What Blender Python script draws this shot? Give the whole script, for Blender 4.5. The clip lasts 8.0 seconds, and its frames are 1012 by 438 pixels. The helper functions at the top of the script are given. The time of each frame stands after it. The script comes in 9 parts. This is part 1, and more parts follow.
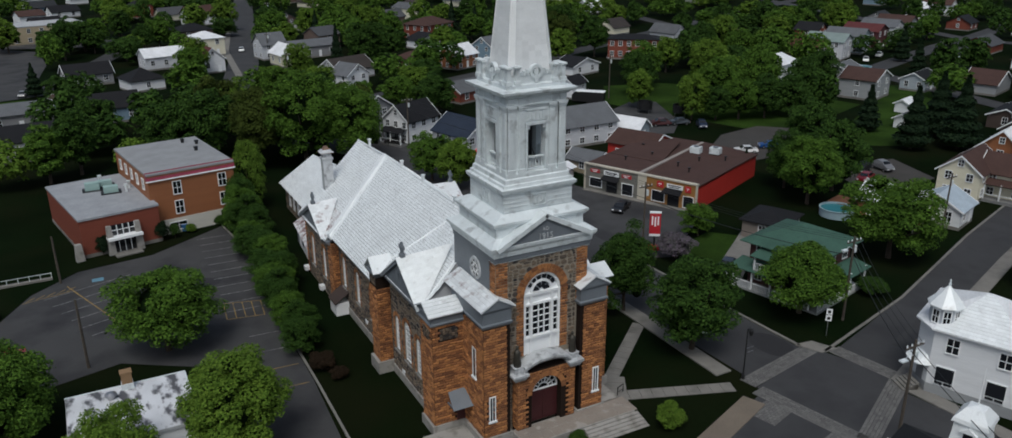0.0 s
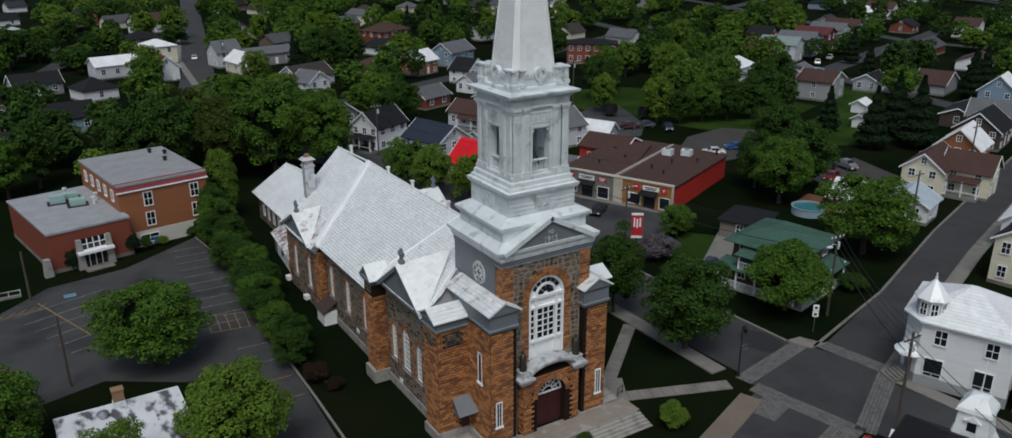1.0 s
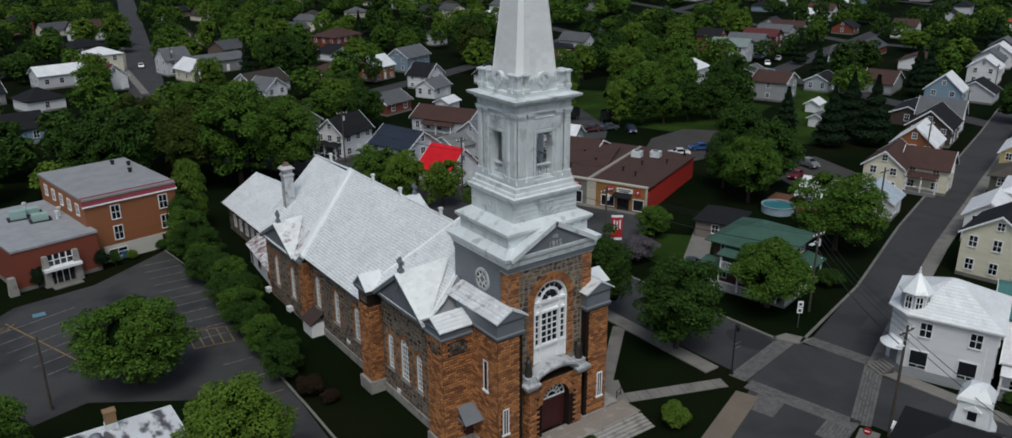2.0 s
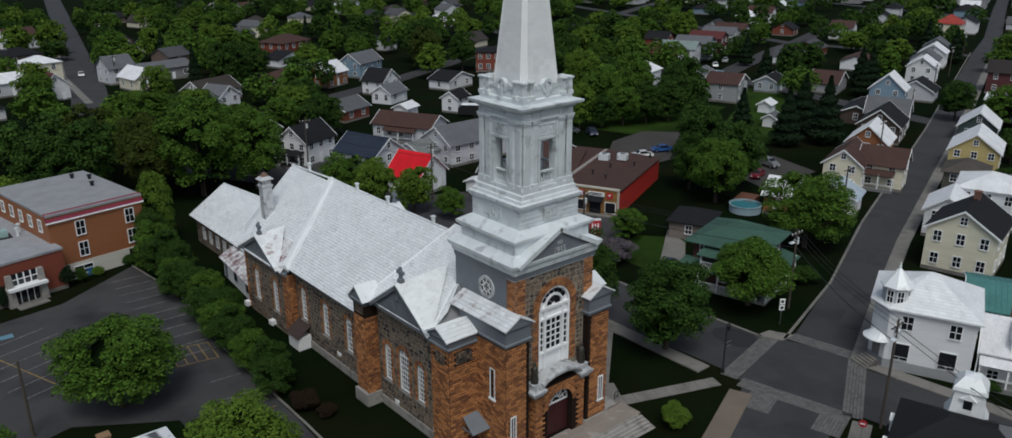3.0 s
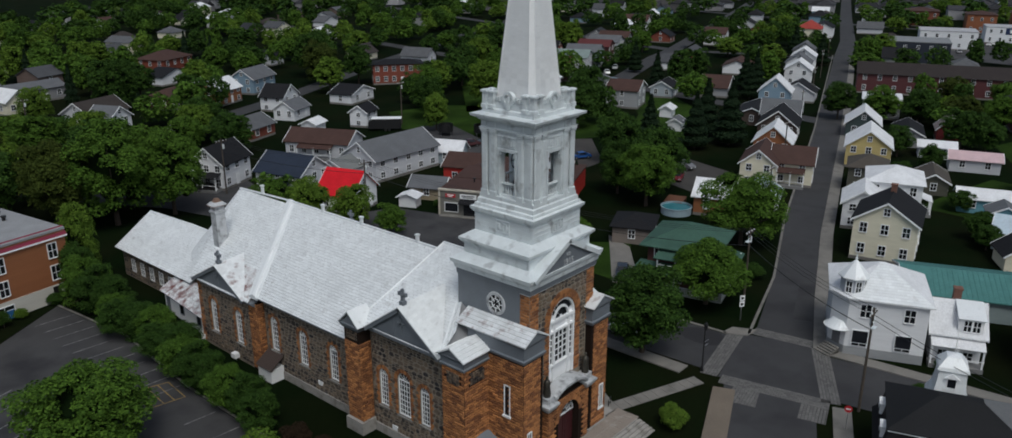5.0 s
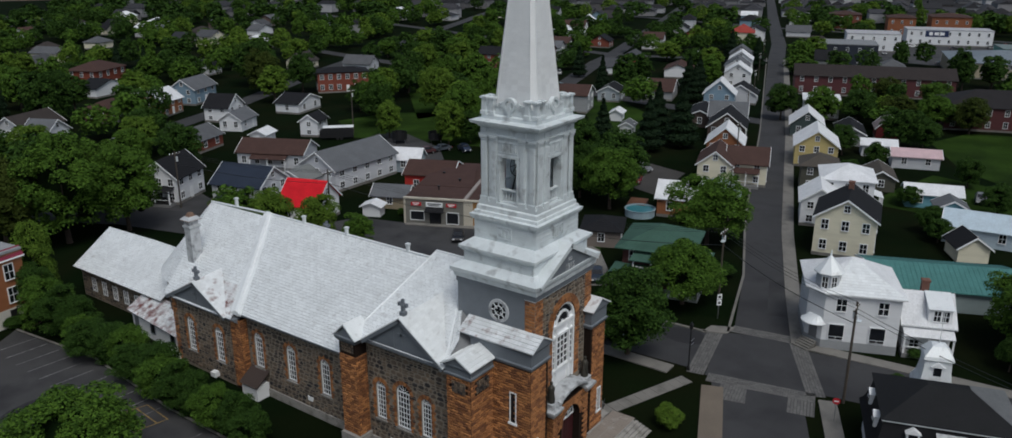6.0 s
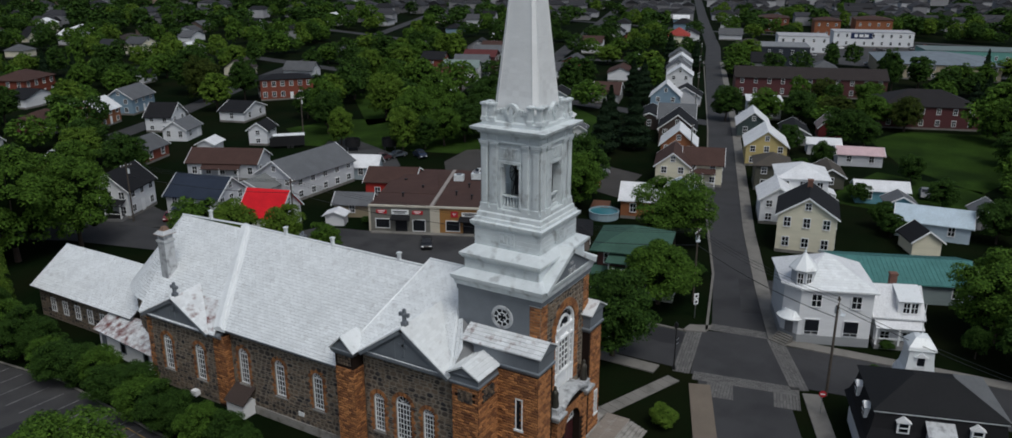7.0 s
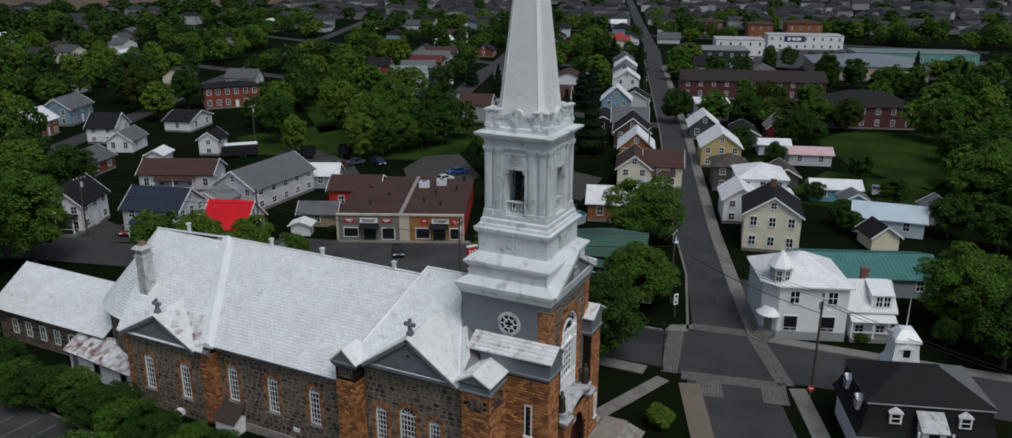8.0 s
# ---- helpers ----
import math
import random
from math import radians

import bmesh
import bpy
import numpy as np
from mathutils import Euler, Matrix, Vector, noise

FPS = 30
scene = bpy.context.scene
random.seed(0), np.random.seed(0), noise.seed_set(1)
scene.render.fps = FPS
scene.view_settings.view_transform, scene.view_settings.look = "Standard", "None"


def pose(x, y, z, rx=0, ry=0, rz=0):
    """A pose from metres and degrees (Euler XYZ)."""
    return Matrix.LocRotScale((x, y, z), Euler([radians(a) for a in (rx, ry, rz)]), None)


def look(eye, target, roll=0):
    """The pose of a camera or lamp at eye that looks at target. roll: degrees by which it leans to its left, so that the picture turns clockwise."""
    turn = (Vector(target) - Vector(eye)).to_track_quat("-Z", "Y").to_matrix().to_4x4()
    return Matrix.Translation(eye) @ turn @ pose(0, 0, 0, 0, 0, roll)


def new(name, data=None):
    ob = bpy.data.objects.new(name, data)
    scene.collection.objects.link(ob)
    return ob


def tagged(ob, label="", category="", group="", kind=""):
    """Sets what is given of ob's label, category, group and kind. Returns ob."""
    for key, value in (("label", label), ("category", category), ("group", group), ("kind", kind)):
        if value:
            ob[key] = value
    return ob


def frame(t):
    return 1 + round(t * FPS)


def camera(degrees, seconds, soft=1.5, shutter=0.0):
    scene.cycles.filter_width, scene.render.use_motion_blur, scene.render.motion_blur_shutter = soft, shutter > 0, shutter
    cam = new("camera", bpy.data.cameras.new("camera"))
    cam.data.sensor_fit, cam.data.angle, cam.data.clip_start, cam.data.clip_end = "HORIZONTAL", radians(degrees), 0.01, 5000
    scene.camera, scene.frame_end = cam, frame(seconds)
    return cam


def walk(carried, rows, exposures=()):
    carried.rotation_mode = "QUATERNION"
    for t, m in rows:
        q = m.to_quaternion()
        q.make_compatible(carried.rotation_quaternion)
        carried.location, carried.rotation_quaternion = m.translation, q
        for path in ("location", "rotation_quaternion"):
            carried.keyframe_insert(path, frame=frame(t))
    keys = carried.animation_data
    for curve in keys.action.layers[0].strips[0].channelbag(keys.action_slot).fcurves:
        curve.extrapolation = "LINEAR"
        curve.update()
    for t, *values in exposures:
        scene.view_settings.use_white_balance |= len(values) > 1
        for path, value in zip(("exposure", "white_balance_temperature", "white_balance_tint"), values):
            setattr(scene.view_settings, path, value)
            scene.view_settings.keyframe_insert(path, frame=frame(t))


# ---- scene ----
cam = camera(62.6, 8.0)
PATH = [
    (0, (-33.816, -60.948, 44.884), (-32.935, -59.291, 44.191), -0.3),
    (0.5, (-35.798, -59.697, 44.748), (-34.863, -58.068, 44.061), -0.3),
    (1, (-37.812, -58.362, 44.613), (-36.821, -56.762, 43.933), -0.2),
    (1.5, (-39.766, -56.859, 44.599), (-38.720, -55.294, 43.924), -0.2),
    (3, (-45.846, -51.754, 44.936), (-44.629, -50.313, 44.272), -0.1),
    (3.5, (-47.925, -49.798, 45.040), (-46.650, -48.405, 44.379), -0.1),
    (4, (-49.898, -47.677, 45.121), (-48.567, -46.336, 44.466), -0.1),
    (4.5, (-51.763, -45.406, 45.204), (-50.375, -44.120, 44.554), 0.0),
    (6, (-56.874, -38.405, 45.130), (-55.328, -37.302, 44.501), -0.0),
    (6.5, (-58.393, -35.914, 45.151), (-56.800, -34.877, 44.526), 0.1),
    (7, (-59.779, -33.364, 45.186), (-58.142, -32.396, 44.567), 0.1),
    (7.5, (-61.055, -30.757, 45.197), (-59.379, -29.856, 44.583), 0.1),
    (8, (-62.279, -28.081, 45.161), (-60.565, -27.249, 44.554), 0.2),
]
walk(cam, [(t, look(eye, target, roll)) for t, eye, target, roll in PATH], exposures=[(0, 0.15, 6250, 5), (3, 0.09, 6250, 5), (8, 0.05, 6250, 6)])

# ---- light: overcast sky, wide soft sun from high in the south-west ----
SUN_EL, SUN_AZ = 58.0, 215.0
world = bpy.data.worlds.new("overcast_sky")
scene.world = world
world.use_nodes = True
wn, wl = world.node_tree.nodes, world.node_tree.links
wn.clear()
sky = wn.new("ShaderNodeTexSky")
sky.sky_type, sky.sun_disc = "NISHITA", False
sky.sun_elevation, sky.sun_rotation = radians(SUN_EL), radians(SUN_AZ)
sky.dust_density, sky.air_density, sky.ozone_density = 4.0, 1.0, 1.0
hsv = wn.new("ShaderNodeHueSaturation")
hsv.inputs["Saturation"].default_value = 0.75
bg = wn.new("ShaderNodeBackground")
bg.inputs["Strength"].default_value = 0.085
out = wn.new("ShaderNodeOutputWorld")
wl.new(sky.outputs[0], hsv.inputs["Color"])
wl.new(hsv.outputs[0], bg.inputs[0])
wl.new(bg.outputs[0], out.inputs[0])
sun_data = bpy.data.lights.new("sun", "SUN")
sun_data.energy, sun_data.angle, sun_data.color = 1.0, radians(25), (1.0, 0.98, 0.96)
sun = new("sun", sun_data)
az = radians(SUN_AZ)
sun_from = Vector((math.sin(az) * math.cos(radians(SUN_EL)), math.cos(az) * math.cos(radians(SUN_EL)), math.sin(radians(SUN_EL))))
sun.matrix_world = look(tuple(sun_from * 200), (0, 0, 0))

# ---- materials ----
def mat(name, base, rough=0.7, metal=0.0, grain=0.12, scale=3.0, fine=40.0, fine_amt=0.1, bump=0.15, island=0.0, obj=0.0,
        stain=None, stain_scale=0.4, stain_at=0.62, stain_soft=0.12, spec=0.4, stretch=(1, 1, 1)):
    """Principled paint with broad and fine variation, bump, optional variation per loose piece or per object, and optional stains."""
    m = bpy.data.materials.new(name)
    m.use_nodes = True
    n, l = m.node_tree.nodes, m.node_tree.links
    p = n["Principled BSDF"]
    p.inputs["Roughness"].default_value, p.inputs["Metallic"].default_value = rough, metal
    p.inputs["Specular IOR Level"].default_value = spec
    tc = n.new("ShaderNodeTexCoord")
    mp = n.new("ShaderNodeMapping")
    mp.inputs["Scale"].default_value = stretch
    l.new(tc.outputs["Object"], mp.inputs[0])
    def noise_node(sc, det):
        t = n.new("ShaderNodeTexNoise")
        t.inputs["Scale"].default_value, t.inputs["Detail"].default_value = sc, det
        l.new(mp.outputs[0], t.inputs["Vector"])
        return t
    def value_of(sock, amt):
        r = n.new("ShaderNodeMapRange")
        r.inputs["To Min"].default_value, r.inputs["To Max"].default_value = 1 - amt, 1 + amt
        l.new(sock, r.inputs["Value"])
        return r.outputs[0]
    a, b = noise_node(1.0 / scale, 5), noise_node(fine, 3)
    factors = [value_of(a.outputs[0], grain * 2), value_of(b.outputs[0], fine_amt * 2)]
    if island:
        factors.append(value_of(n.new("ShaderNodeNewGeometry").outputs["Random Per Island"], island))
    if obj:
        factors.append(value_of(n.new("ShaderNodeObjectInfo").outputs["Random"], obj))
    f = factors[0]
    for g in factors[1:]:
        mu = n.new("ShaderNodeMath")
        mu.operation = "MULTIPLY"
        l.new(f, mu.inputs[0]), l.new(g, mu.inputs[1])
        f = mu.outputs[0]
    vm = n.new("ShaderNodeVectorMath")
    vm.operation = "SCALE"
    vm.inputs[0].default_value = base
    l.new(f, vm.inputs["Scale"])
    col = vm.outputs[0]
    if stain:
        s = noise_node(1.0 / stain_scale, 6)
        r = n.new("ShaderNodeMapRange")
        r.inputs["From Min"].default_value, r.inputs["From Max"].default_value = stain_at - stain_soft, stain_at + stain_soft
        l.new(s.outputs[0], r.inputs["Value"])
        mx = n.new("ShaderNodeMix")
        mx.data_type = "RGBA"
        l.new(r.outputs[0], mx.inputs["Factor"])
        l.new(col, mx.inputs[6])
        mx.inputs[7].default_value = (*stain, 1)
        col = mx.outputs[2]
    l.new(col, p.inputs["Base Color"])
    if bump:
        bp = n.new("ShaderNodeBump")
        bp.inputs["Strength"].default_value, bp.inputs["Distance"].default_value = bump, 0.03
        l.new(b.outputs[0], bp.inputs["Height"])
        l.new(bp.outputs[0], p.inputs["Normal"])
    return m


def two_tone(name, c1, c2, rough=0.8, sc=0.6, piece=True, bump=0.3):
    """Pieces whose colour runs from c1 to c2 by piece, with grain."""
    m = mat(name, c1, rough, grain=0.1, fine=12.0, fine_amt=0.15, bump=bump)
    n, l = m.node_tree.nodes, m.node_tree.links
    vm = [x for x in n if x.bl_idname == "ShaderNodeVectorMath"][0]
    ramp = n.new("ShaderNodeMix")
    ramp.data_type = "RGBA"
    ramp.inputs[6].default_value, ramp.inputs[7].default_value = (*c1, 1), (*c2, 1)
    if piece:
        g = n.new("ShaderNodeNewGeometry").outputs["Random Per Island"]
        o = n.new("ShaderNodeObjectInfo").outputs["Random"]
        ad = n.new("ShaderNodeMath")
        ad.operation = "ADD"
        l.new(g, ad.inputs[0]), l.new(o, ad.inputs[1])
        fr = n.new("ShaderNodeMath")
        fr.operation = "FRACT"
        l.new(ad.outputs[0], fr.inputs[0])
        l.new(fr.outputs[0], ramp.inputs["Factor"])
    else:
        t = n.new("ShaderNodeTexNoise")
        t.inputs["Scale"].default_value, t.inputs["Detail"].default_value = sc, 6
        tc = [x for x in n if x.bl_idname == "ShaderNodeTexCoord"][0]
        l.new(tc.outputs["Object"], t.inputs["Vector"])
        r = n.new("ShaderNodeMapRange")
        r.inputs["From Min"].default_value, r.inputs["From Max"].default_value = 0.35, 0.65
        l.new(t.outputs[0], r.inputs["Value"])
        l.new(r.outputs[0], ramp.inputs["Factor"])
    l.new(ramp.outputs[2], vm.inputs[0])
    return m


def leaf_mat(name, c1, c2):
    m = two_tone(name, c1, c2, 0.75, bump=0.0)
    p = m.node_tree.nodes["Principled BSDF"]
    p.inputs["Specular IOR Level"].default_value = 0.06
    return m


def glass_mat(name, tint):
    m = bpy.data.materials.new(name)
    m.use_nodes = True
    p = m.node_tree.nodes["Principled BSDF"]
    p.inputs["Base Color"].default_value = (*tint, 1)
    p.inputs["Roughness"].default_value, p.inputs["Specular IOR Level"].default_value = 0.06, 0.6
    return m


SILVER = mat("silver_roof_paint", (0.79, 0.815, 0.825), 0.5, 0.12, 0.06, 2.5, 14, 0.08, 0.1, island=0.06, stain=(0.5, 0.5, 0.5), stain_scale=0.9, stain_at=0.72)
SILVER_FLAKED = mat("flaking_silver_over_red_primer", (0.72, 0.73, 0.74), 0.6, 0.08, 0.12, 1.5, 14, 0.1, 0.15, island=0.1, stain=(0.17, 0.055, 0.05), stain_scale=0.9, stain_at=0.58, stain_soft=0.12)
SILVER_WORN = mat("worn_silver_roof_paint", (0.71, 0.73, 0.745), 0.55, 0.1, 0.12, 1.5, 14, 0.1, 0.15, island=0.08, stain=(0.2, 0.11, 0.1), stain_scale=0.8, stain_at=0.66, stain_soft=0.1)
SILVER_TRIM = mat("silver_tower_paint", (0.68, 0.725, 0.74), 0.5, 0.12, 0.1, 1.2, 18, 0.08, 0.12, stain=(0.27, 0.28, 0.285), stain_scale=1.1, stain_at=0.68)
SPIRE_TIN = mat("pale_spire_tin", (0.79, 0.8, 0.805), 0.5, 0.1, 0.07, 2.0, 16, 0.06, 0.1, island=0.05)
HOOD_GREY = mat("weathered_hood_paint", (0.5, 0.515, 0.53), 0.55, 0.1, 0.12, 1.0, 16, 0.1, 0.12, stain=(0.16, 0.16, 0.165), stain_scale=0.7, stain_at=0.62)
GREY_TRIM = mat("grey_cornice_paint", (0.165, 0.183, 0.205), 0.55, 0.1, 0.1, 1.5, 15, 0.08, 0.1)
BRICK = two_tone("brown_orange_brick", (0.45, 0.195, 0.07), (0.15, 0.06, 0.027), bump=0.7)
# mortar joints coloured near black to carry the shadow lines under the bricks
BRICK_BED = mat("brick_mortar", (0.02, 0.013, 0.01), 0.95, grain=0.15, spec=0.1)
STONE = two_tone("rubble_stone", (0.19, 0.142, 0.1), (0.026, 0.025, 0.028), bump=0.5)
STONE_BED = mat("stone_mortar", (0.26, 0.225, 0.18), 0.95, grain=0.15, spec=0.1)
PLINTH = mat("dressed_plinth_stone", (0.3, 0.285, 0.265), 0.85, grain=0.15, stain=(0.16, 0.15, 0.13), stain_scale=0.8)
WHITE = mat("white_paint", (0.84, 0.85, 0.86), 0.5, grain=0.04, scale=2, fine=20, fine_amt=0.04, bump=0.05)
GLASS = glass_mat("dark_window_glass", (0.012, 0.014, 0.018))
DOOR_RED = mat("dark_red_door_paint", (0.05, 0.012, 0.014), 0.45, grain=0.1)
BRONZE = mat("dark_bronze", (0.06, 0.055, 0.045), 0.5, 0.5, 0.2, 0.5)
ASPHALT = mat("street_asphalt", (0.043, 0.043, 0.046), 0.9, grain=0.14, scale=6, fine=9, fine_amt=0.08, bump=0.2, stain=(0.028, 0.028, 0.031), stain_scale=5, stain_at=0.6)
ASPHALT_OLD = mat("parking_asphalt", (0.05, 0.0495, 0.051), 0.92, grain=0.16, scale=7, fine=9, fine_amt=0.1, bump=0.2, stain=(0.022, 0.022, 0.025), stain_scale=6, stain_at=0.58)
PATCH = mat("dark_asphalt_patch", (0.023, 0.023, 0.026), 0.9, grain=0.12, scale=4, fine=9, fine_amt=0.08)
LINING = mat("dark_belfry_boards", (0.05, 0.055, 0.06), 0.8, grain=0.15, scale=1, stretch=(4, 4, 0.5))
LANDING = mat("stained_landing_concrete", (0.24, 0.205, 0.175), 0.9, grain=0.14, scale=2.5, fine=8, fine_amt=0.12, stain=(0.33, 0.3, 0.27), stain_scale=1.3, stain_at=0.62, stain_soft=0.04)
CONCRETE = mat("pavement_concrete", (0.19, 0.18, 0.165), 0.9, grain=0.12, scale=2, fine=10, fine_amt=0.08, stain=(0.12, 0.115, 0.105), stain_scale=2.2)
PAVER = two_tone("brown_pavers", (0.165, 0.135, 0.105), (0.115, 0.095, 0.08))
CROSS_PAVER = two_tone("grey_pavers", (0.15, 0.145, 0.14), (0.1, 0.097, 0.095))
LINE_WHITE = mat("worn_white_line", (0.2, 0.2, 0.2), 0.8, grain=0.3, scale=0.7, stain=(0.08, 0.08, 0.085), stain_scale=0.5, stain_at=0.52)
LINE_YELLOW = mat("worn_yellow_line", (0.26, 0.17, 0.05), 0.8, grain=0.3, scale=0.7, stain=(0.09, 0.08, 0.06), stain_scale=0.5, stain_at=0.58)
LINE_BLUE = mat("blue_marking", (0.12, 0.25, 0.33), 0.8, grain=0.2)
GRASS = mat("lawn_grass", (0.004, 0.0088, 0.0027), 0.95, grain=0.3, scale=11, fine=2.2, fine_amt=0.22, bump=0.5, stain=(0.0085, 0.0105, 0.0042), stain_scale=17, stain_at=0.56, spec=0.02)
MEADOW = mat("mown_meadow_grass", (0.026, 0.052, 0.009), 0.95, grain=0.3, scale=9, fine=2.2, fine_amt=0.22, bump=0.5, stain=(0.013, 0.026, 0.006), stain_scale=12, stain_at=0.55, spec=0.03)
GRAVEL = mat("gravel_yard", (0.05, 0.046, 0.043), 0.95, grain=0.2, scale=5, fine=7, fine_amt=0.15)
EARTH = two_tone("ploughed_field", (0.12, 0.075, 0.055), (0.08, 0.055, 0.04), 0.95, 0.02, False)
BARK = mat("bark", (0.06, 0.045, 0.035), 0.95, grain=0.25, scale=0.5, fine=20, fine_amt=0.2, bump=0.5)
LEAF_DARK = leaf_mat("dark_green_leaves", (0.014, 0.034, 0.007), (0.043, 0.087, 0.015))
LEAF_MID = leaf_mat("green_leaves", (0.027, 0.06, 0.009), (0.082, 0.153, 0.021))
LEAF_LIME = leaf_mat("fresh_green_leaves", (0.05, 0.096, 0.012), (0.11, 0.175, 0.024))
LEAF_RUST = leaf_mat("brown_red_leaves", (0.014, 0.01, 0.006), (0.032, 0.02, 0.012))
LEAF_OLIVE = leaf_mat("olive_brown_leaves", (0.026, 0.041, 0.008), (0.052, 0.07, 0.013))
LEAF_PINE = leaf_mat("dark_conifer_needles", (0.007, 0.017, 0.008), (0.016, 0.03, 0.013))
# near-black green for the filler lumps that imitate shade inside crowns
LEAF_CORE_SHADE = mat("inner_foliage_shade", (0.006, 0.013, 0.004), 0.95, grain=0.2, spec=0.02)
LILAC = leaf_mat("lilac_blossom", (0.16, 0.12, 0.17), (0.06, 0.07, 0.05))
CHROME = mat("bare_metal", (0.45, 0.45, 0.46), 0.35, 0.9, 0.05)
RUBBER = mat("tyre_rubber", (0.012, 0.012, 0.012), 0.85, grain=0.1)
WOOD_POLE = mat("weathered_pole_wood", (0.075, 0.062, 0.05), 0.9, grain=0.2, scale=0.6)
BLACK = mat("black_paint", (0.012, 0.012, 0.013), 0.5, grain=0.1)
SIGN_RED = mat("red_sign_face", (0.45, 0.02, 0.03), 0.5, grain=0.05)
POOL = mat("pool_water", (0.05, 0.2, 0.24), 0.08, grain=0.05)
_walls, _roofs = {}, {}


def wall_mat(c):
    if c not in _walls:
        _walls[c] = mat("siding_%d" % len(_walls), c, 0.65, grain=0.08, scale=2.5, fine=6, fine_amt=0.05, bump=0.1, stretch=(0.2, 0.2, 3))
    return _walls[c]


def roof_mat(c):
    if c not in _roofs:
        _roofs[c] = mat("roofing_%d" % len(_roofs), c, 0.75, grain=0.12, scale=2.0, fine=5, fine_amt=0.12, bump=0.3, spec=0.2)
    return _roofs[c]

# ---- mesh tools ----
class Build:
    """Collects faces for one mesh."""
    def __init__(self):
        self.v, self.f = [], []

    def face(self, pts):
        k = len(self.v)
        self.v += [tuple(p) for p in pts]
        self.f.append(tuple(range(k, k + len(pts))))
        return self

    def loft(self, rings, cap0=True, cap1=True):
        k, n = len(self.v), len(rings[0])
        for r in rings:
            self.v += [tuple(p) for p in r]
        for i in range(len(rings) - 1):
            for j in range(n):
                a, b = k + i * n + j, k + i * n + (j + 1) % n
                self.f.append((a, b, b + n, a + n))
        if cap0:
            self.f.append(tuple(k + j for j in reversed(range(n))))
        if cap1:
            self.f.append(tuple(k + (len(rings) - 1) * n + j for j in range(n)))
        return self

    def box(self, x0, x1, y0, y1, z0, z1):
        return self.loft([[(x0, y0, z), (x1, y0, z), (x1, y1, z), (x0, y1, z)] for z in (z0, z1)])

    def tiers(self, cx, cy, levels):
        """Rectangles (half width, half depth, z) lofted upwards: mouldings."""
        return self.loft([[(cx - a, cy - b, z), (cx + a, cy - b, z), (cx + a, cy + b, z), (cx - a, cy + b, z)] for a, b, z in levels])

    def prism(self, poly, way):
        """A flat polygon pushed along a vector."""
        way = Vector(way)
        return self.loft([[Vector(p) for p in poly], [Vector(p) + way for p in poly]])

    def tube(self, pts, radii, n=8):
        rings = []
        for i, p in enumerate(pts):
            d = (Vector(pts[min(i + 1, len(pts) - 1)]) - Vector(pts[max(i - 1, 0)])).normalized()
            a = d.orthogonal().normalized()
            b = d.cross(a)
            rings.append([Vector(p) + (a * math.cos(2 * math.pi * k / n) + b * math.sin(2 * math.pi * k / n)) * radii[i] for k in range(n)])
        return self.loft(rings)

    def lathe(self, cx, cy, prof, n=12):
        return self.loft([[(cx + r * math.cos(2 * math.pi * k / n), cy + r * math.sin(2 * math.pi * k / n), z) for k in range(n)] for r, z in prof])

    def mesh(self, name):
        me = bpy.data.meshes.new(name)
        me.from_pydata(self.v, [], self.f)
        me.update()
        return me


def part(name, b, material, parent=None, label="", kind="", m=None, smooth=False):
    """One mesh object from a Build (or a mesh) under its thing."""
    me = b.mesh(name) if isinstance(b, Build) else b
    if material and not me.materials:
        me.materials.append(material)
    if smooth:
        me.polygons.foreach_set("use_smooth", [True] * len(me.polygons))
    ob = new(name, me)
    if parent is not None:
        ob.parent = parent
    if m is not None:
        ob.matrix_basis = m
    if label or kind:
        tagged(ob, label=label, kind=kind)
    return ob


def thing(name, label, category, group="", m=None):
    ob = new(name)
    ob.empty_display_size = 0.5
    if m is not None:
        ob.matrix_basis = m
    return tagged(ob, label=label, category=category, group=group)


def structure(name, b, material, label, category=""):
    return tagged(part(name, b, material), label=label, category=category or name.replace("_", " "), kind="structure")


def clip_poly(poly, cl):
    """Convex clip of a flat polygon by another one that runs anticlockwise."""
    for i in range(len(cl)):
        (ax, ay), (bx, by) = cl[i], cl[(i + 1) % len(cl)]
        res, n = [], len(poly)
        for j in range(n):
            p, q = poly[j], poly[(j + 1) % n]
            dp = (bx - ax) * (p[1] - ay) - (by - ay) * (p[0] - ax)
            dq = (bx - ax) * (q[1] - ay) - (by - ay) * (q[0] - ax)
            if dp >= 0:
                res.append(p)
            if dp * dq < 0:
                t = dp / (dp - dq)
                res.append((p[0] + t * (q[0] - p[0]), p[1] + t * (q[1] - p[1])))
        poly = res
        if len(poly) < 3:
            return []
    return poly


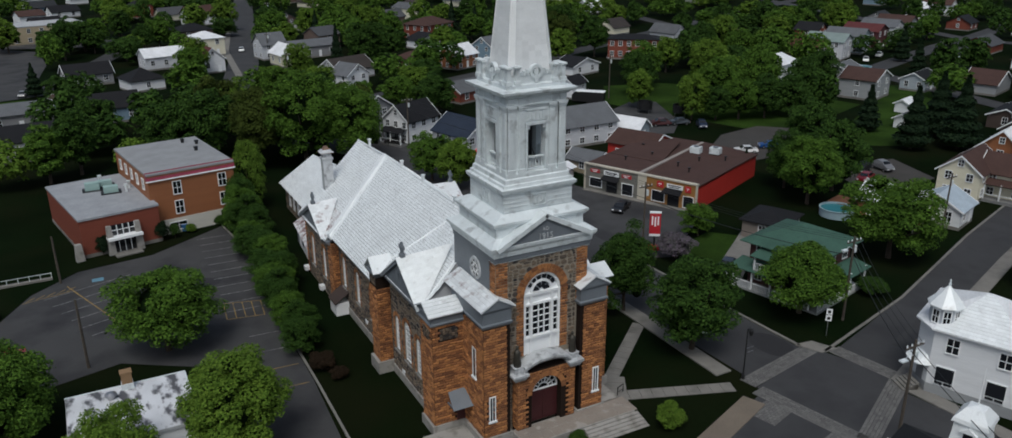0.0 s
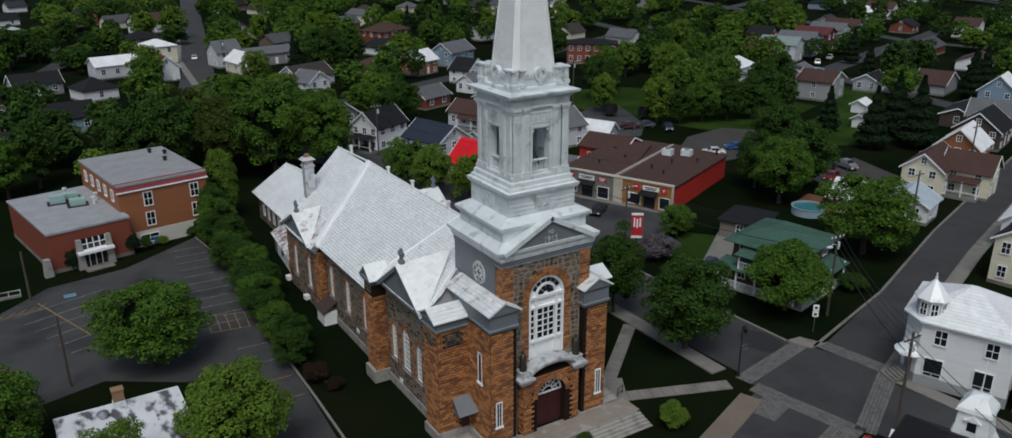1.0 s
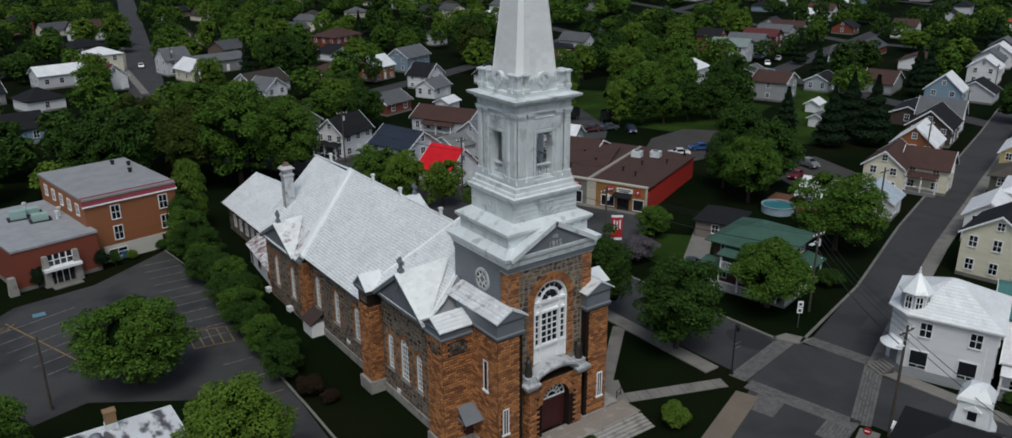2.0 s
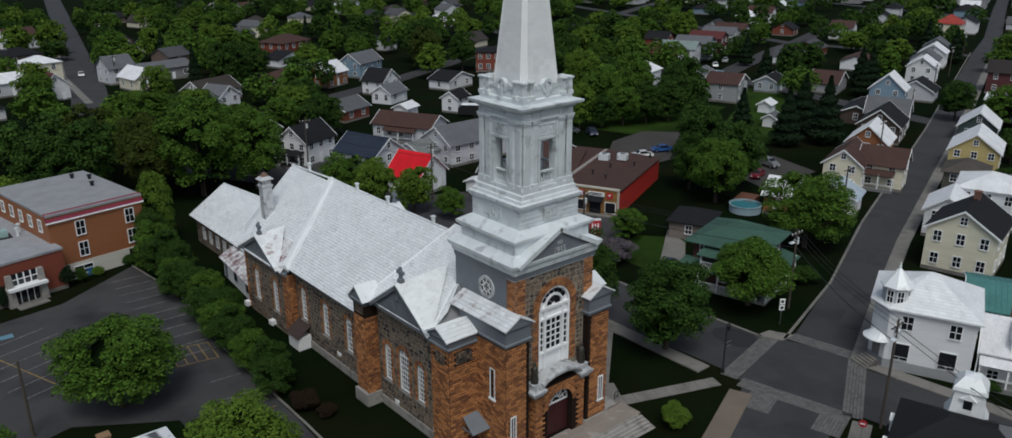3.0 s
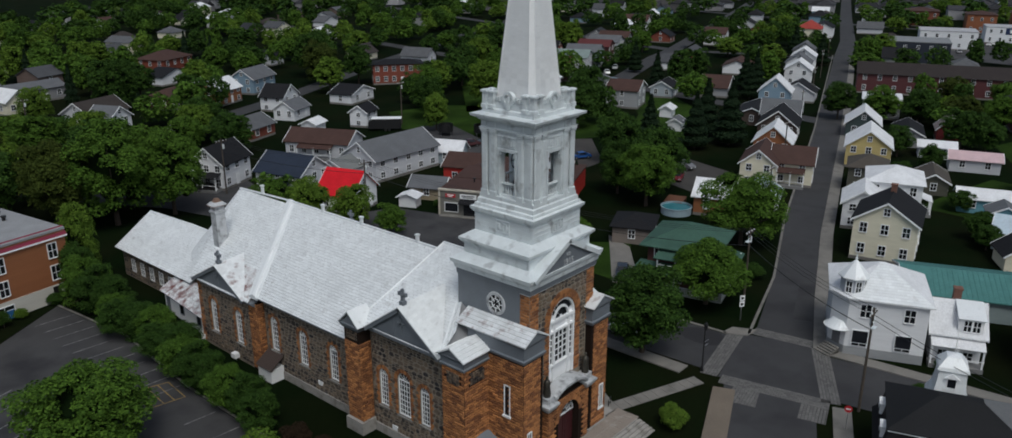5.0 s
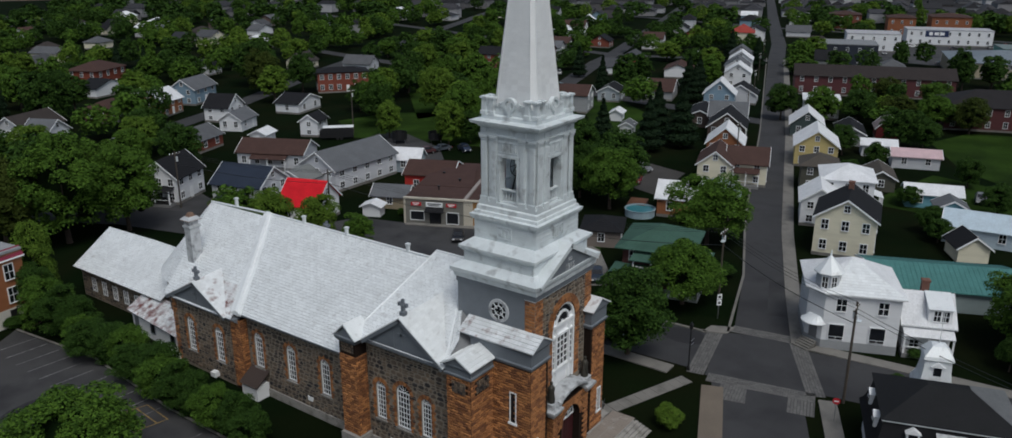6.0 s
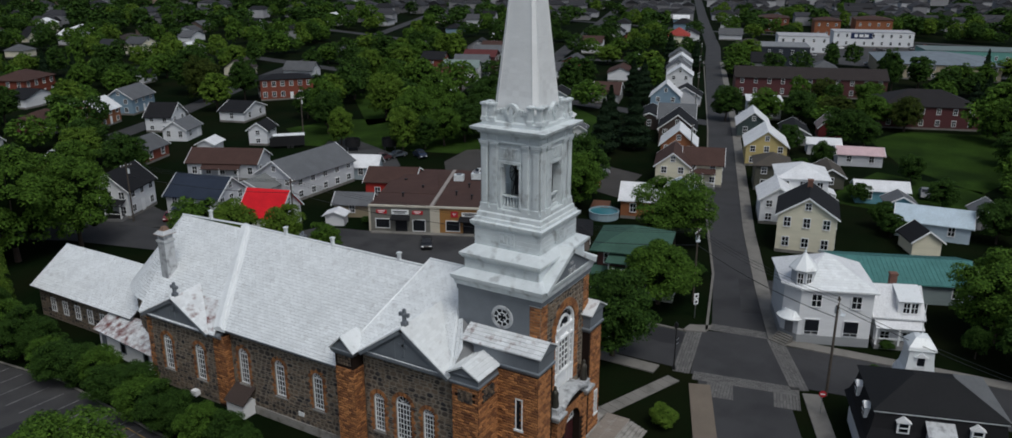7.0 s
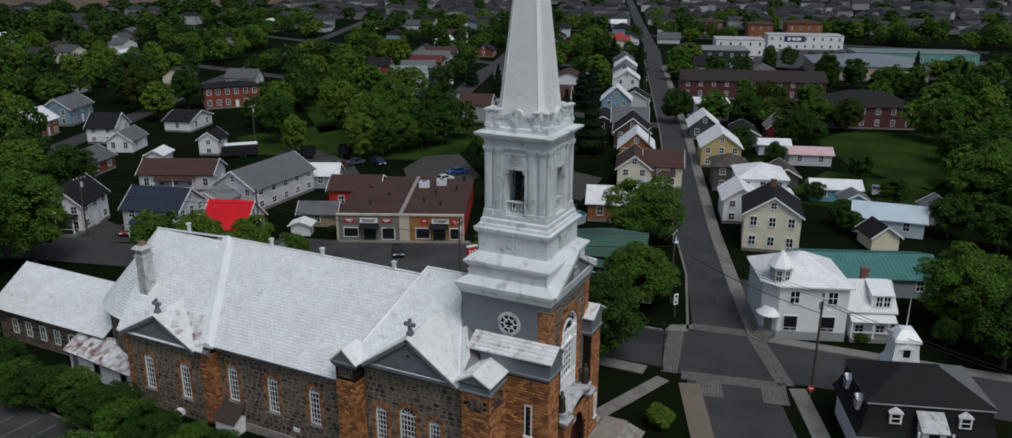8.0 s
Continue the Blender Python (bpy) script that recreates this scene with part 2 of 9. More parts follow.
def shingles(name, pts, material, parent, course=0.33, width=0.52, lift=0.05):
    """Lapped metal shingles over a flat convex roof polygon; its first edge is the eave, points anticlockwise from outside."""
    P = [Vector(p) for p in pts]
    U = (P[1] - P[0]).normalized()
    N = U.cross(P[2] - P[0]).normalized()
    if N.z < 0:
        N = -N
    V = N.cross(U)
    flat = [((p - P[0]).dot(U), (p - P[0]).dot(V)) for p in P]
    area = sum(flat[i][0] * flat[(i + 1) % len(flat)][1] - flat[(i + 1) % len(flat)][0] * flat[i][1] for i in range(len(flat)))
    if area < 0:
        flat.reverse()
    us, vs = [f[0] for f in flat], [f[1] for f in flat]
    b = Build()
    rng = random.Random(len(name) + int(P[0].x * 10))
    v, row = min(vs), 0
    while v < max(vs):
        u = min(us) - (row % 2) * width / 2
        while u < max(us):
            cell = clip_poly([(u + 0.006, v + 0.02), (u + width - 0.006, v + 0.02), (u + width - 0.006, v + course - 0.012), (u + 0.006, v + course - 0.012)], flat)
            if cell:
                k = rng.uniform(0.7, 1.3)
                top = [P[0] + U * c[0] + V * c[1] + N * (0.006 + lift * k * max(0.0, 1 - (c[1] - v) / course)) for c in cell]
                low = [P[0] + U * c[0] + V * c[1] - N * 0.01 for c in cell]
                i0 = len(b.v)
                b.v += [tuple(p) for p in top] + [tuple(p) for p in low]
                n = len(cell)
                b.f.append(tuple(range(i0, i0 + n)))
                for j in range(n):
                    if abs(cell[j][1] - v - 0.02) < 1e-4 and abs(cell[(j + 1) % n][1] - v - 0.02) < 1e-4:
                        b.f.append((i0 + j, i0 + n + j, i0 + n + (j + 1) % n, i0 + (j + 1) % n))
            u += width
        v += course
        row += 1
    return part(name, b, material, parent, kind="stuff")


def slab(b, pts, thick):
    """A flat roof or floor plate, its given face on top."""
    P = [Vector(p) for p in pts]
    n = (P[1] - P[0]).cross(P[2] - P[0]).normalized()
    if n.z < 0:
        n, P = -n, P[::-1]
    return b.loft([[p - n * thick for p in P], P])


def pierced_wall(b, o, U, N, w, h, thick, openings):
    """A wall of width w, height h from corner o along U, faces towards N, with arched openings (u0, u1, sill, spring, rise)."""
    o, U, N = Vector(o), Vector(U), Vector(N)
    Z = Vector((0, 0, 1))
    def at(u, v):
        return o + U * u + Z * v
    def push(poly):
        b.loft([[at(*p) for p in poly], [at(*p) - N * thick for p in poly]])
    u = 0.0
    for u0, u1, sill, spring, rise in sorted(openings):
        push([(u, 0), (u0, 0), (u0, h), (u, h)])
        push([(u0, 0), (u1, 0), (u1, sill), (u0, sill)])
        c, r = (u0 + u1) / 2, (u1 - u0) / 2
        arc = [(c - r * math.cos(math.pi * k / 10), spring + rise * math.sin(math.pi * k / 10)) for k in range(11)]
        for k in range(10):
            push([arc[k], arc[k + 1], (arc[k + 1][0], h), (arc[k][0], h)])
        u = u1
    push([(u, 0), (w, 0), (w, h), (u, h)])


def in_opening(u, v, openings, grow):
    for u0, u1, sill, spring, rise in openings:
        c, r = (u0 + u1) / 2, (u1 - u0) / 2 + grow
        if sill - grow * 0.4 < v < spring and abs(u - c) < r:
            return True
        if v >= spring and ((u - c) / r) ** 2 + ((v - spring) / (rise + grow)) ** 2 < 1:
            return True
    return False


_units = {}


def bricks(parent, o, U, N, w, h, openings=(), grow=0.0, course=0.26, length=0.56, singles=0, proud=0.06, keep=None, rough=1.0):
    """Rock-faced bricks laid over a wall face; the first singles are objects of their own, the rest one mesh."""
    o, U, N = Vector(o), Vector(U), Vector(N)
    Z = Vector((0, 0, 1))
    rng = random.Random(int(w * 100 + h * 10 + o.x * 7 + o.y * 3))
    b, made, gap = Build(), 0, 0.045
    rows = max(1, round(h / course))
    ch = h / rows
    for r in range(rows):
        u = -(length / 2 if r % 2 else 0)
        while u < w - 0.02:
            a0, a1 = max(u, 0), min(u + length, w)
            u += length
            if a1 - a0 < 0.06 or in_opening((a0 + a1) / 2, (r + 0.5) * ch, openings, grow) or (keep and not keep((a0 + a1) / 2, (r + 0.5) * ch)):
                continue
            L, H, d = a1 - a0 - 0.02, ch - gap, proud * rng.uniform(0.45, 1.6) * rough
            q = 0.035
            ring = lambda i, t: [(i, i, t), (L - i, i, t), (L - i, H - i, t), (i, H - i, t)]
            if made < singles:
                made += 1
                key = (round(L, 2), round(H, 2))
                if key not in _units:
                    c = Build().loft([ring(0, 0), ring(0, 0.015), ring(q, proud)], cap0=False)
                    _units[key] = c.mesh("brick")
                    _units[key].materials.append(BRICK)
                p = o + U * (a0 + gap / 2) + Z * (r * ch + gap / 2)
                m = Matrix(((U.x, 0, N.x, p.x), (U.y, 0, N.y, p.y), (U.z, 1, N.z, p.z), (0, 0, 0, 1)))
                part("brick", _units[key], None, parent, m=m)
            else:
                tr = lambda pts: [o + U * (a0 + gap / 2 + x) + Z * (r * ch + gap / 2 + y) + N * t for x, y, t in pts]
                jut = [(x, y, t * rng.uniform(0.4, 1.3)) for x, y, t in ring(q, d)]
                b.loft([tr(ring(0, 0)), tr(ring(0, 0.015)), tr(jut)], cap0=False)
    if b.v:
        part("brickwork", b, BRICK, parent, kind="stuff")


def stones(parent, o, U, N, w, h, openings=(), grow=0.3, singles=0, keep=None, size=0.5):
    """Random rubble over a wall face: uneven rows of cut-cornered stones."""
    o, U, N = Vector(o), Vector(U), Vector(N)
    Z = Vector((0, 0, 1))
    rng = random.Random(int(w * 91 + h * 13 + o.y * 5))
    b, made, v = Build(), 0, 0.0
    while v < h - 0.08:
        rh = min(rng.uniform(0.7, 1.15) * size, h - v)
        u = rng.uniform(-0.4, 0)
        while u < w:
            sw = rng.uniform(0.7, 1.7) * size
            a0, a1 = max(u, 0), min(u + sw, w)
            u += sw
            cu, cv = (a0 + a1) / 2, v + rh / 2
            if a1 - a0 < 0.12 or in_opening(cu, cv, openings, grow) or (keep and not keep(cu, cv)):
                continue
            splits = [(0, rh)] if rng.random() < 0.6 else [(0, rh * 0.52), (rh * 0.52, rh)]
            for s0, s1 in splits:
                L, H = (a1 - a0) / 2 - 0.042, (s1 - s0) / 2 - 0.042
                ring = []
                for k in range(7):
                    an = 2 * math.pi * (k + rng.uniform(-0.25, 0.25)) / 7 + 0.3
                    sx, sy = math.cos(an), math.sin(an)
                    e = (abs(sx) ** 3.2 + abs(sy) ** 3.2) ** (-1 / 3.2) * rng.uniform(0.86, 1.04)
                    ring.append((sx * e * L, sy * e * H))
                d, mid = rng.uniform(0.04, 0.11), v + (s0 + s1) / 2
                if made < singles:
                    made += 1
                    c = Build().loft([[(x, y, 0) for x, y in ring], [(x, y, d * 0.6) for x, y in ring], [(x * 0.75, y * 0.75, d) for x, y in ring]], cap0=False)
                    p = o + U * cu + Z * mid
                    part("stone", c, STONE, parent, m=Matrix(((U.x, 0, N.x, p.x), (U.y, 0, N.y, p.y), (U.z, 1, N.z, p.z), (0, 0, 0, 1))))
                else:
                    tr = lambda s, t: [o + U * (cu + x * s) + Z * (mid + y * s) + N * t for x, y in ring]
                    b.loft([tr(1, 0), tr(1, d * 0.6), tr(0.75, d)], cap0=False)
        v += rh
    if b.v:
        part("stonework", b, STONE, parent, kind="stuff")


def arched_window(parent, c, U, N, w, sill, spring, cols=4, rows=7, fan=5, recess=0.22, ring=True, frame=0.1):
    """A round-headed sash window at centre c on the wall face: glass, frame with bars, sill and brick arch."""
    c, U, N = Vector(c), Vector(U), Vector(N)
    Z = Vector((0, 0, 1))
    r = w / 2
    at = lambda u, v, d: c + U * u + Z * v - N * d
    outline = [(-r, sill), (r, sill)] + [(r * math.cos(math.pi * k / 12), spring + r * math.sin(math.pi * k / 12)) for k in range(13)]
    glass = Build().loft([[at(u, v, recess + 0.06) for u, v in outline], [at(u, v, recess) for u, v in outline]])
    pane = part("window", glass, GLASS, parent)
    f = Build()
    inner = [(-(r - frame), sill + frame), (r - frame, sill + frame)] + [((r - frame) * math.cos(math.pi * k / 12), spring + (r - frame) * math.sin(math.pi * k / 12)) for k in range(13)]
    n = len(outline)
    for j in range(n):
        q = (j + 1) % n
        f.loft([[at(*outline[j], recess - 0.1), at(*outline[q], recess - 0.1), at(*inner[q], recess - 0.1), at(*inner[j], recess - 0.1)],
                [at(*outline[j], recess + 0.02), at(*outline[q], recess + 0.02), at(*inner[q], recess + 0.02), at(*inner[j], recess + 0.02)]])
    bar = lambda u0, u1, v0, v1, e=0.05: f.loft([[at(u0, v0, d), at(u1, v0, d), at(u1, v1, d), at(u0, v1, d)] for d in (recess - e, recess + 0.01)])
    t = 0.024
    for k in range(1, cols):
        u = -r + w * k / cols
        bar(u - t, u + t, sill, spring)
    for k in range(1, rows):
        v = sill + (spring - sill) * k / rows
        bar(-r, r, v - t, v + t)
    bar(-r, r, spring - 0.06, spring + 0.06, 0.08)
    for k in range(1, fan):
        a = math.pi * k / fan
        d, e = Vector((math.cos(a), math.sin(a))), Vector((-math.sin(a), math.cos(a))) * t
        p, q = d * r * 0.25, d * r
        f.loft([[at(p.x + e.x, spring + p.y + e.y, x), at(q.x + e.x, spring + q.y + e.y, x), at(q.x - e.x, spring + q.y - e.y, x), at(p.x - e.x, spring + p.y - e.y, x)] for x in (recess - 0.05, recess + 0.01)])
    part("window_frame", f, WHITE, pane, "white painted frame with glazing bars")
    s = Build().loft([[at(-r - 0.12, sill - 0.14, d), at(r + 0.12, sill - 0.14, d), at(r + 0.12, sill, d), at(-r - 0.12, sill, d)] for d in (-0.14, recess)])
    part("window_sill", s, PLINTH, pane)
    if ring:
        a = Build()
        R0, R1 = r + 0.02, r + 0.42
        for k in range(13):
            a0, a1 = math.pi * (k + 0.06) / 13, math.pi * (k + 0.94) / 13
            q = [(R0 * math.cos(a0), spring + R0 * math.sin(a0)), (R1 * math.cos(a0), spring + R1 * math.sin(a0)), (R1 * math.cos(a1), spring + R1 * math.sin(a1)), (R0 * math.cos(a1), spring + R0 * math.sin(a1))]
            a.loft([[at(u, v, 0.0) for u, v in q], [at(u, v, -0.05) for u, v in q]])
        v, k = sill, 0
        while v < spring - 0.1:
            e = 0.42 if k % 2 else 0.26
            for sg in (-1, 1):
                u0, u1 = sorted((sg * R0, sg * (R0 + e)))
                a.loft([[at(u0, v + 0.01, d), at(u1, v + 0.01, d), at(u1, v + 0.29, d), at(u0, v + 0.29, d)] for d in (0.0, -0.05)])
            v, k = v + 0.3, k + 1
        part("brick_arch", a, BRICK, pane, "orange brick arch around a round-headed window", kind="stuff")
    return pane

# ---- ground, streets and pavements ----
g = Build()
for i in range(-6, 20):
    for j in range(-6, 20):
        s = 150.0
        g.face([(i * s, j * s, 0), (i * s + s, j * s, 0), (i * s + s, j * s + s, 0), (i * s, j * s + s, 0)])
g.face([(-4000, -4000, -0.3), (4900, -4000, -0.3), (4900, 4900, -0.3), (-4000, 4900, -0.3)])
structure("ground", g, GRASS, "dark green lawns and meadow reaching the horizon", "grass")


def sheet(name, pts, z, material, label, category, z0=None):
    b = Build()
    P = [(x, y, z) for x, y in pts]
    a = sum(P[i][0] * P[(i + 1) % len(P)][1] - P[(i + 1) % len(P)][0] * P[i][1] for i in range(len(P)))
    if a < 0:
        P = P[::-1]
    b.loft([[(x, y, (z - 0.2) if z0 is None else z0) for x, y, _ in P], P])
    return structure(name, b, material, label, category)


def strip(line, half):
    """Left and right edges of a bent strip."""
    left, right = [], []
    for i, p in enumerate(line):
        d = (Vector(line[min(i + 1, len(line) - 1)]) - Vector(line[max(i - 1, 0)])).normalized()
        n = Vector((-d.y, d.x))
        left.append(Vector(p) + n * half)
        right.append(Vector(p) - n * half)
    return left, right


def ribbon(name, line, half, z, material, label, category, off=0.0):
    left, right = strip(line, off + half)[0], strip(line, off - half)[0]
    b = Build()
    for i in range(len(line) - 1):
        b.loft([[(*right[i], z - 0.25), (*right[i + 1], z - 0.25), (*left[i + 1], z - 0.25), (*left[i], z - 0.25)],
                [(*right[i], z), (*right[i + 1], z), (*left[i + 1], z), (*left[i], z)]])
    return structure(name, b, material, label, category)


STREET_B = [(35.5, -10.6), (51, -5.9), (76.5, 3.4), (149, 26), (290, 72), (340, 87.5), (462, 131), (658, 199), (1000, 318)]
STREET_BW = [(23.2, -14.2), (12.3, -18.6), (-12, -28.5), (-60, -48), (-160, -90)]
STREET_A = [(27.6, -7.6), (27.0, 8), (26.6, 40), (25, 68), (18, 94), (5, 118), (-1, 130), (7, 170), (17, 211), (60, 422), (120, 720)]
STREET_AS = [(29.6, -16.5), (31.0, -26), (33, -60), (34, -140)]
STREET_C = [(-1, 130), (30, 141), (55, 151), (92, 166), (160, 200), (300, 262), (520, 360)]
STREET_D = [(120, 92), (176, 106), (238, 127), (262, 133), (420, 185), (700, 280)]
for nm, line, hw in (("road_east", STREET_B, 3.3), ("road_west", STREET_BW, 4.6), ("road_main", STREET_A, 4.7), ("road_south", STREET_AS, 4.8), ("road_back", STREET_C, 3.2), ("road_far", STREET_D, 3.3)):
    ribbon(nm, line, hw, 0.03, ASPHALT, "grey worn asphalt street", "road")
for nm, line in (("road_cross_1", [(160, 30), (175, 100), (190, 200), (230, 420)]), ("road_cross_2", [(292, 40), (262, 133), (300, 262), (360, 480)]), ("road_cross_3", [(410, -60), (420, 112), (470, 330)]), ("road_cross_4", [(-60, 185), (-40, 190), (-15, 260), (10, 330)])):
    ribbon(nm, line, 3.2, 0.026, ASPHALT, "grey asphalt side street", "road")
sheet("road_crossing", [(22.3, -8.8), (33.6, -6.4), (36.2, -14.2), (24.4, -20)], 0.045, ASPHALT, "asphalt street crossing", "road")
sheet("parking_lot", [(-62, 38), (-45.2, 44), (-42, 50.5), (-36.5, 55.8), (-27, 57.4), (-16.4, 64.5), (-14.8, 50), (-16.3, 33), (-16.4, 14), (-17, 3), (-21, -34), (-29, -37), (-25, 2), (-25.2, 21.5), (-33.5, 27), (-39, 25.5), (-62, 20)], 0.024, ASPHALT_OLD, "faded asphalt car park with painted bays", "car park")
sheet("shop_forecourt", [(31.3, 24), (36, 22), (51.2, 33.2), (42.4, 53.4), (40, 62), (30, 66)], 0.028, ASPHALT_OLD, "asphalt forecourt before the shops", "car park")
sheet("gravel_yard", [(74, 52), (90, 52), (106, 66), (100, 72), (88, 70), (80, 64)], 0.022, GRAVEL, "grey gravel yard behind the shops", "yard")
sheet("asphalt_yard", [(64, 80), (80, 76), (88, 84), (96, 103), (90, 106), (76, 98), (62, 104)], 0.022, ASPHALT_OLD, "asphalt yard between houses", "yard")
sheet("side_yard", [(20, 96), (29, 79), (34, 81), (32, 93), (36, 108), (26, 110)], 0.022, ASPHALT_OLD, "asphalt drive beside white houses", "yard")
sheet("driveway", [(36.8, 14.5), (38.5, 11), (50, 20), (52.5, 25.5)], 0.03, CONCRETE, "pale concrete driveway beside a green-roofed house", "driveway")
sheet("back_yard", [(82, 26), (100, 28), (104, 40), (88, 42)], 0.022, GRAVEL, "gravel yard with parked cars", "yard")
sheet("mall_lot", [(290, -60), (330, -75), (400, -40), (410, 60), (360, 70), (310, 40)], 0.022, ASPHALT_OLD, "large asphalt car park by the shops", "car park")
sheet("bus_lot", [(-64, 187), (-43, 187), (-38, 240), (-40, 272), (-56, 288), (-72, 240)], 0.023, ASPHALT_OLD, "wide asphalt yard beside a far street", "car park")
sheet("school_lot", [(-70, 290), (-20, 275), (-14, 292), (-60, 310)], 0.022, ASPHALT_OLD, "asphalt yard of a far school", "car park")
sheet("side_lot", [(41.5, -9.2), (54, -5.2), (55, -14), (43.5, -14.5)], 0.034, ASPHALT_OLD, "short asphalt drive beside a white house", "driveway")
for nm, pts in (("field_1", [(330, 640), (620, 480), (820, 640), (430, 860)]), ("field_2", [(180, 760), (330, 680), (400, 900), (260, 1100)]), ("field_3", [(640, 420), (900, 340), (1100, 480), (800, 620)]), ("field_4", [(300, 1000), (900, 660), (1300, 1000), (600, 1500)])):
    sheet(nm, pts, 0.05, EARTH, "bare brown ploughed field", "field")

# kerbs and pavements stand above the street
def pavement(name, line, half, material=CONCRETE, label="pale concrete pavement with a kerb", z=0.13):
    return ribbon(name, line, half, z, material, label, "pavement")


pavement("pavement_east", [(35.6, -15.1), (49.6, -9.9), (75.3, -1.0), (147.6, 21.6), (288, 67.6)], 0.95)
pavement("pavement_north", [(21.2, -5.2), (21.2, 10), (20.8, 40), (19.5, 66)], 1.0)
pavement("pavement_west", [(20.3, -10.5), (9.6, -14.6), (-14, -24.2)], 1.15, PAVER, "brown paver pavement with a kerb")
pavement("pavement_white_house", [(35.6, -16), (36.4, -27), (38.2, -60)], 0.9)
pavement("pavement_south", [(24.3, -21.4), (14.4, -25.2), (-12, -36)], 0.9)
pavement("pavement_back", [(11.6, 190), (17, 240), (52, 410)], 1.0)
sheet("kerb_corner", [(32.2, -4.3), (34.4, -4.6), (35.6, -7.2), (33.4, -7.0)], 0.13, CONCRETE, "concrete corner ramp of the pavement", "pavement")
pavement("kerb_north_east", [(34.0, -6.9), (52.8, -1.9), (79.0, 7.5), (150, 29.8), (289, 75.8)], 0.16, CONCRETE, "concrete kerb")
pavement("kerb_main_east", [(32.5, -4.8), (32.1, 4), (31.3, 22)], 0.16, CONCRETE, "concrete kerb")
pavement("kerb_lot", [(-16.6, -6), (-16.2, 13), (-16.1, 33), (-14.6, 50), (-16.2, 64.6)], 0.12, CONCRETE, "low concrete kerb of the car park", 0.1)
sheet("shop_walk", [(50.6, 32.8), (51.6, 34.0), (43.0, 53.4), (41.6, 52.8)], 0.13, CONCRETE, "concrete walk before the shop windows", "pavement")


def paved(name, pts, z, material, label, size=(0.5, 0.32)):
    """Paving units over a convex polygon."""
    P = [Vector(p) for p in pts]
    U = (P[1] - P[0]).normalized()
    V = Vector((-U.y, U.x))
    flat = [((p - P[0]).dot(U), (p - P[0]).dot(V)) for p in P]
    if sum(flat[i][0] * flat[(i + 1) % len(flat)][1] - flat[(i + 1) % len(flat)][0] * flat[i][1] for i in range(len(flat))) < 0:
        flat.reverse()
    b = Build()
    v, r = min(f[1] for f in flat), 0
    while v < max(f[1] for f in flat):
        u = min(f[0] for f in flat) - (r % 2) * size[0] / 2
        while u < max(f[0] for f in flat):
            c = clip_poly([(u + 0.02, v + 0.02), (u + size[0] - 0.02, v + 0.02), (u + size[0] - 0.02, v + size[1] - 0.02), (u + 0.02, v + size[1] - 0.02)], flat)
            if c:
                w = [P[0] + U * q[0] + V * q[1] for q in c]
                b.loft([[(q.x, q.y, z - 0.05) for q in w], [(q.x, q.y, z) for q in w]], cap0=False)
            u += size[0]
        v, r = v + size[1], r + 1
    ob = structure(name, b, material, label, "pavement")
    return ob


def band(name, a, c, half, z=0.06, material=CROSS_PAVER, label="grey paver crosswalk band", size=(0.5, 0.32)):
    a, c = Vector(a), Vector(c)
    d = (c - a).normalized()
    n = Vector((-d.y, d.x)) * half
    return paved(name, [a - n, c - n, c + n, a + n], z, material, label, size)


band("crosswalk_north", (22.0, -7.8), (33.6, -5.6), 0.95)
band("crosswalk_east", (35.2, -7.0), (36.3, -14.2), 0.95)
band("crosswalk_south", (36.2, -14.6), (24.6, -20.2), 0.95)
band("crosswalk_west", (22.0, -9.2), (24.2, -20.2), 0.95)
paved("paver_corner", [(21.6, -11.0), (18.2, -11.6), (18.9, -14.6), (22.3, -13.6)], 0.055, CROSS_PAVER, "grey paver patch beside the kerb")
paved("paver_corner_south", [(23.6, -17.6), (19.8, -18.6), (20.4, -21.2), (24.2, -20.2)], 0.055, CROSS_PAVER, "grey paver patch beside the kerb")
band("path_main", (20.3, -7.6), (8.6, -3.2), 0.85, 0.05, CONCRETE, "pale concrete path over the church lawn", (1.2, 1.7))
band("path_side", (20.2, 8.0), (10.4, -0.4), 0.75, 0.054, CONCRETE, "pale concrete path over the church lawn", (1.2, 1.5))
band("path_door", (10.8, -0.2), (8.2, -4.6), 1.2, 0.046, CONCRETE, "pale concrete path at the church steps", (1.2, 2.4))

# painted bays of the car park
def line_mark(name, a, c, material, wide=0.12):
    a, c = Vector(a), Vector(c)
    d = (c - a).normalized()
    n = Vector((-d.y, d.x)) * wide / 2
    b = Build()
    b.loft([[(*(q), 0.015) for q in (a - n, c - n, c + n, a + n)], [(*(q), 0.034) for q in (a - n, c - n, c + n, a + n)]])
    return tagged(part(name, b, material), label="worn painted line of the car park", category="line marking", group="car park lines", kind="structure")


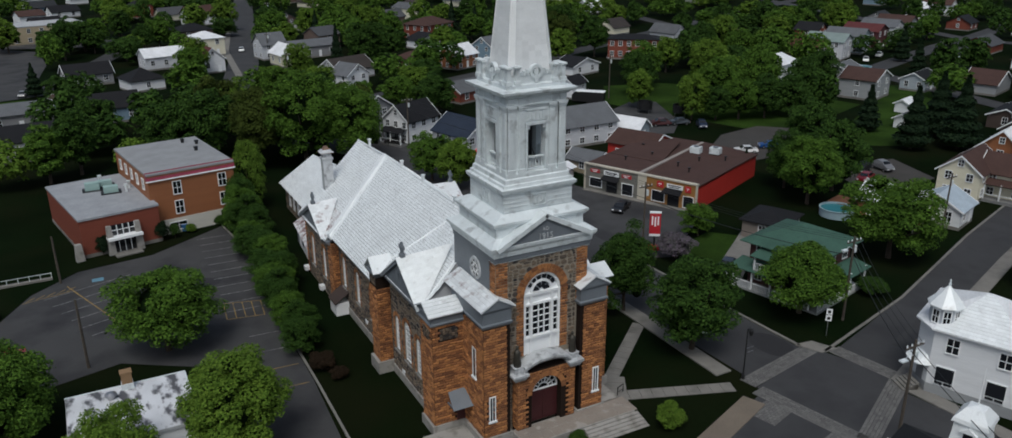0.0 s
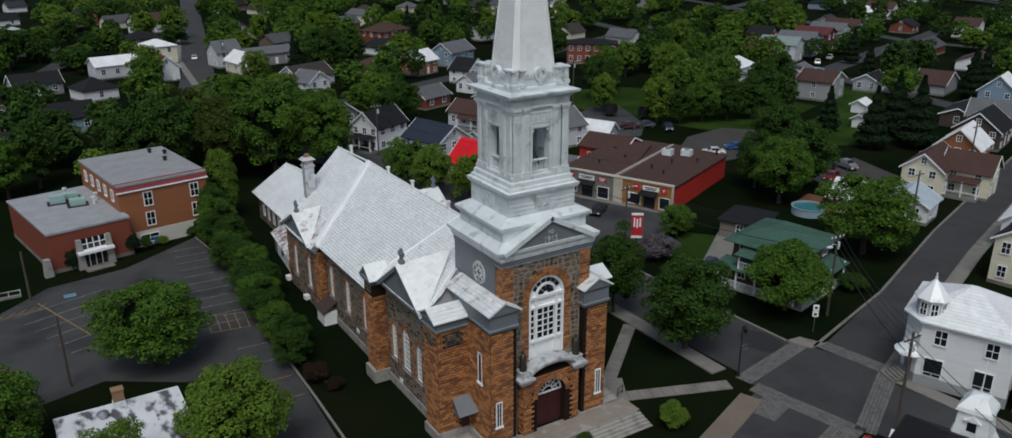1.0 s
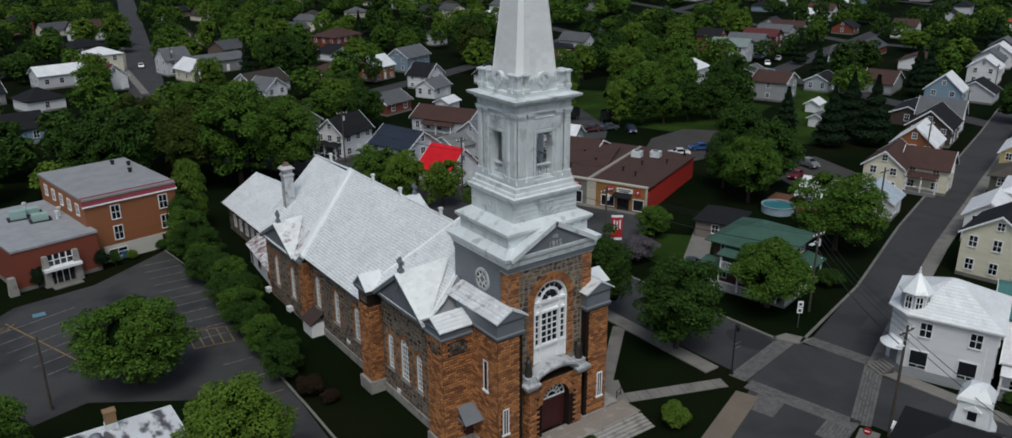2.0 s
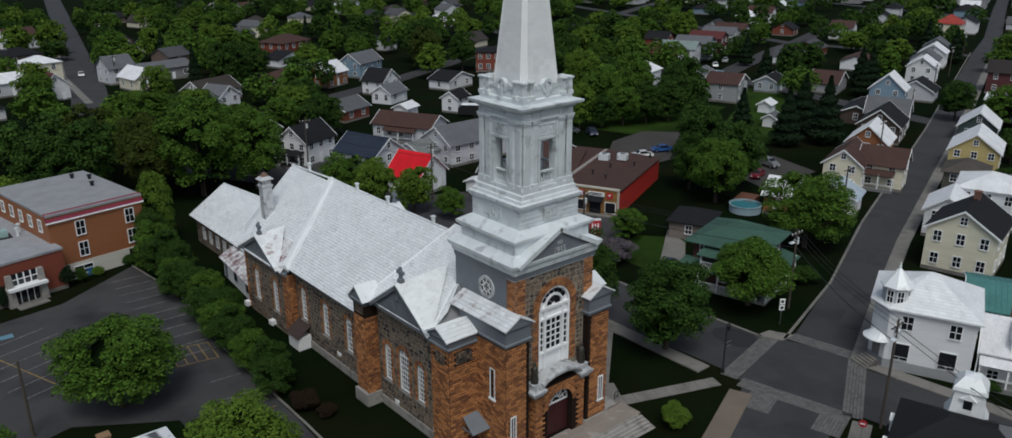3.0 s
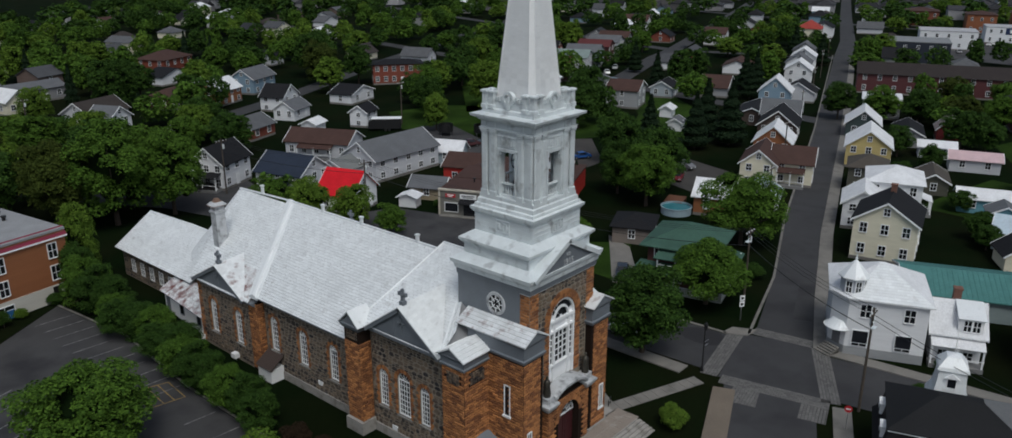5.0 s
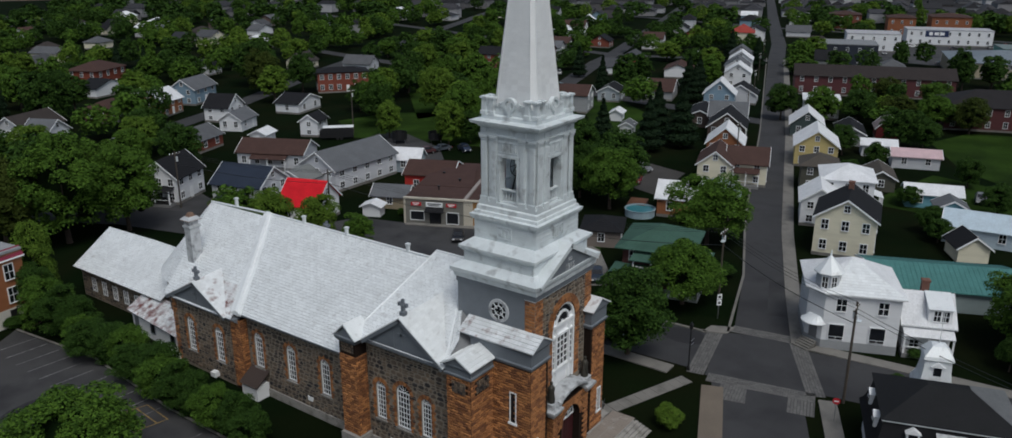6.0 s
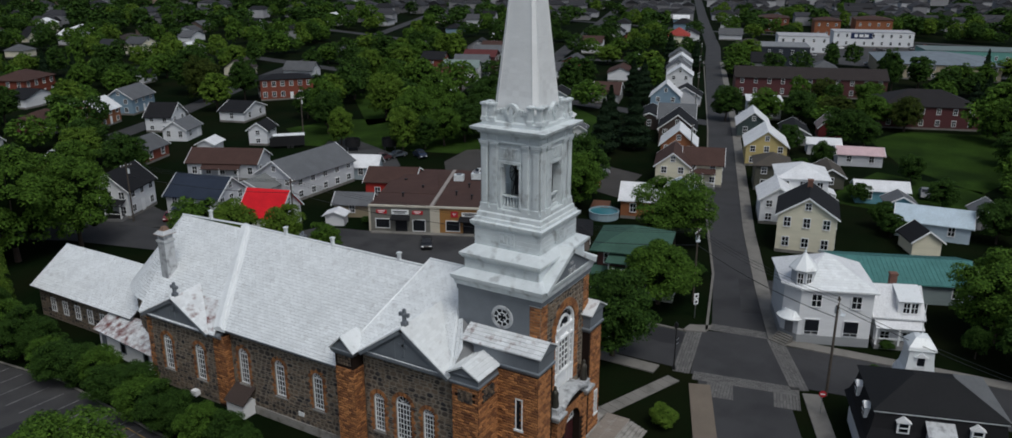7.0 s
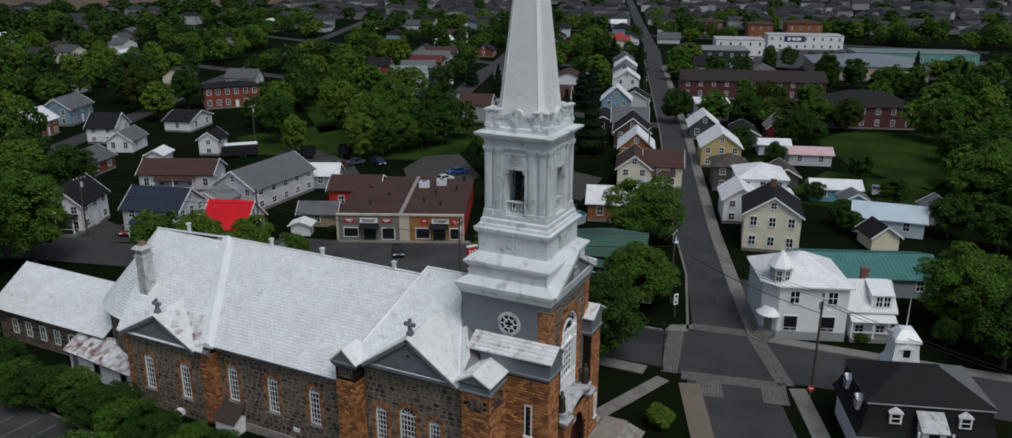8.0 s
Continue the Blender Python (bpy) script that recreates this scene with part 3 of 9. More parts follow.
for k in range(11):
    y = 60.5 - 2.65 * k
    line_mark("bay_line", (-20.6 - 0.06 * k, y), (-15.9 - 0.05 * k, y - 0.2), LINE_WHITE)
for k in range(5):
    line_mark("bay_line", (-21.2 + k * 1.05, 36.6 - 0.3 * k), (-21.6 + k * 1.05, 32.0 - 0.2 * k), LINE_YELLOW)
line_mark("bay_line", (-21.2, 36.6), (-17.0, 35.4), LINE_YELLOW)
line_mark("bay_line", (-21.6, 32.0), (-17.4, 31.3), LINE_YELLOW)
for k in range(4):
    line_mark("bay_line", (-20.2, 26.5 - 4.2 * k), (-16.9, 26.3 - 4.2 * k), LINE_WHITE if k < 2 else LINE_YELLOW)
line_mark("bay_line", (-37.9, 51.4), (-32.6, 36.6), LINE_YELLOW, 0.16)
for k in range(6):
    y = 50.2 - 2.6 * k
    line_mark("bay_line", (-40.6 + 0.95 * k, y - 1.9), (-30.4 + 0.95 * k, y + 1.4), LINE_WHITE)
for k in range(5):
    line_mark("bay_line", (-42.6 + k * 1.15, 48.6 + 0.3 * k), (-41.6 + k * 1.15, 49.6 + 0.3 * k), LINE_YELLOW)
line_mark("bay_line", (-43, 48.3), (-37.6, 49.6), LINE_YELLOW)
b = Build().box(-35.0, -33.6, 51.3, 52.4, 0.015, 0.036)
tagged(part("bay_symbol", b, LINE_BLUE), label="pale blue painted bay marking", category="line marking", kind="structure")
for k, (x, y, rx, ry) in enumerate(((30, -3, 2.0, 3.0), (-22, 14, 2.2, 5.0), (-24, 44, 4.0, 2.0))):
    pts = [(x + rx * math.cos(a * math.pi / 6), y + ry * math.sin(a * math.pi / 6)) for a in range(12)]
    sheet("asphalt_patch_%d" % (k + 1), pts, 0.033 if k else 0.036, PATCH, "darker mended asphalt", "road", 0.0)
for nm, pts in (("lawn_1", [(84, 108), (96, 72), (108, 66), (138, 76), (132, 98), (112, 122), (96, 126)]), ("lawn_2", [(120, -34), (150, -44), (182, -34), (176, -14), (160, -8), (136, -18)]), ("lawn_3", [(110, 110), (150, 100), (190, 140), (150, 150)]), ("lawn_5", [(103, 52), (117, 43), (135, 53), (152, 62), (172, 84), (160, 91), (138, 73), (120, 64)]), ("lawn_6", [(100, -8), (112, -10), (128, -14), (122, -34), (104, -38), (98, -26)]), ("lawn_7", [(37.5, 12), (52, 21), (47, 27), (38, 24)]), ("lawn_8", [(-72, 150), (-48, 146), (-36, 176), (-44, 184), (-70, 182)]), ("lawn_4", [(430, 420), (560, 360), (620, 420), (470, 500)])):
    sheet(nm, pts, 0.012, MEADOW, "mown yellow-green grass between the gardens", "grass")

# ---- the church ----
church = thing("church", "brick and fieldstone parish church with silver tin roofs and bell tower", "church")
X, Y, Z = Vector((1, 0, 0)), Vector((0, 1, 0)), Vector((0, 0, 1))
WEST = -8.35
EAVE_W, EAVE_Z = -9.1, 8.9

# plinth and cores of the walls
b = Build()
b.box(WEST - 0.15, -WEST + 0.15, 1.4, 42, -0.3, 0.9)
b.box(-9.5, -6.2, -1.0, 1.75, -0.3, 0.95)
b.box(6.2, 9.5, -1.0, 1.75, -0.3, 0.95)
b.box(-6.45, -3.4, -4.95, 1.0, -0.3, 0.95)
b.box(3.4, 6.45, -4.95, 1.0, -0.3, 0.95)
for s in (-1, 1):
    b.box(s * 10.1 if s < 0 else 8.2, -8.2 if s < 0 else 10.1, 11.7, 14.1, -0.3, 1.3)
part("plinth", b, PLINTH, church, "pale dressed stone plinth")

NAVE_W = [(u - 0.68, u + 0.68, 2.95, 6.25, 0.68) for u in (17.8 - 14, 22.75 - 14, 27.75 - 14)]
FRONT_W = [(4.85 - 1.6 - 0.62, 4.85 - 1.6 + 0.62, 3.05, 6.35, 0.62), (7.6 - 1.6 - 0.85, 7.6 - 1.6 + 0.85, 2.95, 6.6, 0.85), (10.35 - 1.6 - 0.62, 10.35 - 1.6 + 0.62, 3.05, 6.35, 0.62)]
REAR_W = [(33.4 - 30 - 0.68, 33.4 - 30 + 0.68, 2.2, 5.6, 0.68), (38.4 - 30 - 0.68, 38.4 - 30 + 0.68, 2.1, 5.5, 0.68)]
for s in (-1, 1):
    side = Vector((s, 0, 0))
    b = Build()
    pierced_wall(b, (s * 8.35, 14, 0), Y, side, 16.0, 9.0, 0.6, NAVE_W)
    pierced_wall(b, (s * 8.35, 1.6, 0), Y, side, 10.3, 11.2, 0.6, FRONT_W)
    pierced_wall(b, (s * 9.1, 30, 0), Y, side, 11.4, 8.3, 0.6, REAR_W)
    b.box(*sorted((s * 9.1, s * 7.6)), 30.0, 30.6, 0, 8.3)
    b.box(*sorted((s * 9.1, s * 6.0)), 40.8, 41.4, 0, 8.3)
    b.box(*sorted((s * 8.35, s * 7.7)), 11.85, 14.05, 0, 10.9)
    part("wall", b, STONE_BED, church, "mortar-bedded fieldstone wall")
    if s < 0:
        stones(church, (-8.35, 14, 0.9), Y, side, 15.2, 7.9, [(a, c, d - 0.9, e - 0.9, f) for a, c, d, e, f in NAVE_W], 0.36)
        stones(church, (-8.35, 1.75, 0.9), Y, side, 10.1, 10.0, [(a - 0.15, c - 0.15, d - 0.9, e - 0.9, f) for a, c, d, e, f in FRONT_W], 0.36, singles=150)
        stones(church, (-9.1, 30.9, 0.3), Y, side, 10.3, 7.8, [(a - 0.9, c - 0.9, d - 0.3, e - 0.3, f) for a, c, d, e, f in REAR_W], 0.36)
    for u in (17.8, 22.75, 27.75):
        arched_window(church, (s * 8.35, u, 0), Y if s < 0 else -Y, side, 1.36, 2.95, 6.25, 4, 6)
    for u, w in ((4.85, 1.24), (7.6, 1.7), (10.35, 1.24)):
        arched_window(church, (s * 8.35, u, 0), Y if s < 0 else -Y, side, w, 2.95 if w > 1.5 else 3.05, 6.6 if w > 1.5 else 6.35, 5 if w > 1.5 else 4, 7)
    for u, v in ((33.4, 2.2), (38.4, 2.1)):
        arched_window(church, (s * 9.1, u, 0), Y if s < 0 else -Y, side, 1.36, v, v + 3.4, 4, 6)
    # brick quoins at the rear corner and the buttress pier
    part("pier", Build().box(*sorted((s * 8.3, s * 9.75)), 11.95, 14.0, 0, 11.0), BRICK_BED, church, "brick buttress pier")
    part("pier", Build().box(*sorted((s * 8.4, s * 9.25)), 29.3, 30.9, 0, 8.3), BRICK_BED, church, "brick buttress pier")
    bricks(church, (s * 9.75, 11.95, 1.3), Y, side, 2.05, 8.2, singles=40 if s < 0 else 0)
    bricks(church, (s * 8.35, 11.95, 1.3), X * s, -Y, 1.4, 8.2)
    bricks(church, (s * 9.25, 29.3, 0.3), Y, side, 1.6, 7.9)
    bricks(church, (s * 8.4, 29.3, 0.3), X * s, -Y, 0.85, 7.9)
    bricks(church, (s * 9.12, 40.6, 0.3), Y, side, 0.8, 7.9)
    # pier head: relief panel, cornice and small gabled cap
    b = Build().tiers(s * 9.0, 12.97, [(0.72, 0.95, 9.6), (0.74, 0.98, 9.7), (0.74, 0.98, 10.8)])
    part("pier_panel", b, STONE_BED, church, "carved panel at a buttress head")
    b = Build()
    for k in range(5):
        for j in range(3):
            b.box(*sorted((s * 9.73, s * 9.82)), 12.2 + k * 0.32, 12.42 + k * 0.32, 9.8 + j * 0.32, 10.02 + j * 0.32)
    part("carving", b, STONE, church)
    b = Build().tiers(s * 9.05, 12.97, [(0.8, 1.05, 10.75), (1.0, 1.25, 11.05), (1.05, 1.3, 11.3), (0.9, 1.1, 11.35)])
    b.loft([[(s * (9.95 - k), 12.97 - 1.15, 11.3), (s * (9.95 - k), 12.97 + 1.15, 11.3), (s * (9.95 - k), 12.97, 12.35)] for k in (0, 1.8)])
    part("pier_cornice", b, GREY_TRIM, church, "dark grey painted cornice with a small pediment")
    for q in (-1, 1):
        pts = [(s * 10.15, 12.97 + q * 1.45, 11.35), (s * 7.8, 12.97 + q * 1.45, 11.35), (s * 7.8, 12.97, 12.72), (s * 10.15, 12.97, 12.72)]
        part("pier_cap", slab(Build(), pts, 0.12), SILVER, church)
    # eaves cornices
    b = Build()
    b.loft([[(s * 8.3, y, 8.25), (s * 8.6, y, 8.3), (s * 9.15, y, 8.75), (s * 9.15, y, 8.92), (s * 8.3, y, 8.98)] for y in (14.1, 30.2)])
    b.loft([[(s * 9.0, y, 7.75), (s * 9.3, y, 7.8), (s * 9.75, y, 8.15), (s * 9.75, y, 8.34), (s * 9.0, y, 8.4)] for y in (29.6, 41.6)])
    b.loft([[(s * 8.3, y, 10.55), (s * 8.6, y, 10.6), (s * 9.2, y, 11.1), (s * 9.2, y, 11.32), (s * 8.3, y, 11.4)] for y in (1.6, 12.0)])
    part("eaves_cornice", b, GREY_TRIM, church, "dark grey painted eaves cornice")
    # side pediments
    for y0, y1, zb, zt, xo in ((1.9, 11.6, 11.35, 14.75, 9.15), (30.9, 41.3, 8.35, 11.2, 9.65)):
        yc = (y0 + y1) / 2 if y0 < 10 else 35.9
        b = Build().loft([[(s * xo, y0 + 0.3, zb), (s * xo, y1 - 0.3, zb), (s * xo, yc, zt - 0.2)], [(s * (xo - 0.3), y0 + 0.3, zb), (s * (xo - 0.3), y1 - 0.3, zb), (s * (xo - 0.3), yc, zt - 0.2)]])
        ped = part("pediment", b, GREY_TRIM, church, "dark grey painted side pediment")
        r = Build()
        for ya in (y0, y1):
            d = Vector((0, yc - ya, zt - zb))
            n = Vector((0, -d.z, d.y)).normalized()
            if n.z < 0:
                n = -n
            p0, p1 = Vector((s * (xo + 0.28), ya, zb)), Vector((s * (xo + 0.28), yc, zt))
            r.loft([[p0 - n * 0.42, p0, p1, p1 - n * 0.42], [q - Vector((s * 0.6, 0, 0)) for q in (p0 - n * 0.42, p0, p1, p1 - n * 0.42)]])
        part("raking_cornice", r, GREY_TRIM, ped)
        k = Build()
        w, h = 0.12, (zt - zb)
        k.box(*sorted((s * xo, s * (xo + 0.08))), yc - w, yc + w, zb + h * 0.2, zb + h * 0.68)
        k.box(*sorted((s * xo, s * (xo + 0.08))), yc - w * 3.5, yc + w * 3.5, zb + h * 0.45, zb + h * 0.52)
        for q in (-1, 1):
            k.loft([[(s * (xo + 0.05), yc + q * h * 0.25, zb + 0.35), (s * (xo + 0.05), yc + q * h * 0.95, zb + 0.35), (s * (xo + 0.05), yc + q * h * 0.25, zb + h * 0.62)], [(s * (xo - 0.02), yc + q * h * 0.25, zb + 0.35), (s * (xo - 0.02), yc + q * h * 0.95, zb + 0.35), (s * (xo - 0.02), yc + q * h * 0.25, zb + h * 0.62)]])
        part("pediment_panel", k, GREY_TRIM, ped)
        # roof of the side gable runs back into the main slope
        run = (zt - zb) * (9.1 / 7.4 if y0 > 20 else 9.1 / 5.7)
        for ya in (y0, y1):
            pts = [(s * (xo + 0.32), ya, zb), (s * (xo + 0.32), yc, zt), (s * (xo - run), yc, zt + 0.03), (s * (xo - 0.1), ya, zb + 0.06)]
            gr = part("gable_roof", slab(Build(), pts, 0.1), SILVER_WORN if y0 > 20 else SILVER, church, kind="")
            if s < 0 and ya == y0:
                shingles("shingles", [pts[3], pts[0], pts[1], pts[2]], SILVER_WORN if y0 > 20 else SILVER, gr)
        c = Build()
        cx, cz = s * (xo - 0.35), zt + 0.02
        c.tiers(cx, yc, [(0.24, 0.24, cz), (0.24, 0.24, cz + 0.35), (0.14, 0.14, cz + 0.42), (0.11, 0.11, cz + 1.5)])
        c.box(cx - 0.1, cx + 0.1, yc - 0.42, yc + 0.42, cz + 0.88, cz + 1.1)
        for q in (-0.42, 0.42):
            c.box(cx - 0.12, cx + 0.12, yc + q - 0.08, yc + q + 0.08, cz + 0.82, cz + 1.16)
        c.lathe(cx, yc, [(0.2, cz + 0.8), (0.26, cz + 0.98), (0.2, cz + 1.16)], 8)
        part("gable_cross", c, GREY_TRIM, church, "grey metal cross on a gable")

# basement vents and small wall fittings
for y, z in ((20.2, 1.6), (9.0, 1.0), (2.6, 1.0)):
    b = Build().box(-8.46, -8.3, y - 0.35, y + 0.35, z, z + 0.45)
    part("basement_vent", b, WHITE, church, "small white basement vent")

# main roofs
# darker underlay in the shingle gaps paints the shadow line of each course
ROOF_BED = mat("roof_joint_shadow_grey", (0.2, 0.205, 0.215), 0.7, grain=0.1)
RIDGE = 16.3
for s in (-1, 1):
    E = lambda x, y, z: (s * x, y, z)
    faces = {
        "nave_roof": ([E(9.2, 12.6, 8.95), E(9.2, 30.4, 8.95), E(0, 34.9, RIDGE), E(0, 10.2, RIDGE)], SILVER),
        "front_roof": ([E(9.2, 2.0, 11.4), E(9.2, 12.9, 11.4), E(0, 10.3, 17.2), E(0, 6.6, 17.2)], SILVER),
        "front_hip": ([E(9.2, 2.0, 11.4), E(0, 6.6, 17.2), E(4.6, 3.6, 14.6), E(4.6, 1.2, 12.6)], SILVER),
        "rear_roof": ([E(9.8, 30.0, 8.35), E(9.8, 41.7, 8.35), E(0, 45.3, 15.85), E(0, 34.8, 15.85)], SILVER),
    }
    for nm, (pts, m) in faces.items():
        pl = part(nm, slab(Build(), pts, 0.18), ROOF_BED, church, "silver painted tin roof")
        shingles("shingles", pts if s < 0 else [pts[1], pts[0], *pts[:1:-1]], m if nm != "rear_roof" else SILVER, pl) if nm != "front_hip" else shingles("shingles", pts if s < 0 else [pts[1], pts[0], *pts[:1:-1]], m, pl, 0.4, 0.6)
    # hip ribs and ridge caps
    r = Build()
    r.loft([[E(x, y + u, z + v) for u, v in ((-0.8, -0.1), (-0.78, 0.14), (-0.42, 0.2), (-0.36, 0.34), (0, 0.42), (0.36, 0.34), (0.42, 0.2), (0.78, 0.14), (0.8, -0.1))] for x, y, z in ((9.32, 29.75, 8.85), (4.6, 32.35, 12.6), (0, 34.9, 16.2))])
    part("hip_cap", r, SILVER, church, "broad white metal hip cap")
    r = Build().tube([E(9.2, 2.0, 11.45), E(0, 6.6, 17.28)], [0.09, 0.09], 6)
    r.tube([E(9.2, 12.9, 11.42), E(0, 10.3, 17.25)], [0.08, 0.08], 6)
    part("hip_roll", r, SILVER, church)
r = Build().tube([(0, 6.6, 17.25), (0, 10.3, 17.25), (0, 10.6, 16.4), (0, 34.9, 16.38), (0, 45.3, 15.92)], [0.12] * 5, 6)
part("ridge_cap", r, SILVER, church)
for y in (14.0, 22.5, 29.0, 40.5):
    r = Build().tiers(0, y, [(0.14, 0.14, 16.1 if y > 15 else 16.4), (0.14, 0.14, 17.0), (0.2, 0.2, 17.05), (0.2, 0.2, 17.2)])
    part("roof_vent", r, SILVER, church, "small metal ridge vent")
# apse: half octagon with a conical roof
apse = [(-7.6 * math.cos(math.pi * k / 16), 41.6 + 10.6 * math.sin(math.pi * k / 16)) for k in range(17)]
b = Build().loft([[(x * 0.93, 41.5 + (y - 41.5) * 0.93, z) for x, y in apse] for z in (0, 8.3)])
part("apse_wall", b, STONE_BED, church, "fieldstone apse wall")
for i in range(16):
    p, q = apse[i], apse[i + 1]
    pts = [(*q, 8.0), (*p, 8.0), (0, 45.3, 15.85)]
    pl = part("apse_roof", slab(Build(), pts, 0.15), ROOF_BED, church, "silver tin apse roof")
    shingles("shingles", pts, SILVER, pl)
for i in range(16):
    p, q = Vector((*apse[i], 0)), Vector((*apse[i + 1], 0))
    d = (q - p).normalized()
    n = Vector((-d.y, d.x, 0))
    if i < 6:
        stones(church, (p.x * 0.93 * 1.0, 41.5 + (p.y - 41.5) * 0.93, 0.2), d, n, (q - p).length * 0.93, 7.6)
# sacristy behind
b = Build().box(-5.3, 5.3, 50, 68.4, -0.2, 4.2)
part("sacristy_wall", b, STONE_BED, church, "low fieldstone sacristy wall")
stones(church, (-5.3, 52, 0.2), Y, -X, 16.2, 3.9, [(u - 0.5, u + 0.5, 1.0, 2.4, 0.2) for u in (3.5, 6, 8.5, 11, 13.5)], 0.1)
for u in (3.5, 6, 8.5, 11, 13.5):
    wp = part("window", Build().box(-5.36, -5.28, 52 + u - 0.42, 52 + u + 0.42, 1.3, 2.9), GLASS, church)
    f = Build()
    for a, c, d, e in ((-0.5, -0.38, 1.2, 3.0), (0.38, 0.5, 1.2, 3.0), (-0.5, 0.5, 1.1, 1.25), (-0.5, 0.5, 2.9, 3.02), (-0.04, 0.04, 1.2, 3.0), (-0.5, 0.5, 2.0, 2.08)):
        f.box(-5.42, -5.3, 52 + u + a, 52 + u + c, d, e)
    part("window_frame", f, WHITE, wp)
for s in (-1, 1):
    pts = [(s * 6.1, 49.0, 4.2), (s * 6.1, 68.9, 4.2), (0, 69.6, 7.85), (0, 49.0, 7.85)]
    pl = part("sacristy_roof", slab(Build(), pts, 0.15), ROOF_BED, church, "silver tin sacristy roof")
    shingles("shingles", pts if s < 0 else [pts[1], pts[0], *pts[:1:-1]], SILVER, pl)
b = Build().loft([[(-5.2, y, 4.1), (5.2, y, 4.1), (0, y, 7.7)] for y in (68.0, 68.4)])
part("gable_wall", b, STONE_BED, church)
# white lean-to passage
b = Build().loft([[(-8.6, 41.5, z), (-5.4, 41.5, z), (-5.4, 53.0, z), (-7.6, 53.0, z)] for z in (-0.2, 2.65)])
lean = part("passage", b, WHITE, church, "white boarded lean-to passage")
pts = [(-9.05, 41.5, 2.62), (-7.95, 53.6, 2.62), (-5.3, 53.8, 3.85), (-5.3, 41.5, 4.1)]
pr_ = part("passage_roof", slab(Build(), pts, 0.1), ROOF_BED, lean, "worn silver lean-to roof with red flaking")
shingles("shingles", pts, SILVER_FLAKED, pr_, 0.45, 0.6)
zr = lambda x: 8.41 + (9.8 - x) * 7.5 / 9.8
flk = [(-x, y, zr(x)) for x, y in ((9.5, 30.4), (9.5, 31.2), (6.9, 34.7), (6.9, 32.3))]
shingles("flaked_shingles", flk, SILVER_FLAKED, church)
side_at = lambda y: -8.6 + (y - 41.5) * 1.0 / 11.5
for y in (43.4, 48.0):
    w = part("window", Build().box(side_at(y) - 0.06, side_at(y) + 0.1, y - 0.4, y + 0.4, 1.0, 2.1), GLASS, lean)
    part("window_frame", Build().box(side_at(y) - 0.1, side_at(y) + 0.08, y - 0.5, y - 0.4, 0.9, 2.2).box(side_at(y) - 0.1, side_at(y) + 0.08, y + 0.4, y + 0.5, 0.9, 2.2).box(side_at(y) - 0.12, side_at(y) + 0.08, y - 0.4, y + 0.4, 0.9, 1.0), GREY_TRIM, w)
part("passage_door", Build().box(side_at(52) - 0.06, side_at(52) + 0.1, 51.5, 52.4, 0.1, 2.1), GREY_TRIM, lean)
# stepped chimney
c = Build().tiers(-5.7, 41.2, [(0.62, 0.56, 9.0), (0.6, 0.54, 15.0), (0.72, 0.66, 15.15), (0.72, 0.66, 15.35), (0.56, 0.5, 15.45), (0.56, 0.5, 15.95), (0.85, 0.78, 16.05), (0.5, 0.45, 16.4)])
part("chimney", c, HOOD_GREY, church, "grey metal-clad chimney")
part("chimney_cap", Build().tiers(-5.7, 41.2, [(0.88, 0.8, 16.0), (0.35, 0.3, 16.5), (0.2, 0.2, 16.8)]), mat("rusty_cap", (0.22, 0.14, 0.1), 0.8, grain=0.25), church, "rusty chimney cap")
# small white fittings at the foot of the west wall
for y, z in ((41.4, 0.3), (34.4, 0.3)):
    u = part("wall_unit", Build().box(-9.75, -9.12, y - 0.4, y + 0.4, z, z + 0.55), WHITE, church, "small white ventilation unit on the wall")
    part("unit_pipe", Build().tube([(-9.4, y, -0.1), (-9.4, y, z)], [0.08, 0.08], 6), WHITE, u)
# cellar entrance with dark roof
b = Build().box(-10.0, -8.4, 26.6, 29.0, -0.2, 1.6)
cel = part("cellar_entrance", b, WHITE, church, "small white cellar entrance")
part("cellar_roof", slab(Build(), [(-10.2, 26.4, 1.6), (-10.2, 29.2, 1.6), (-8.35, 29.2, 2.9), (-8.35, 26.4, 2.9)], 0.1), mat("cellar_roofing", (0.05, 0.035, 0.03), 0.8), cel)

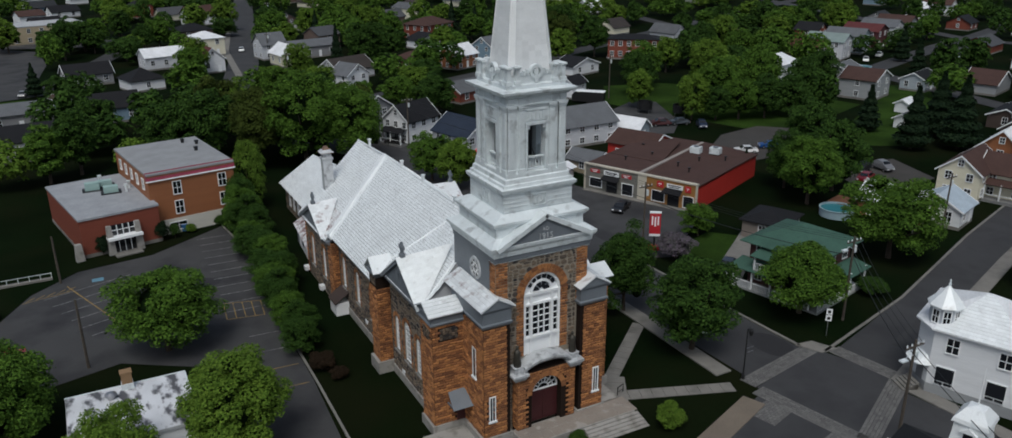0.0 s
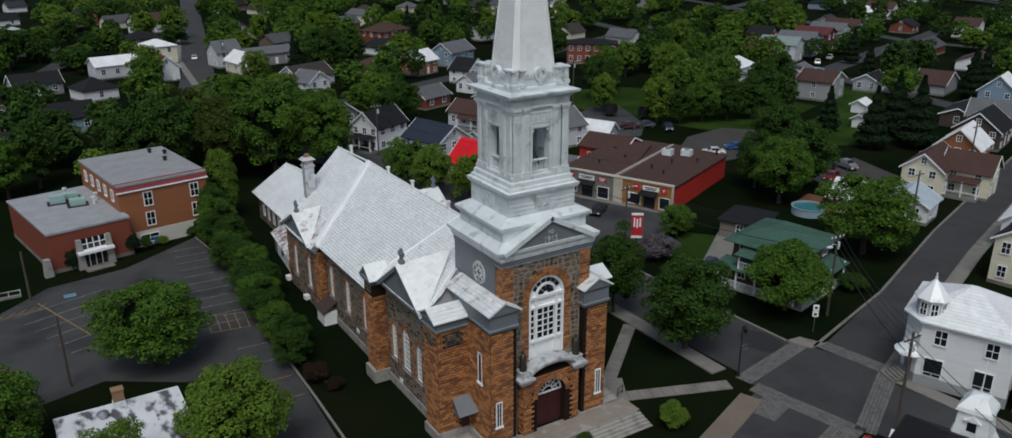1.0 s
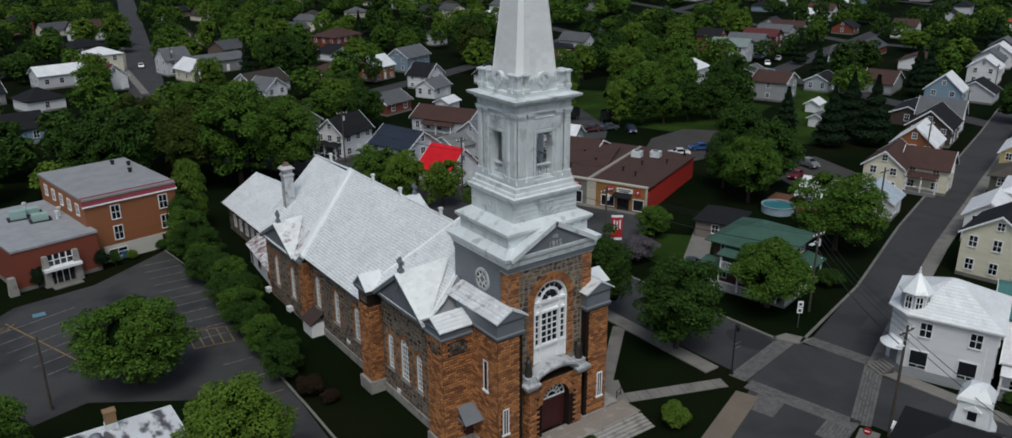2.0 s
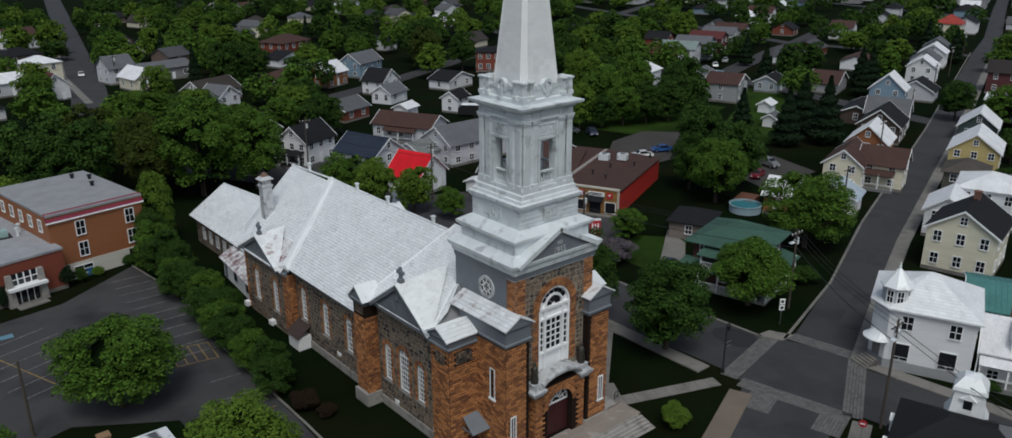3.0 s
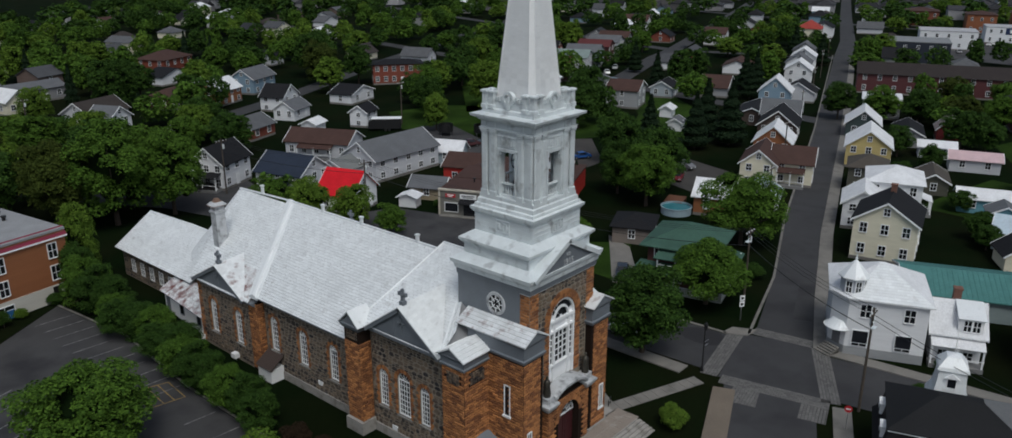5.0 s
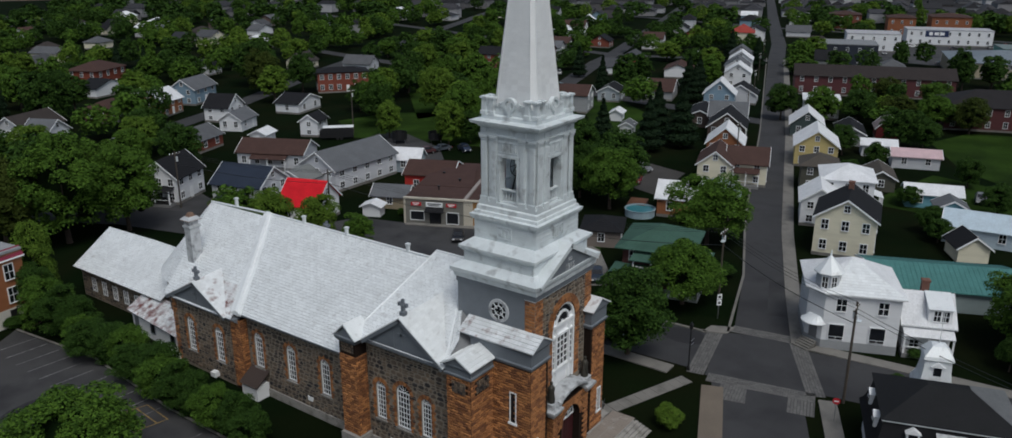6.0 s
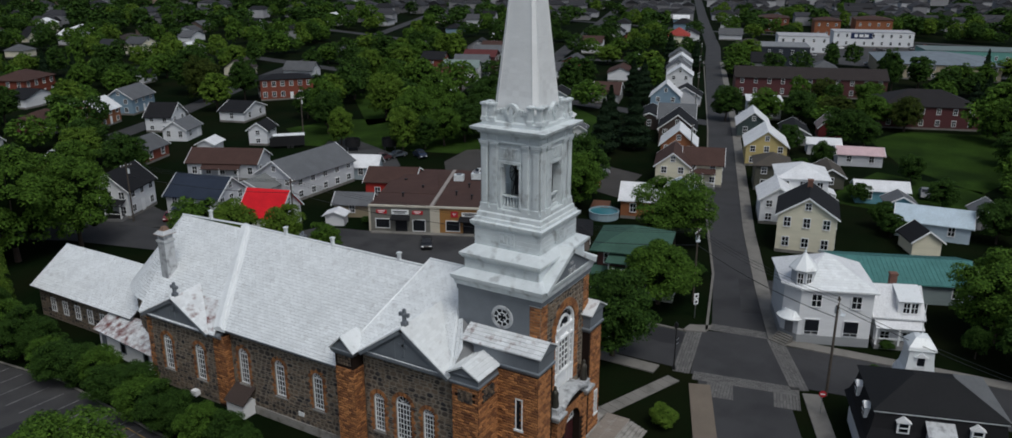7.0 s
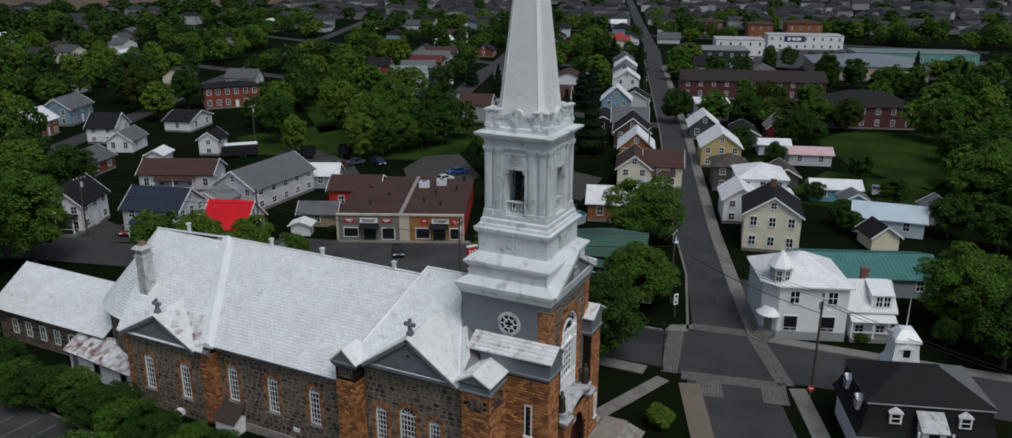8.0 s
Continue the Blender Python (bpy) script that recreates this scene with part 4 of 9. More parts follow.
# corner blocks beside the tower
for s in (-1, 1):
    side = Vector((s, 0, 0))
    b = Build().box(*sorted((s * 9.25, s * 6.1)), -0.85, 1.7, 0, 11.0)
    b.box(*sorted((s * 6.2, s * 3.6)), -4.75, 1.5, 0, 11.9)
    part("corner_block", b, BRICK_BED, church, "orange brick corner block")
    n1 = 170 if s < 0 else 0
    bricks(church, (s * 9.25, -0.85, 0.95), Y, side, 2.55, 10.0, singles=60 if s < 0 else 0, keep=lambda u, v: not (8.6 < v < 9.6 and 0.5 < u < 2.1))
    bricks(church, (s * 9.25, -0.85, 0.95), X * -s, -Y, 3.05, 10.0, [(2.1, 2.95, 0, 2.2, 0.1)], keep=lambda u, v: not (8.5 < v < 9.7 and 0.6 < u < 2.5))
    bricks(church, (s * 6.2, -4.75, 0.95), Y, side, 3.9, 10.7, [(1.5, 2.1, 5.3, 8.2, 0.2)])
    bricks(church, (s * 6.2, -4.75, 0.95), X * -s, -Y, 2.3, 10.7, [(0.55, 1.05, 1.6, 4.0, 0.1)], singles=n1)
    # carved panels
    b = Build()
    for k in range(6):
        for r in range(4):
            u, v, q = 0.72 + 0.29 * k, 9.52 + 0.28 * r, 0.05 * ((k + r) % 2)
            b.box(*sorted((s * (9.25 - u), s * (9.25 - u - 0.25))), -0.93 - q, -0.85, v, v + 0.24)
            if k < 5:
                b.box(*sorted((s * 9.25, s * (9.33 + q))), -0.33 + 0.29 * k, -0.08 + 0.29 * k, v, v + 0.24)
    part("carving", b, STONE, church, "carved brown stone panel", "stuff")
    # narrow windows
    for nm, bx in (("window", (*sorted((s * 6.16, s * 6.22)), -3.25, -2.75, 6.4, 9.2)), ("window", (*sorted((s * (6.2 - 0.58), s * (6.2 - 1.02))), -4.8, -4.74, 2.6, 4.95))):
        wp = part(nm, Build().box(*bx), GLASS, church)
        x0, x1, y0, y1, z0, z1 = bx
        f = Build()
        if x1 - x0 < 0.1:
            xo = s * 6.27
            for a, c, d, e in ((y0 - 0.1, y0, z0, z1), (y1, y1 + 0.1, z0, z1), (y0 - 0.1, y1 + 0.1, z1, z1 + 0.12)):
                f.box(*sorted((s * 6.17, xo)), a, c, d, e)
            f.box(*sorted((s * 6.17, s * 6.36)), y0 - 0.2, y1 + 0.2, z0 - 0.18, z0)
        else:
            for a, c, d, e in ((x0 - 0.1, x0, z0, z1), (x1, x1 + 0.1, z0, z1), (x0 - 0.1, x1 + 0.1, z1, z1 + 0.12), ((x0 + x1) / 2 - 0.03, (x0 + x1) / 2 + 0.03, z0, z1)):
                f.box(a, c, -4.86, -4.75, d, e)
            f.box(x0 - 0.2, x1 + 0.2, -4.92, -4.75, z0 - 0.18, z0)
        part("window_frame", f, WHITE, wp)
    # cornices and pediment caps
    c = Build()
    c.tiers(s * 7.7, 0.42, [(1.6, 1.32, 10.95), (1.74, 1.46, 11.12), (1.74, 1.46, 11.24), (1.62, 1.34, 11.3), (1.62, 1.34, 11.72), (1.78, 1.5, 11.95), (1.8, 1.52, 12.06)])
    c.loft([[(s * (9.42 - k), -1.05, 12.05), (s * (9.42 - k), 1.89, 12.05), (s * (9.42 - k), 0.42, 12.8)] for k in (0, 3.0)])
    part("block_cornice", c, GREY_TRIM, church, "dark grey painted block cornice")
    for q in (-1, 1):
        pts = [(s * 9.65, 0.42 + q * 1.66, 12.06), (s * 5.6, 0.42 + q * 1.66, 12.06), (s * 5.6, 0.42, 12.98), (s * 9.65, 0.42, 12.98)]
        cp = part("block_cap", slab(Build(), pts, 0.12), SILVER, church)
        if s < 0:
            shingles("shingles", pts, SILVER, cp, 0.4, 0.6)
    c = Build()
    c.tiers(s * 4.9, -1.7, [(1.34, 3.1, 11.75), (1.48, 3.24, 11.95), (1.5, 3.26, 12.12), (1.38, 3.14, 12.2), (1.38, 3.14, 13.2), (1.54, 3.3, 13.45), (1.56, 3.32, 13.6)])
    c.loft([[(s * 4.9 - 1.5, -5.02 + k, 13.55), (s * 4.9 + 1.5, -5.02 + k, 13.55), (s * 4.9, -5.02 + k, 14.38)] for k in (0, 0.5)])
    part("block_cornice", c, GREY_TRIM, church, "dark grey painted block cornice")
    for q in (-1, 1):
        pts = [(s * 4.9 + q * 1.68, -5.15, 13.6), (s * 4.9 + q * 1.68, 2.6, 13.6), (s * 4.9, 2.6, 14.55), (s * 4.9, -5.15, 14.55)]
        pl = part("block_roof", slab(Build(), pts, 0.12), SILVER_WORN if q < 0 else SILVER, church, "silver tin roof with flaking paint")
        if s < 0 and q < 0:
            shingles("shingles", [pts[1], pts[0], pts[3], pts[2]], SILVER_WORN, pl, 0.4, 0.6)
# side entrance with a small metal hood
part("side_door", Build().box(-7.1, -6.25, -0.93, -0.84, 0.9, 3.0), DOOR_RED, church, "dark red side door")
h = part("door_hood", slab(Build(), [(-8.2, -2.7, 3.25), (-5.9, -2.7, 3.25), (-6.2, -0.85, 4.2), (-7.9, -0.85, 4.2)], 0.08), GREY_TRIM, church, "small tin hood over the side door")
part("hood_bracket", Build().box(-8.0, -7.9, -2.4, -0.86, 3.0, 3.15).box(-6.2, -6.1, -2.4, -0.86, 3.0, 3.15), GREY_TRIM, h)

# tower shaft
FY = -4.05
b = Build()
OP = [(4.6 - 1.85, 4.6 + 1.85, 7.7, 13.7, 1.85)]
pierced_wall(b, (-4.6, FY, 0), X, -Y, 9.2, 17.3, 0.8, OP)
b.box(-4.6, -3.9, FY + 0.8, 3.95, 0, 17.3).box(3.9, 4.6, FY + 0.8, 3.95, 0, 17.3).box(-3.9, 3.9, 3.3, 3.95, 0, 17.3)
part("tower_wall", b, STONE_BED, church, "fieldstone tower front")
OPZ = [(4.6 - 1.15 - 1.85, 4.6 - 1.15 + 1.85, 0.2, 6.0, 1.85)]
stones(church, (-3.45, FY, 7.7), X, -Y, 6.9, 9.5, OPZ, 0.75, singles=60)
stones(church, (-3.45, FY, 0.9), X, -Y, 0.6, 6.8)
stones(church, (2.85, FY, 0.9), X, -Y, 0.6, 6.8)
for s in (-1, 1):
    bricks(church, (s * 4.6, FY, 12), X * -s, -Y, 1.15, 5.3)
    bricks(church, (s * 4.6, FY, 12), Y, Vector((s, 0, 0)), 1.0, 5.3)
    # metal clad flanks above the roofs
    part("tower_flank", Build().box(*sorted((s * 4.62, s * 4.7)), FY + 1.0, 3.97, 12.6, 17.4), GREY_TRIM, church, "grey metal-clad tower flank")
    # round window
    ro = Build()
    for k in range(24):
        a0, a1 = 2 * math.pi * k / 24, 2 * math.pi * (k + 1) / 24
        ro.loft([[(s * 4.66, -0.45 + r * math.cos(a), 15.6 + r * math.sin(a)) for r, a in ((0.78, a0), (1.08, a0), (1.08, a1), (0.78, a1))], [(s * 4.82, -0.45 + r * math.cos(a), 15.6 + r * math.sin(a)) for r, a in ((0.78, a0), (1.02, a0), (1.02, a1), (0.78, a1))]])
    rg = part("round_window", Build().loft([[(s * x, -0.45 + 0.8 * math.cos(2 * math.pi * k / 24), 15.6 + 0.8 * math.sin(2 * math.pi * k / 24)) for k in range(24)] for x in (4.68, 4.72)]), GLASS, church)
    part("round_frame", ro, HOOD_GREY, rg, "grey round window frame")
    t = Build()
    for k in range(12):
        a0, a1 = 2 * math.pi * k / 12, 2 * math.pi * (k + 1) / 12
        t.loft([[(s * x, -0.45 + r * math.cos(a), 15.6 + r * math.sin(a)) for r, a in ((0.4, a0), (0.46, a0), (0.46, a1), (0.4, a1))] for x in (4.7, 4.77)])
    for k in range(8):
        a = math.pi * k / 4
        d, e = (math.cos(a), math.sin(a)), (-math.sin(a) * 0.03, math.cos(a) * 0.03)
        t.loft([[(s * x, -0.45 + d[0] * r + e[0] * q, 15.6 + d[1] * r + e[1] * q) for r, q in ((0.2 if k % 2 else 0.4, -1), (0.8, -1), (0.8, 1), (0.2 if k % 2 else 0.4, 1))] for x in (4.7, 4.77)])
    part("tracery", t, WHITE, rg, "pale tracery bars")
# brick ring round the great window
a = Build()
for k in range(23):
    a0, a1 = math.pi * (k + 0.05) / 23, math.pi * (k + 0.95) / 23
    for R0, R1, pr in ((1.87, 2.22, 0.1), (2.24, 2.62, 0.06)):
        q = [(R * math.cos(t), 13.7 + R * math.sin(t)) for R, t in ((R0, a0), (R1, a0), (R1, a1), (R0, a1))]
        a.loft([[(u, FY, v) for u, v in q], [(u, FY - pr, v) for u, v in q]])
part("window_arch", a, BRICK, church, "brick ring of the great window", "stuff")
for s in (-1, 1):
    bricks(church, (s * 2.62, FY, 7.8), X * -s, -Y, 0.75, 5.9)
# great window: white boarded panels, sashes and a fan light
gw = part("great_window", Build().box(-1.85, 1.85, FY + 0.25, FY + 0.35, 7.7, 13.75).loft([[(1.85 * math.cos(math.pi * k / 16), y, 13.7 + 1.85 * math.sin(math.pi * k / 16)) for k in range(17)] for y in (FY + 0.35, FY + 0.25)]), WHITE, church, "tall white arched tower window")
for x0, x1, z0, z1, nc, nr in ((-0.85, 0.85, 9.6, 12.5, 3, 5), (-1.66, -1.24, 9.6, 12.5, 1, 5), (1.24, 1.66, 9.6, 12.5, 1, 5)):
    wp = part("sash", Build().box(x0, x1, FY + 0.2, FY + 0.24, z0, z1), GLASS, gw)
f = Build()
for x0, x1, z0, z1, nc, nr in ((-0.85, 0.85, 9.6, 12.5, 3, 5), (-1.66, -1.24, 9.6, 12.5, 1, 5), (1.24, 1.66, 9.6, 12.5, 1, 5)):
    for k in range(1, nc):
        x = x0 + (x1 - x0) * k / nc
        f.box(x - 0.055, x + 0.055, FY + 0.12, FY + 0.22, z0, z1)
    for k in range(1, nr):
        z = z0 + (z1 - z0) * k / nr
        f.box(x0, x1, FY + 0.12, FY + 0.22, z - 0.035, z + 0.035)
for x in (-1.75, -1.06, 1.06, 1.75):
    f.box(x - 0.12, x + 0.12, FY + 0.02, FY + 0.25, 7.8, 13.6)
f.box(-1.85, 1.85, FY, FY + 0.25, 12.55, 12.75).box(-1.85, 1.85, FY, FY + 0.25, 13.5, 13.75).box(-1.85, 1.85, FY, FY + 0.25, 9.3, 9.5)
for k in range(16):
    a0, a1 = math.pi * k / 16, math.pi * (k + 1) / 16
    f.loft([[(R * math.cos(t), y, 13.7 + R * math.sin(t)) for R, t in ((1.66, a0), (1.86, a0), (1.86, a1), (1.66, a1))] for y in (FY + 0.02, FY + 0.25)])
    f.loft([[(R * math.cos(t), y, 13.75 + R * math.sin(t)) for R, t in ((0.92, a0), (1.1, a0), (1.1, a1), (0.92, a1))] for y in (FY + 0.06, FY + 0.25)])
part("sash_frame", f, WHITE, gw)
for k in range(8):
    a0, a1 = math.pi * (k + 0.12) / 8, math.pi * (k + 0.88) / 8
    if k not in (0, 7):
        part("pane", Build().loft([[(R * math.cos(t), y, 13.7 + R * math.sin(t)) for R, t in ((1.2, a0), (1.58, a0), (1.58, a1), (1.2, a1))] for y in (FY + 0.15, FY + 0.26)]), GLASS, gw)
    if k % 2 == 0:
        c0, c1 = math.pi * (k / 2 + 0.1) / 4, math.pi * (k / 2 + 0.9) / 4
        part("pane", Build().loft([[(R * math.cos(t), y, 13.78 + R * math.sin(t)) for R, t in ((0.25, c0), (0.85, c0), (0.85, c1), (0.25, c1))] for y in (FY + 0.15, FY + 0.26)]), GLASS, gw)
# portal
b = Build()
pierced_wall(b, (-3.0, FY - 0.95, 0.6), X, -Y, 6.0, 6.0, 0.95, [(1.45, 4.55, 0.05, 3.6, 1.5)])
portal = part("portal", b, BRICK_BED, church, "projecting brick portal with a curved cornice")
bricks(portal, (-3.0, FY - 0.95, 0.9), X, -Y, 6.0, 5.6, [(1.45, 4.55, -0.2, 3.3, 1.5)], 0.5)
bricks(portal, (-3.0, FY, 0.9), -Y, -X, 0.95, 5.6)
a = Build()
for k in range(17):
    a0, a1 = math.pi * (k + 0.05) / 17, math.pi * (k + 0.95) / 17
    q = [(R * math.cos(t), 4.2 + R * math.sin(t)) for R, t in ((1.56, a0), (2.05, a0), (2.05, a1), (1.56, a1))]
    a.loft([[(u, FY - 0.95, v) for u, v in q], [(u, FY - 1.02, v) for u, v in q]])
part("portal_arch", a, BRICK, portal, "orange brick arch", "stuff")
dr = part("main_door", Build().box(-1.5, 1.5, FY - 0.3, FY - 0.2, 0.95, 4.15), DOOR_RED, portal, "dark red double door")
part("door_panel", Build().box(-0.03, 0.03, FY - 0.34, FY - 0.3, 0.95, 4.15).box(-1.2, -0.3, FY - 0.33, FY - 0.3, 1.3, 2.4).box(0.3, 1.2, FY - 0.33, FY - 0.3, 1.3, 2.4).box(-1.2, -0.3, FY - 0.33, FY - 0.3, 2.7, 3.9).box(0.3, 1.2, FY - 0.33, FY - 0.3, 2.7, 3.9), DOOR_RED, dr)
fan = part("door_fanlight", Build().loft([[(1.5 * math.cos(math.pi * k / 14), y, 4.2 + 1.45 * math.sin(math.pi * k / 14)) for k in range(15)] for y in (FY - 0.2, FY - 0.28)]), GLASS, portal)
f = Build()
for k in range(14):
    a0, a1 = math.pi * k / 14, math.pi * (k + 1) / 14
    for R0, R1 in ((1.36, 1.5), (0.5, 0.6), (0.95, 1.02)):
        f.loft([[(R * math.cos(t), y, 4.2 + R * 0.97 * math.sin(t)) for R, t in ((R0, a0), (R1, a0), (R1, a1), (R0, a1))] for y in (FY - 0.25, FY - 0.36)])
for k in range(1, 7):
    t = math.pi * k / 7
    d, e = (math.cos(t), math.sin(t)), (-math.sin(t) * 0.04, math.cos(t) * 0.04)
    f.loft([[(d[0] * R + e[0] * q, y, 4.2 + d[1] * R + e[1] * q) for R, q in ((0.5, -1), (1.4, -1), (1.4, 1), (0.5, 1))] for y in (FY - 0.25, FY - 0.36)])
f.box(-1.5, 1.5, FY - 0.36, FY - 0.25, 4.1, 4.25)
part("fanlight_frame", f, WHITE, fan, "white fanlight bars")
# curved hood cornice and pedestals
k = Build()
prof = [(0.0, 0.0), (0.25, 0.05), (0.45, 0.3), (0.45, 0.5), (0.0, 0.62)]
rings = []
for i in range(15):
    x = -2.35 + 4.7 * i / 14
    z = 6.35 + 1.05 * math.sqrt(max(0, 1 - (x / 2.5) ** 2))
    rings.append([(x, FY - 0.95 - o, z + v) for o, v in prof] + [(x, FY + 0.02, z + 0.62), (x, FY + 0.02, z)])
k.loft(rings)
part("hood_cornice", k, HOOD_GREY, portal, "curved grey hood cornice")
for s in (-1, 1):
    k = Build().tiers(s * 2.85, FY - 0.62, [(0.5, 0.6, 6.1), (0.62, 0.72, 6.35), (0.8, 0.85, 6.55), (0.8, 0.85, 6.75), (0.5, 0.5, 6.85), (0.42, 0.42, 7.25), (0.5, 0.5, 7.35)])
    part("pedestal", k, HOOD_GREY, portal, "grey statue pedestal")
    st = Build().lathe(s * 2.85, FY - 0.62, [(0.34, 7.36), (0.36, 7.7), (0.28, 8.3), (0.32, 8.7), (0.2, 8.95), (0.1, 9.0), (0.15, 9.15), (0.13, 9.3), (0.03, 9.38)], 10)
    tagged(part("statue", st, BRONZE, smooth=True), label="dark bronze statue on a portal pedestal", category="statue", group="portal statues")

# base cornice of the tower, with front pediment
c = Build()
c.tiers(0, -0.05, [(4.68, 4.08, 17.2), (4.72, 4.12, 17.75), (4.85, 4.25, 17.8), (4.95, 4.3, 18.2), (5.2, 4.45, 18.45), (5.25, 4.5, 18.75), (4.35, 3.65, 19.25)])
part("base_cornice", c, SILVER_TRIM, church, "silver painted main cornice of the tower")
part("cornice_frieze", Build().tiers(0, -0.05, [(4.74, 4.14, 17.3), (4.76, 4.16, 17.72)]), GREY_TRIM, church)
c = Build()
c.tiers(0, -0.05, [(4.3, 3.6, 19.0), (4.3, 3.6, 20.1), (4.4, 3.7, 20.15), (4.65, 3.95, 20.45), (4.65, 3.95, 20.65), (3.6, 3.2, 21.15)])
part("lower_stage", c, SILVER_TRIM, church, "stepped silver tower stage")
p = Build().loft([[(-4.2, y, 18.6), (4.2, y, 18.6), (0, y, 20.75)] for y in (-4.5, -3.4)])
fp = part("front_pediment", p, GREY_TRIM, church, "grey front pediment with raised lettering")
r = Build()
for s in (-1, 1):
    d = Vector((-s * 4.6, 0, 2.35)).normalized()
    n = Vector((s * d.z, 0, abs(d.x)))
    p0, p1 = Vector((s * 4.75, -4.72, 18.7)), Vector((0, -4.72, 21.15))
    r.loft([[p0 - n * 0.4, p0, p1, p1 - n * 0.4], [q + Vector((0, 1.6, 0)) for q in (p0 - n * 0.4, p0, p1, p1 - n * 0.4)]])
part("raking_cornice", r, SILVER_TRIM, fp, "silver raking cornice")


def lettering(text, size, m, material, parent, name="lettering"):
    cu = bpy.data.curves.new(name, "FONT")
    cu.body, cu.size, cu.extrude, cu.align_x = text, size, 0.03, "CENTER"
    tmp = bpy.data.objects.new(name, cu)
    scene.collection.objects.link(tmp)
    bpy.context.view_layer.update()
    me = bpy.data.meshes.new_from_object(tmp.evaluated_get(bpy.context.evaluated_depsgraph_get()))
    bpy.data.objects.remove(tmp)
    me.materials.clear()
    return part(name, me, material, parent, m=m)


lettering("1915", 0.75, pose(0, -4.53, 18.85, 90, 0, 0), HOOD_GREY, fp)
lettering("AD", 0.45, pose(0, -4.53, 19.6, 90, 0, 0), HOOD_GREY, fp)
# relief stage
c = Build().tiers(0, -0.05, [(3.35, 3.15, 20.9), (3.35, 3.15, 22.75), (3.42, 3.22, 22.8), (3.6, 3.45, 23.05), (3.62, 3.5, 23.3), (3.35, 3.25, 23.36), (3.3, 3.2, 23.6), (3.15, 3.1, 23.65), (3.1, 3.05, 24.0), (2.95, 2.95, 24.1), (2.95, 2.95, 24.4)])
rs = part("relief_stage", c, SILVER_TRIM, church, "silver boarded tower stage with carved panels")
for s, ax in ((-1, "x"), (1, "x"), (-1, "y")):
    b = Build()
    def put(u0, u1, z0, z1, d=0.08):
        if ax == "x":
            b.box(*sorted((s * 3.33, s * (3.35 + d))), u0 - 0.05, u1 - 0.05, z0, z1)
        else:
            b.box(u0, u1, *sorted((s * 3.18 - 0.05, s * (3.2 + d) - 0.05)), z0, z1)
    for a in ((-0.75, -0.67, 21.55, 22.55), (0.67, 0.75, 21.55, 22.55), (-0.75, 0.75, 21.5, 21.58), (-0.75, 0.75, 22.5, 22.58), (-0.1, 0.1, 21.62, 22.42), (-0.45, -0.3, 21.7, 22.3), (0.3, 0.45, 21.7, 22.3), (-0.4, 0.0, 22.2, 22.36), (0.05, 0.4, 21.7, 21.86), (-0.6, -0.5, 21.8, 22.1), (0.5, 0.6, 21.9, 22.3)):
        put(*a)
    for k in range(4):
        put(-3.2 if ax == "x" else -3.3, 3.2 if ax == "x" else 3.3, 21.3 + 0.38 * k, 21.33 + 0.38 * k, 0.015)
    part("carved_panel", b, SILVER_TRIM, rs)

# belfry: four corner piers with paired pilasters, openings with balusters
bz0, bz1 = 24.4, 30.1
H = 2.75
bel = part("belfry_floor", Build().box(-2.9, 2.9, -2.95, 2.85, 24.1, 24.45), SILVER_TRIM, church, "silver belfry stage")
for sx in (-1, 1):
    for sy in (-1, 1):
        b = Build()
        x0, x1 = sorted((sx * 0.85, sx * H))
        y0, y1 = sorted((sy * 0.85, sy * H))
        xi, yi = sorted((sx * 2.05, sx * H)), sorted((sy * 2.05, sy * H))
        b.box(x0, x1, yi[0] - 0.05, yi[1] - 0.05, bz0, bz1)
        b.box(xi[0], xi[1], y0 - 0.05, y1 - 0.05, bz0, bz1)
        part("belfry_pier", b, SILVER_TRIM, bel)
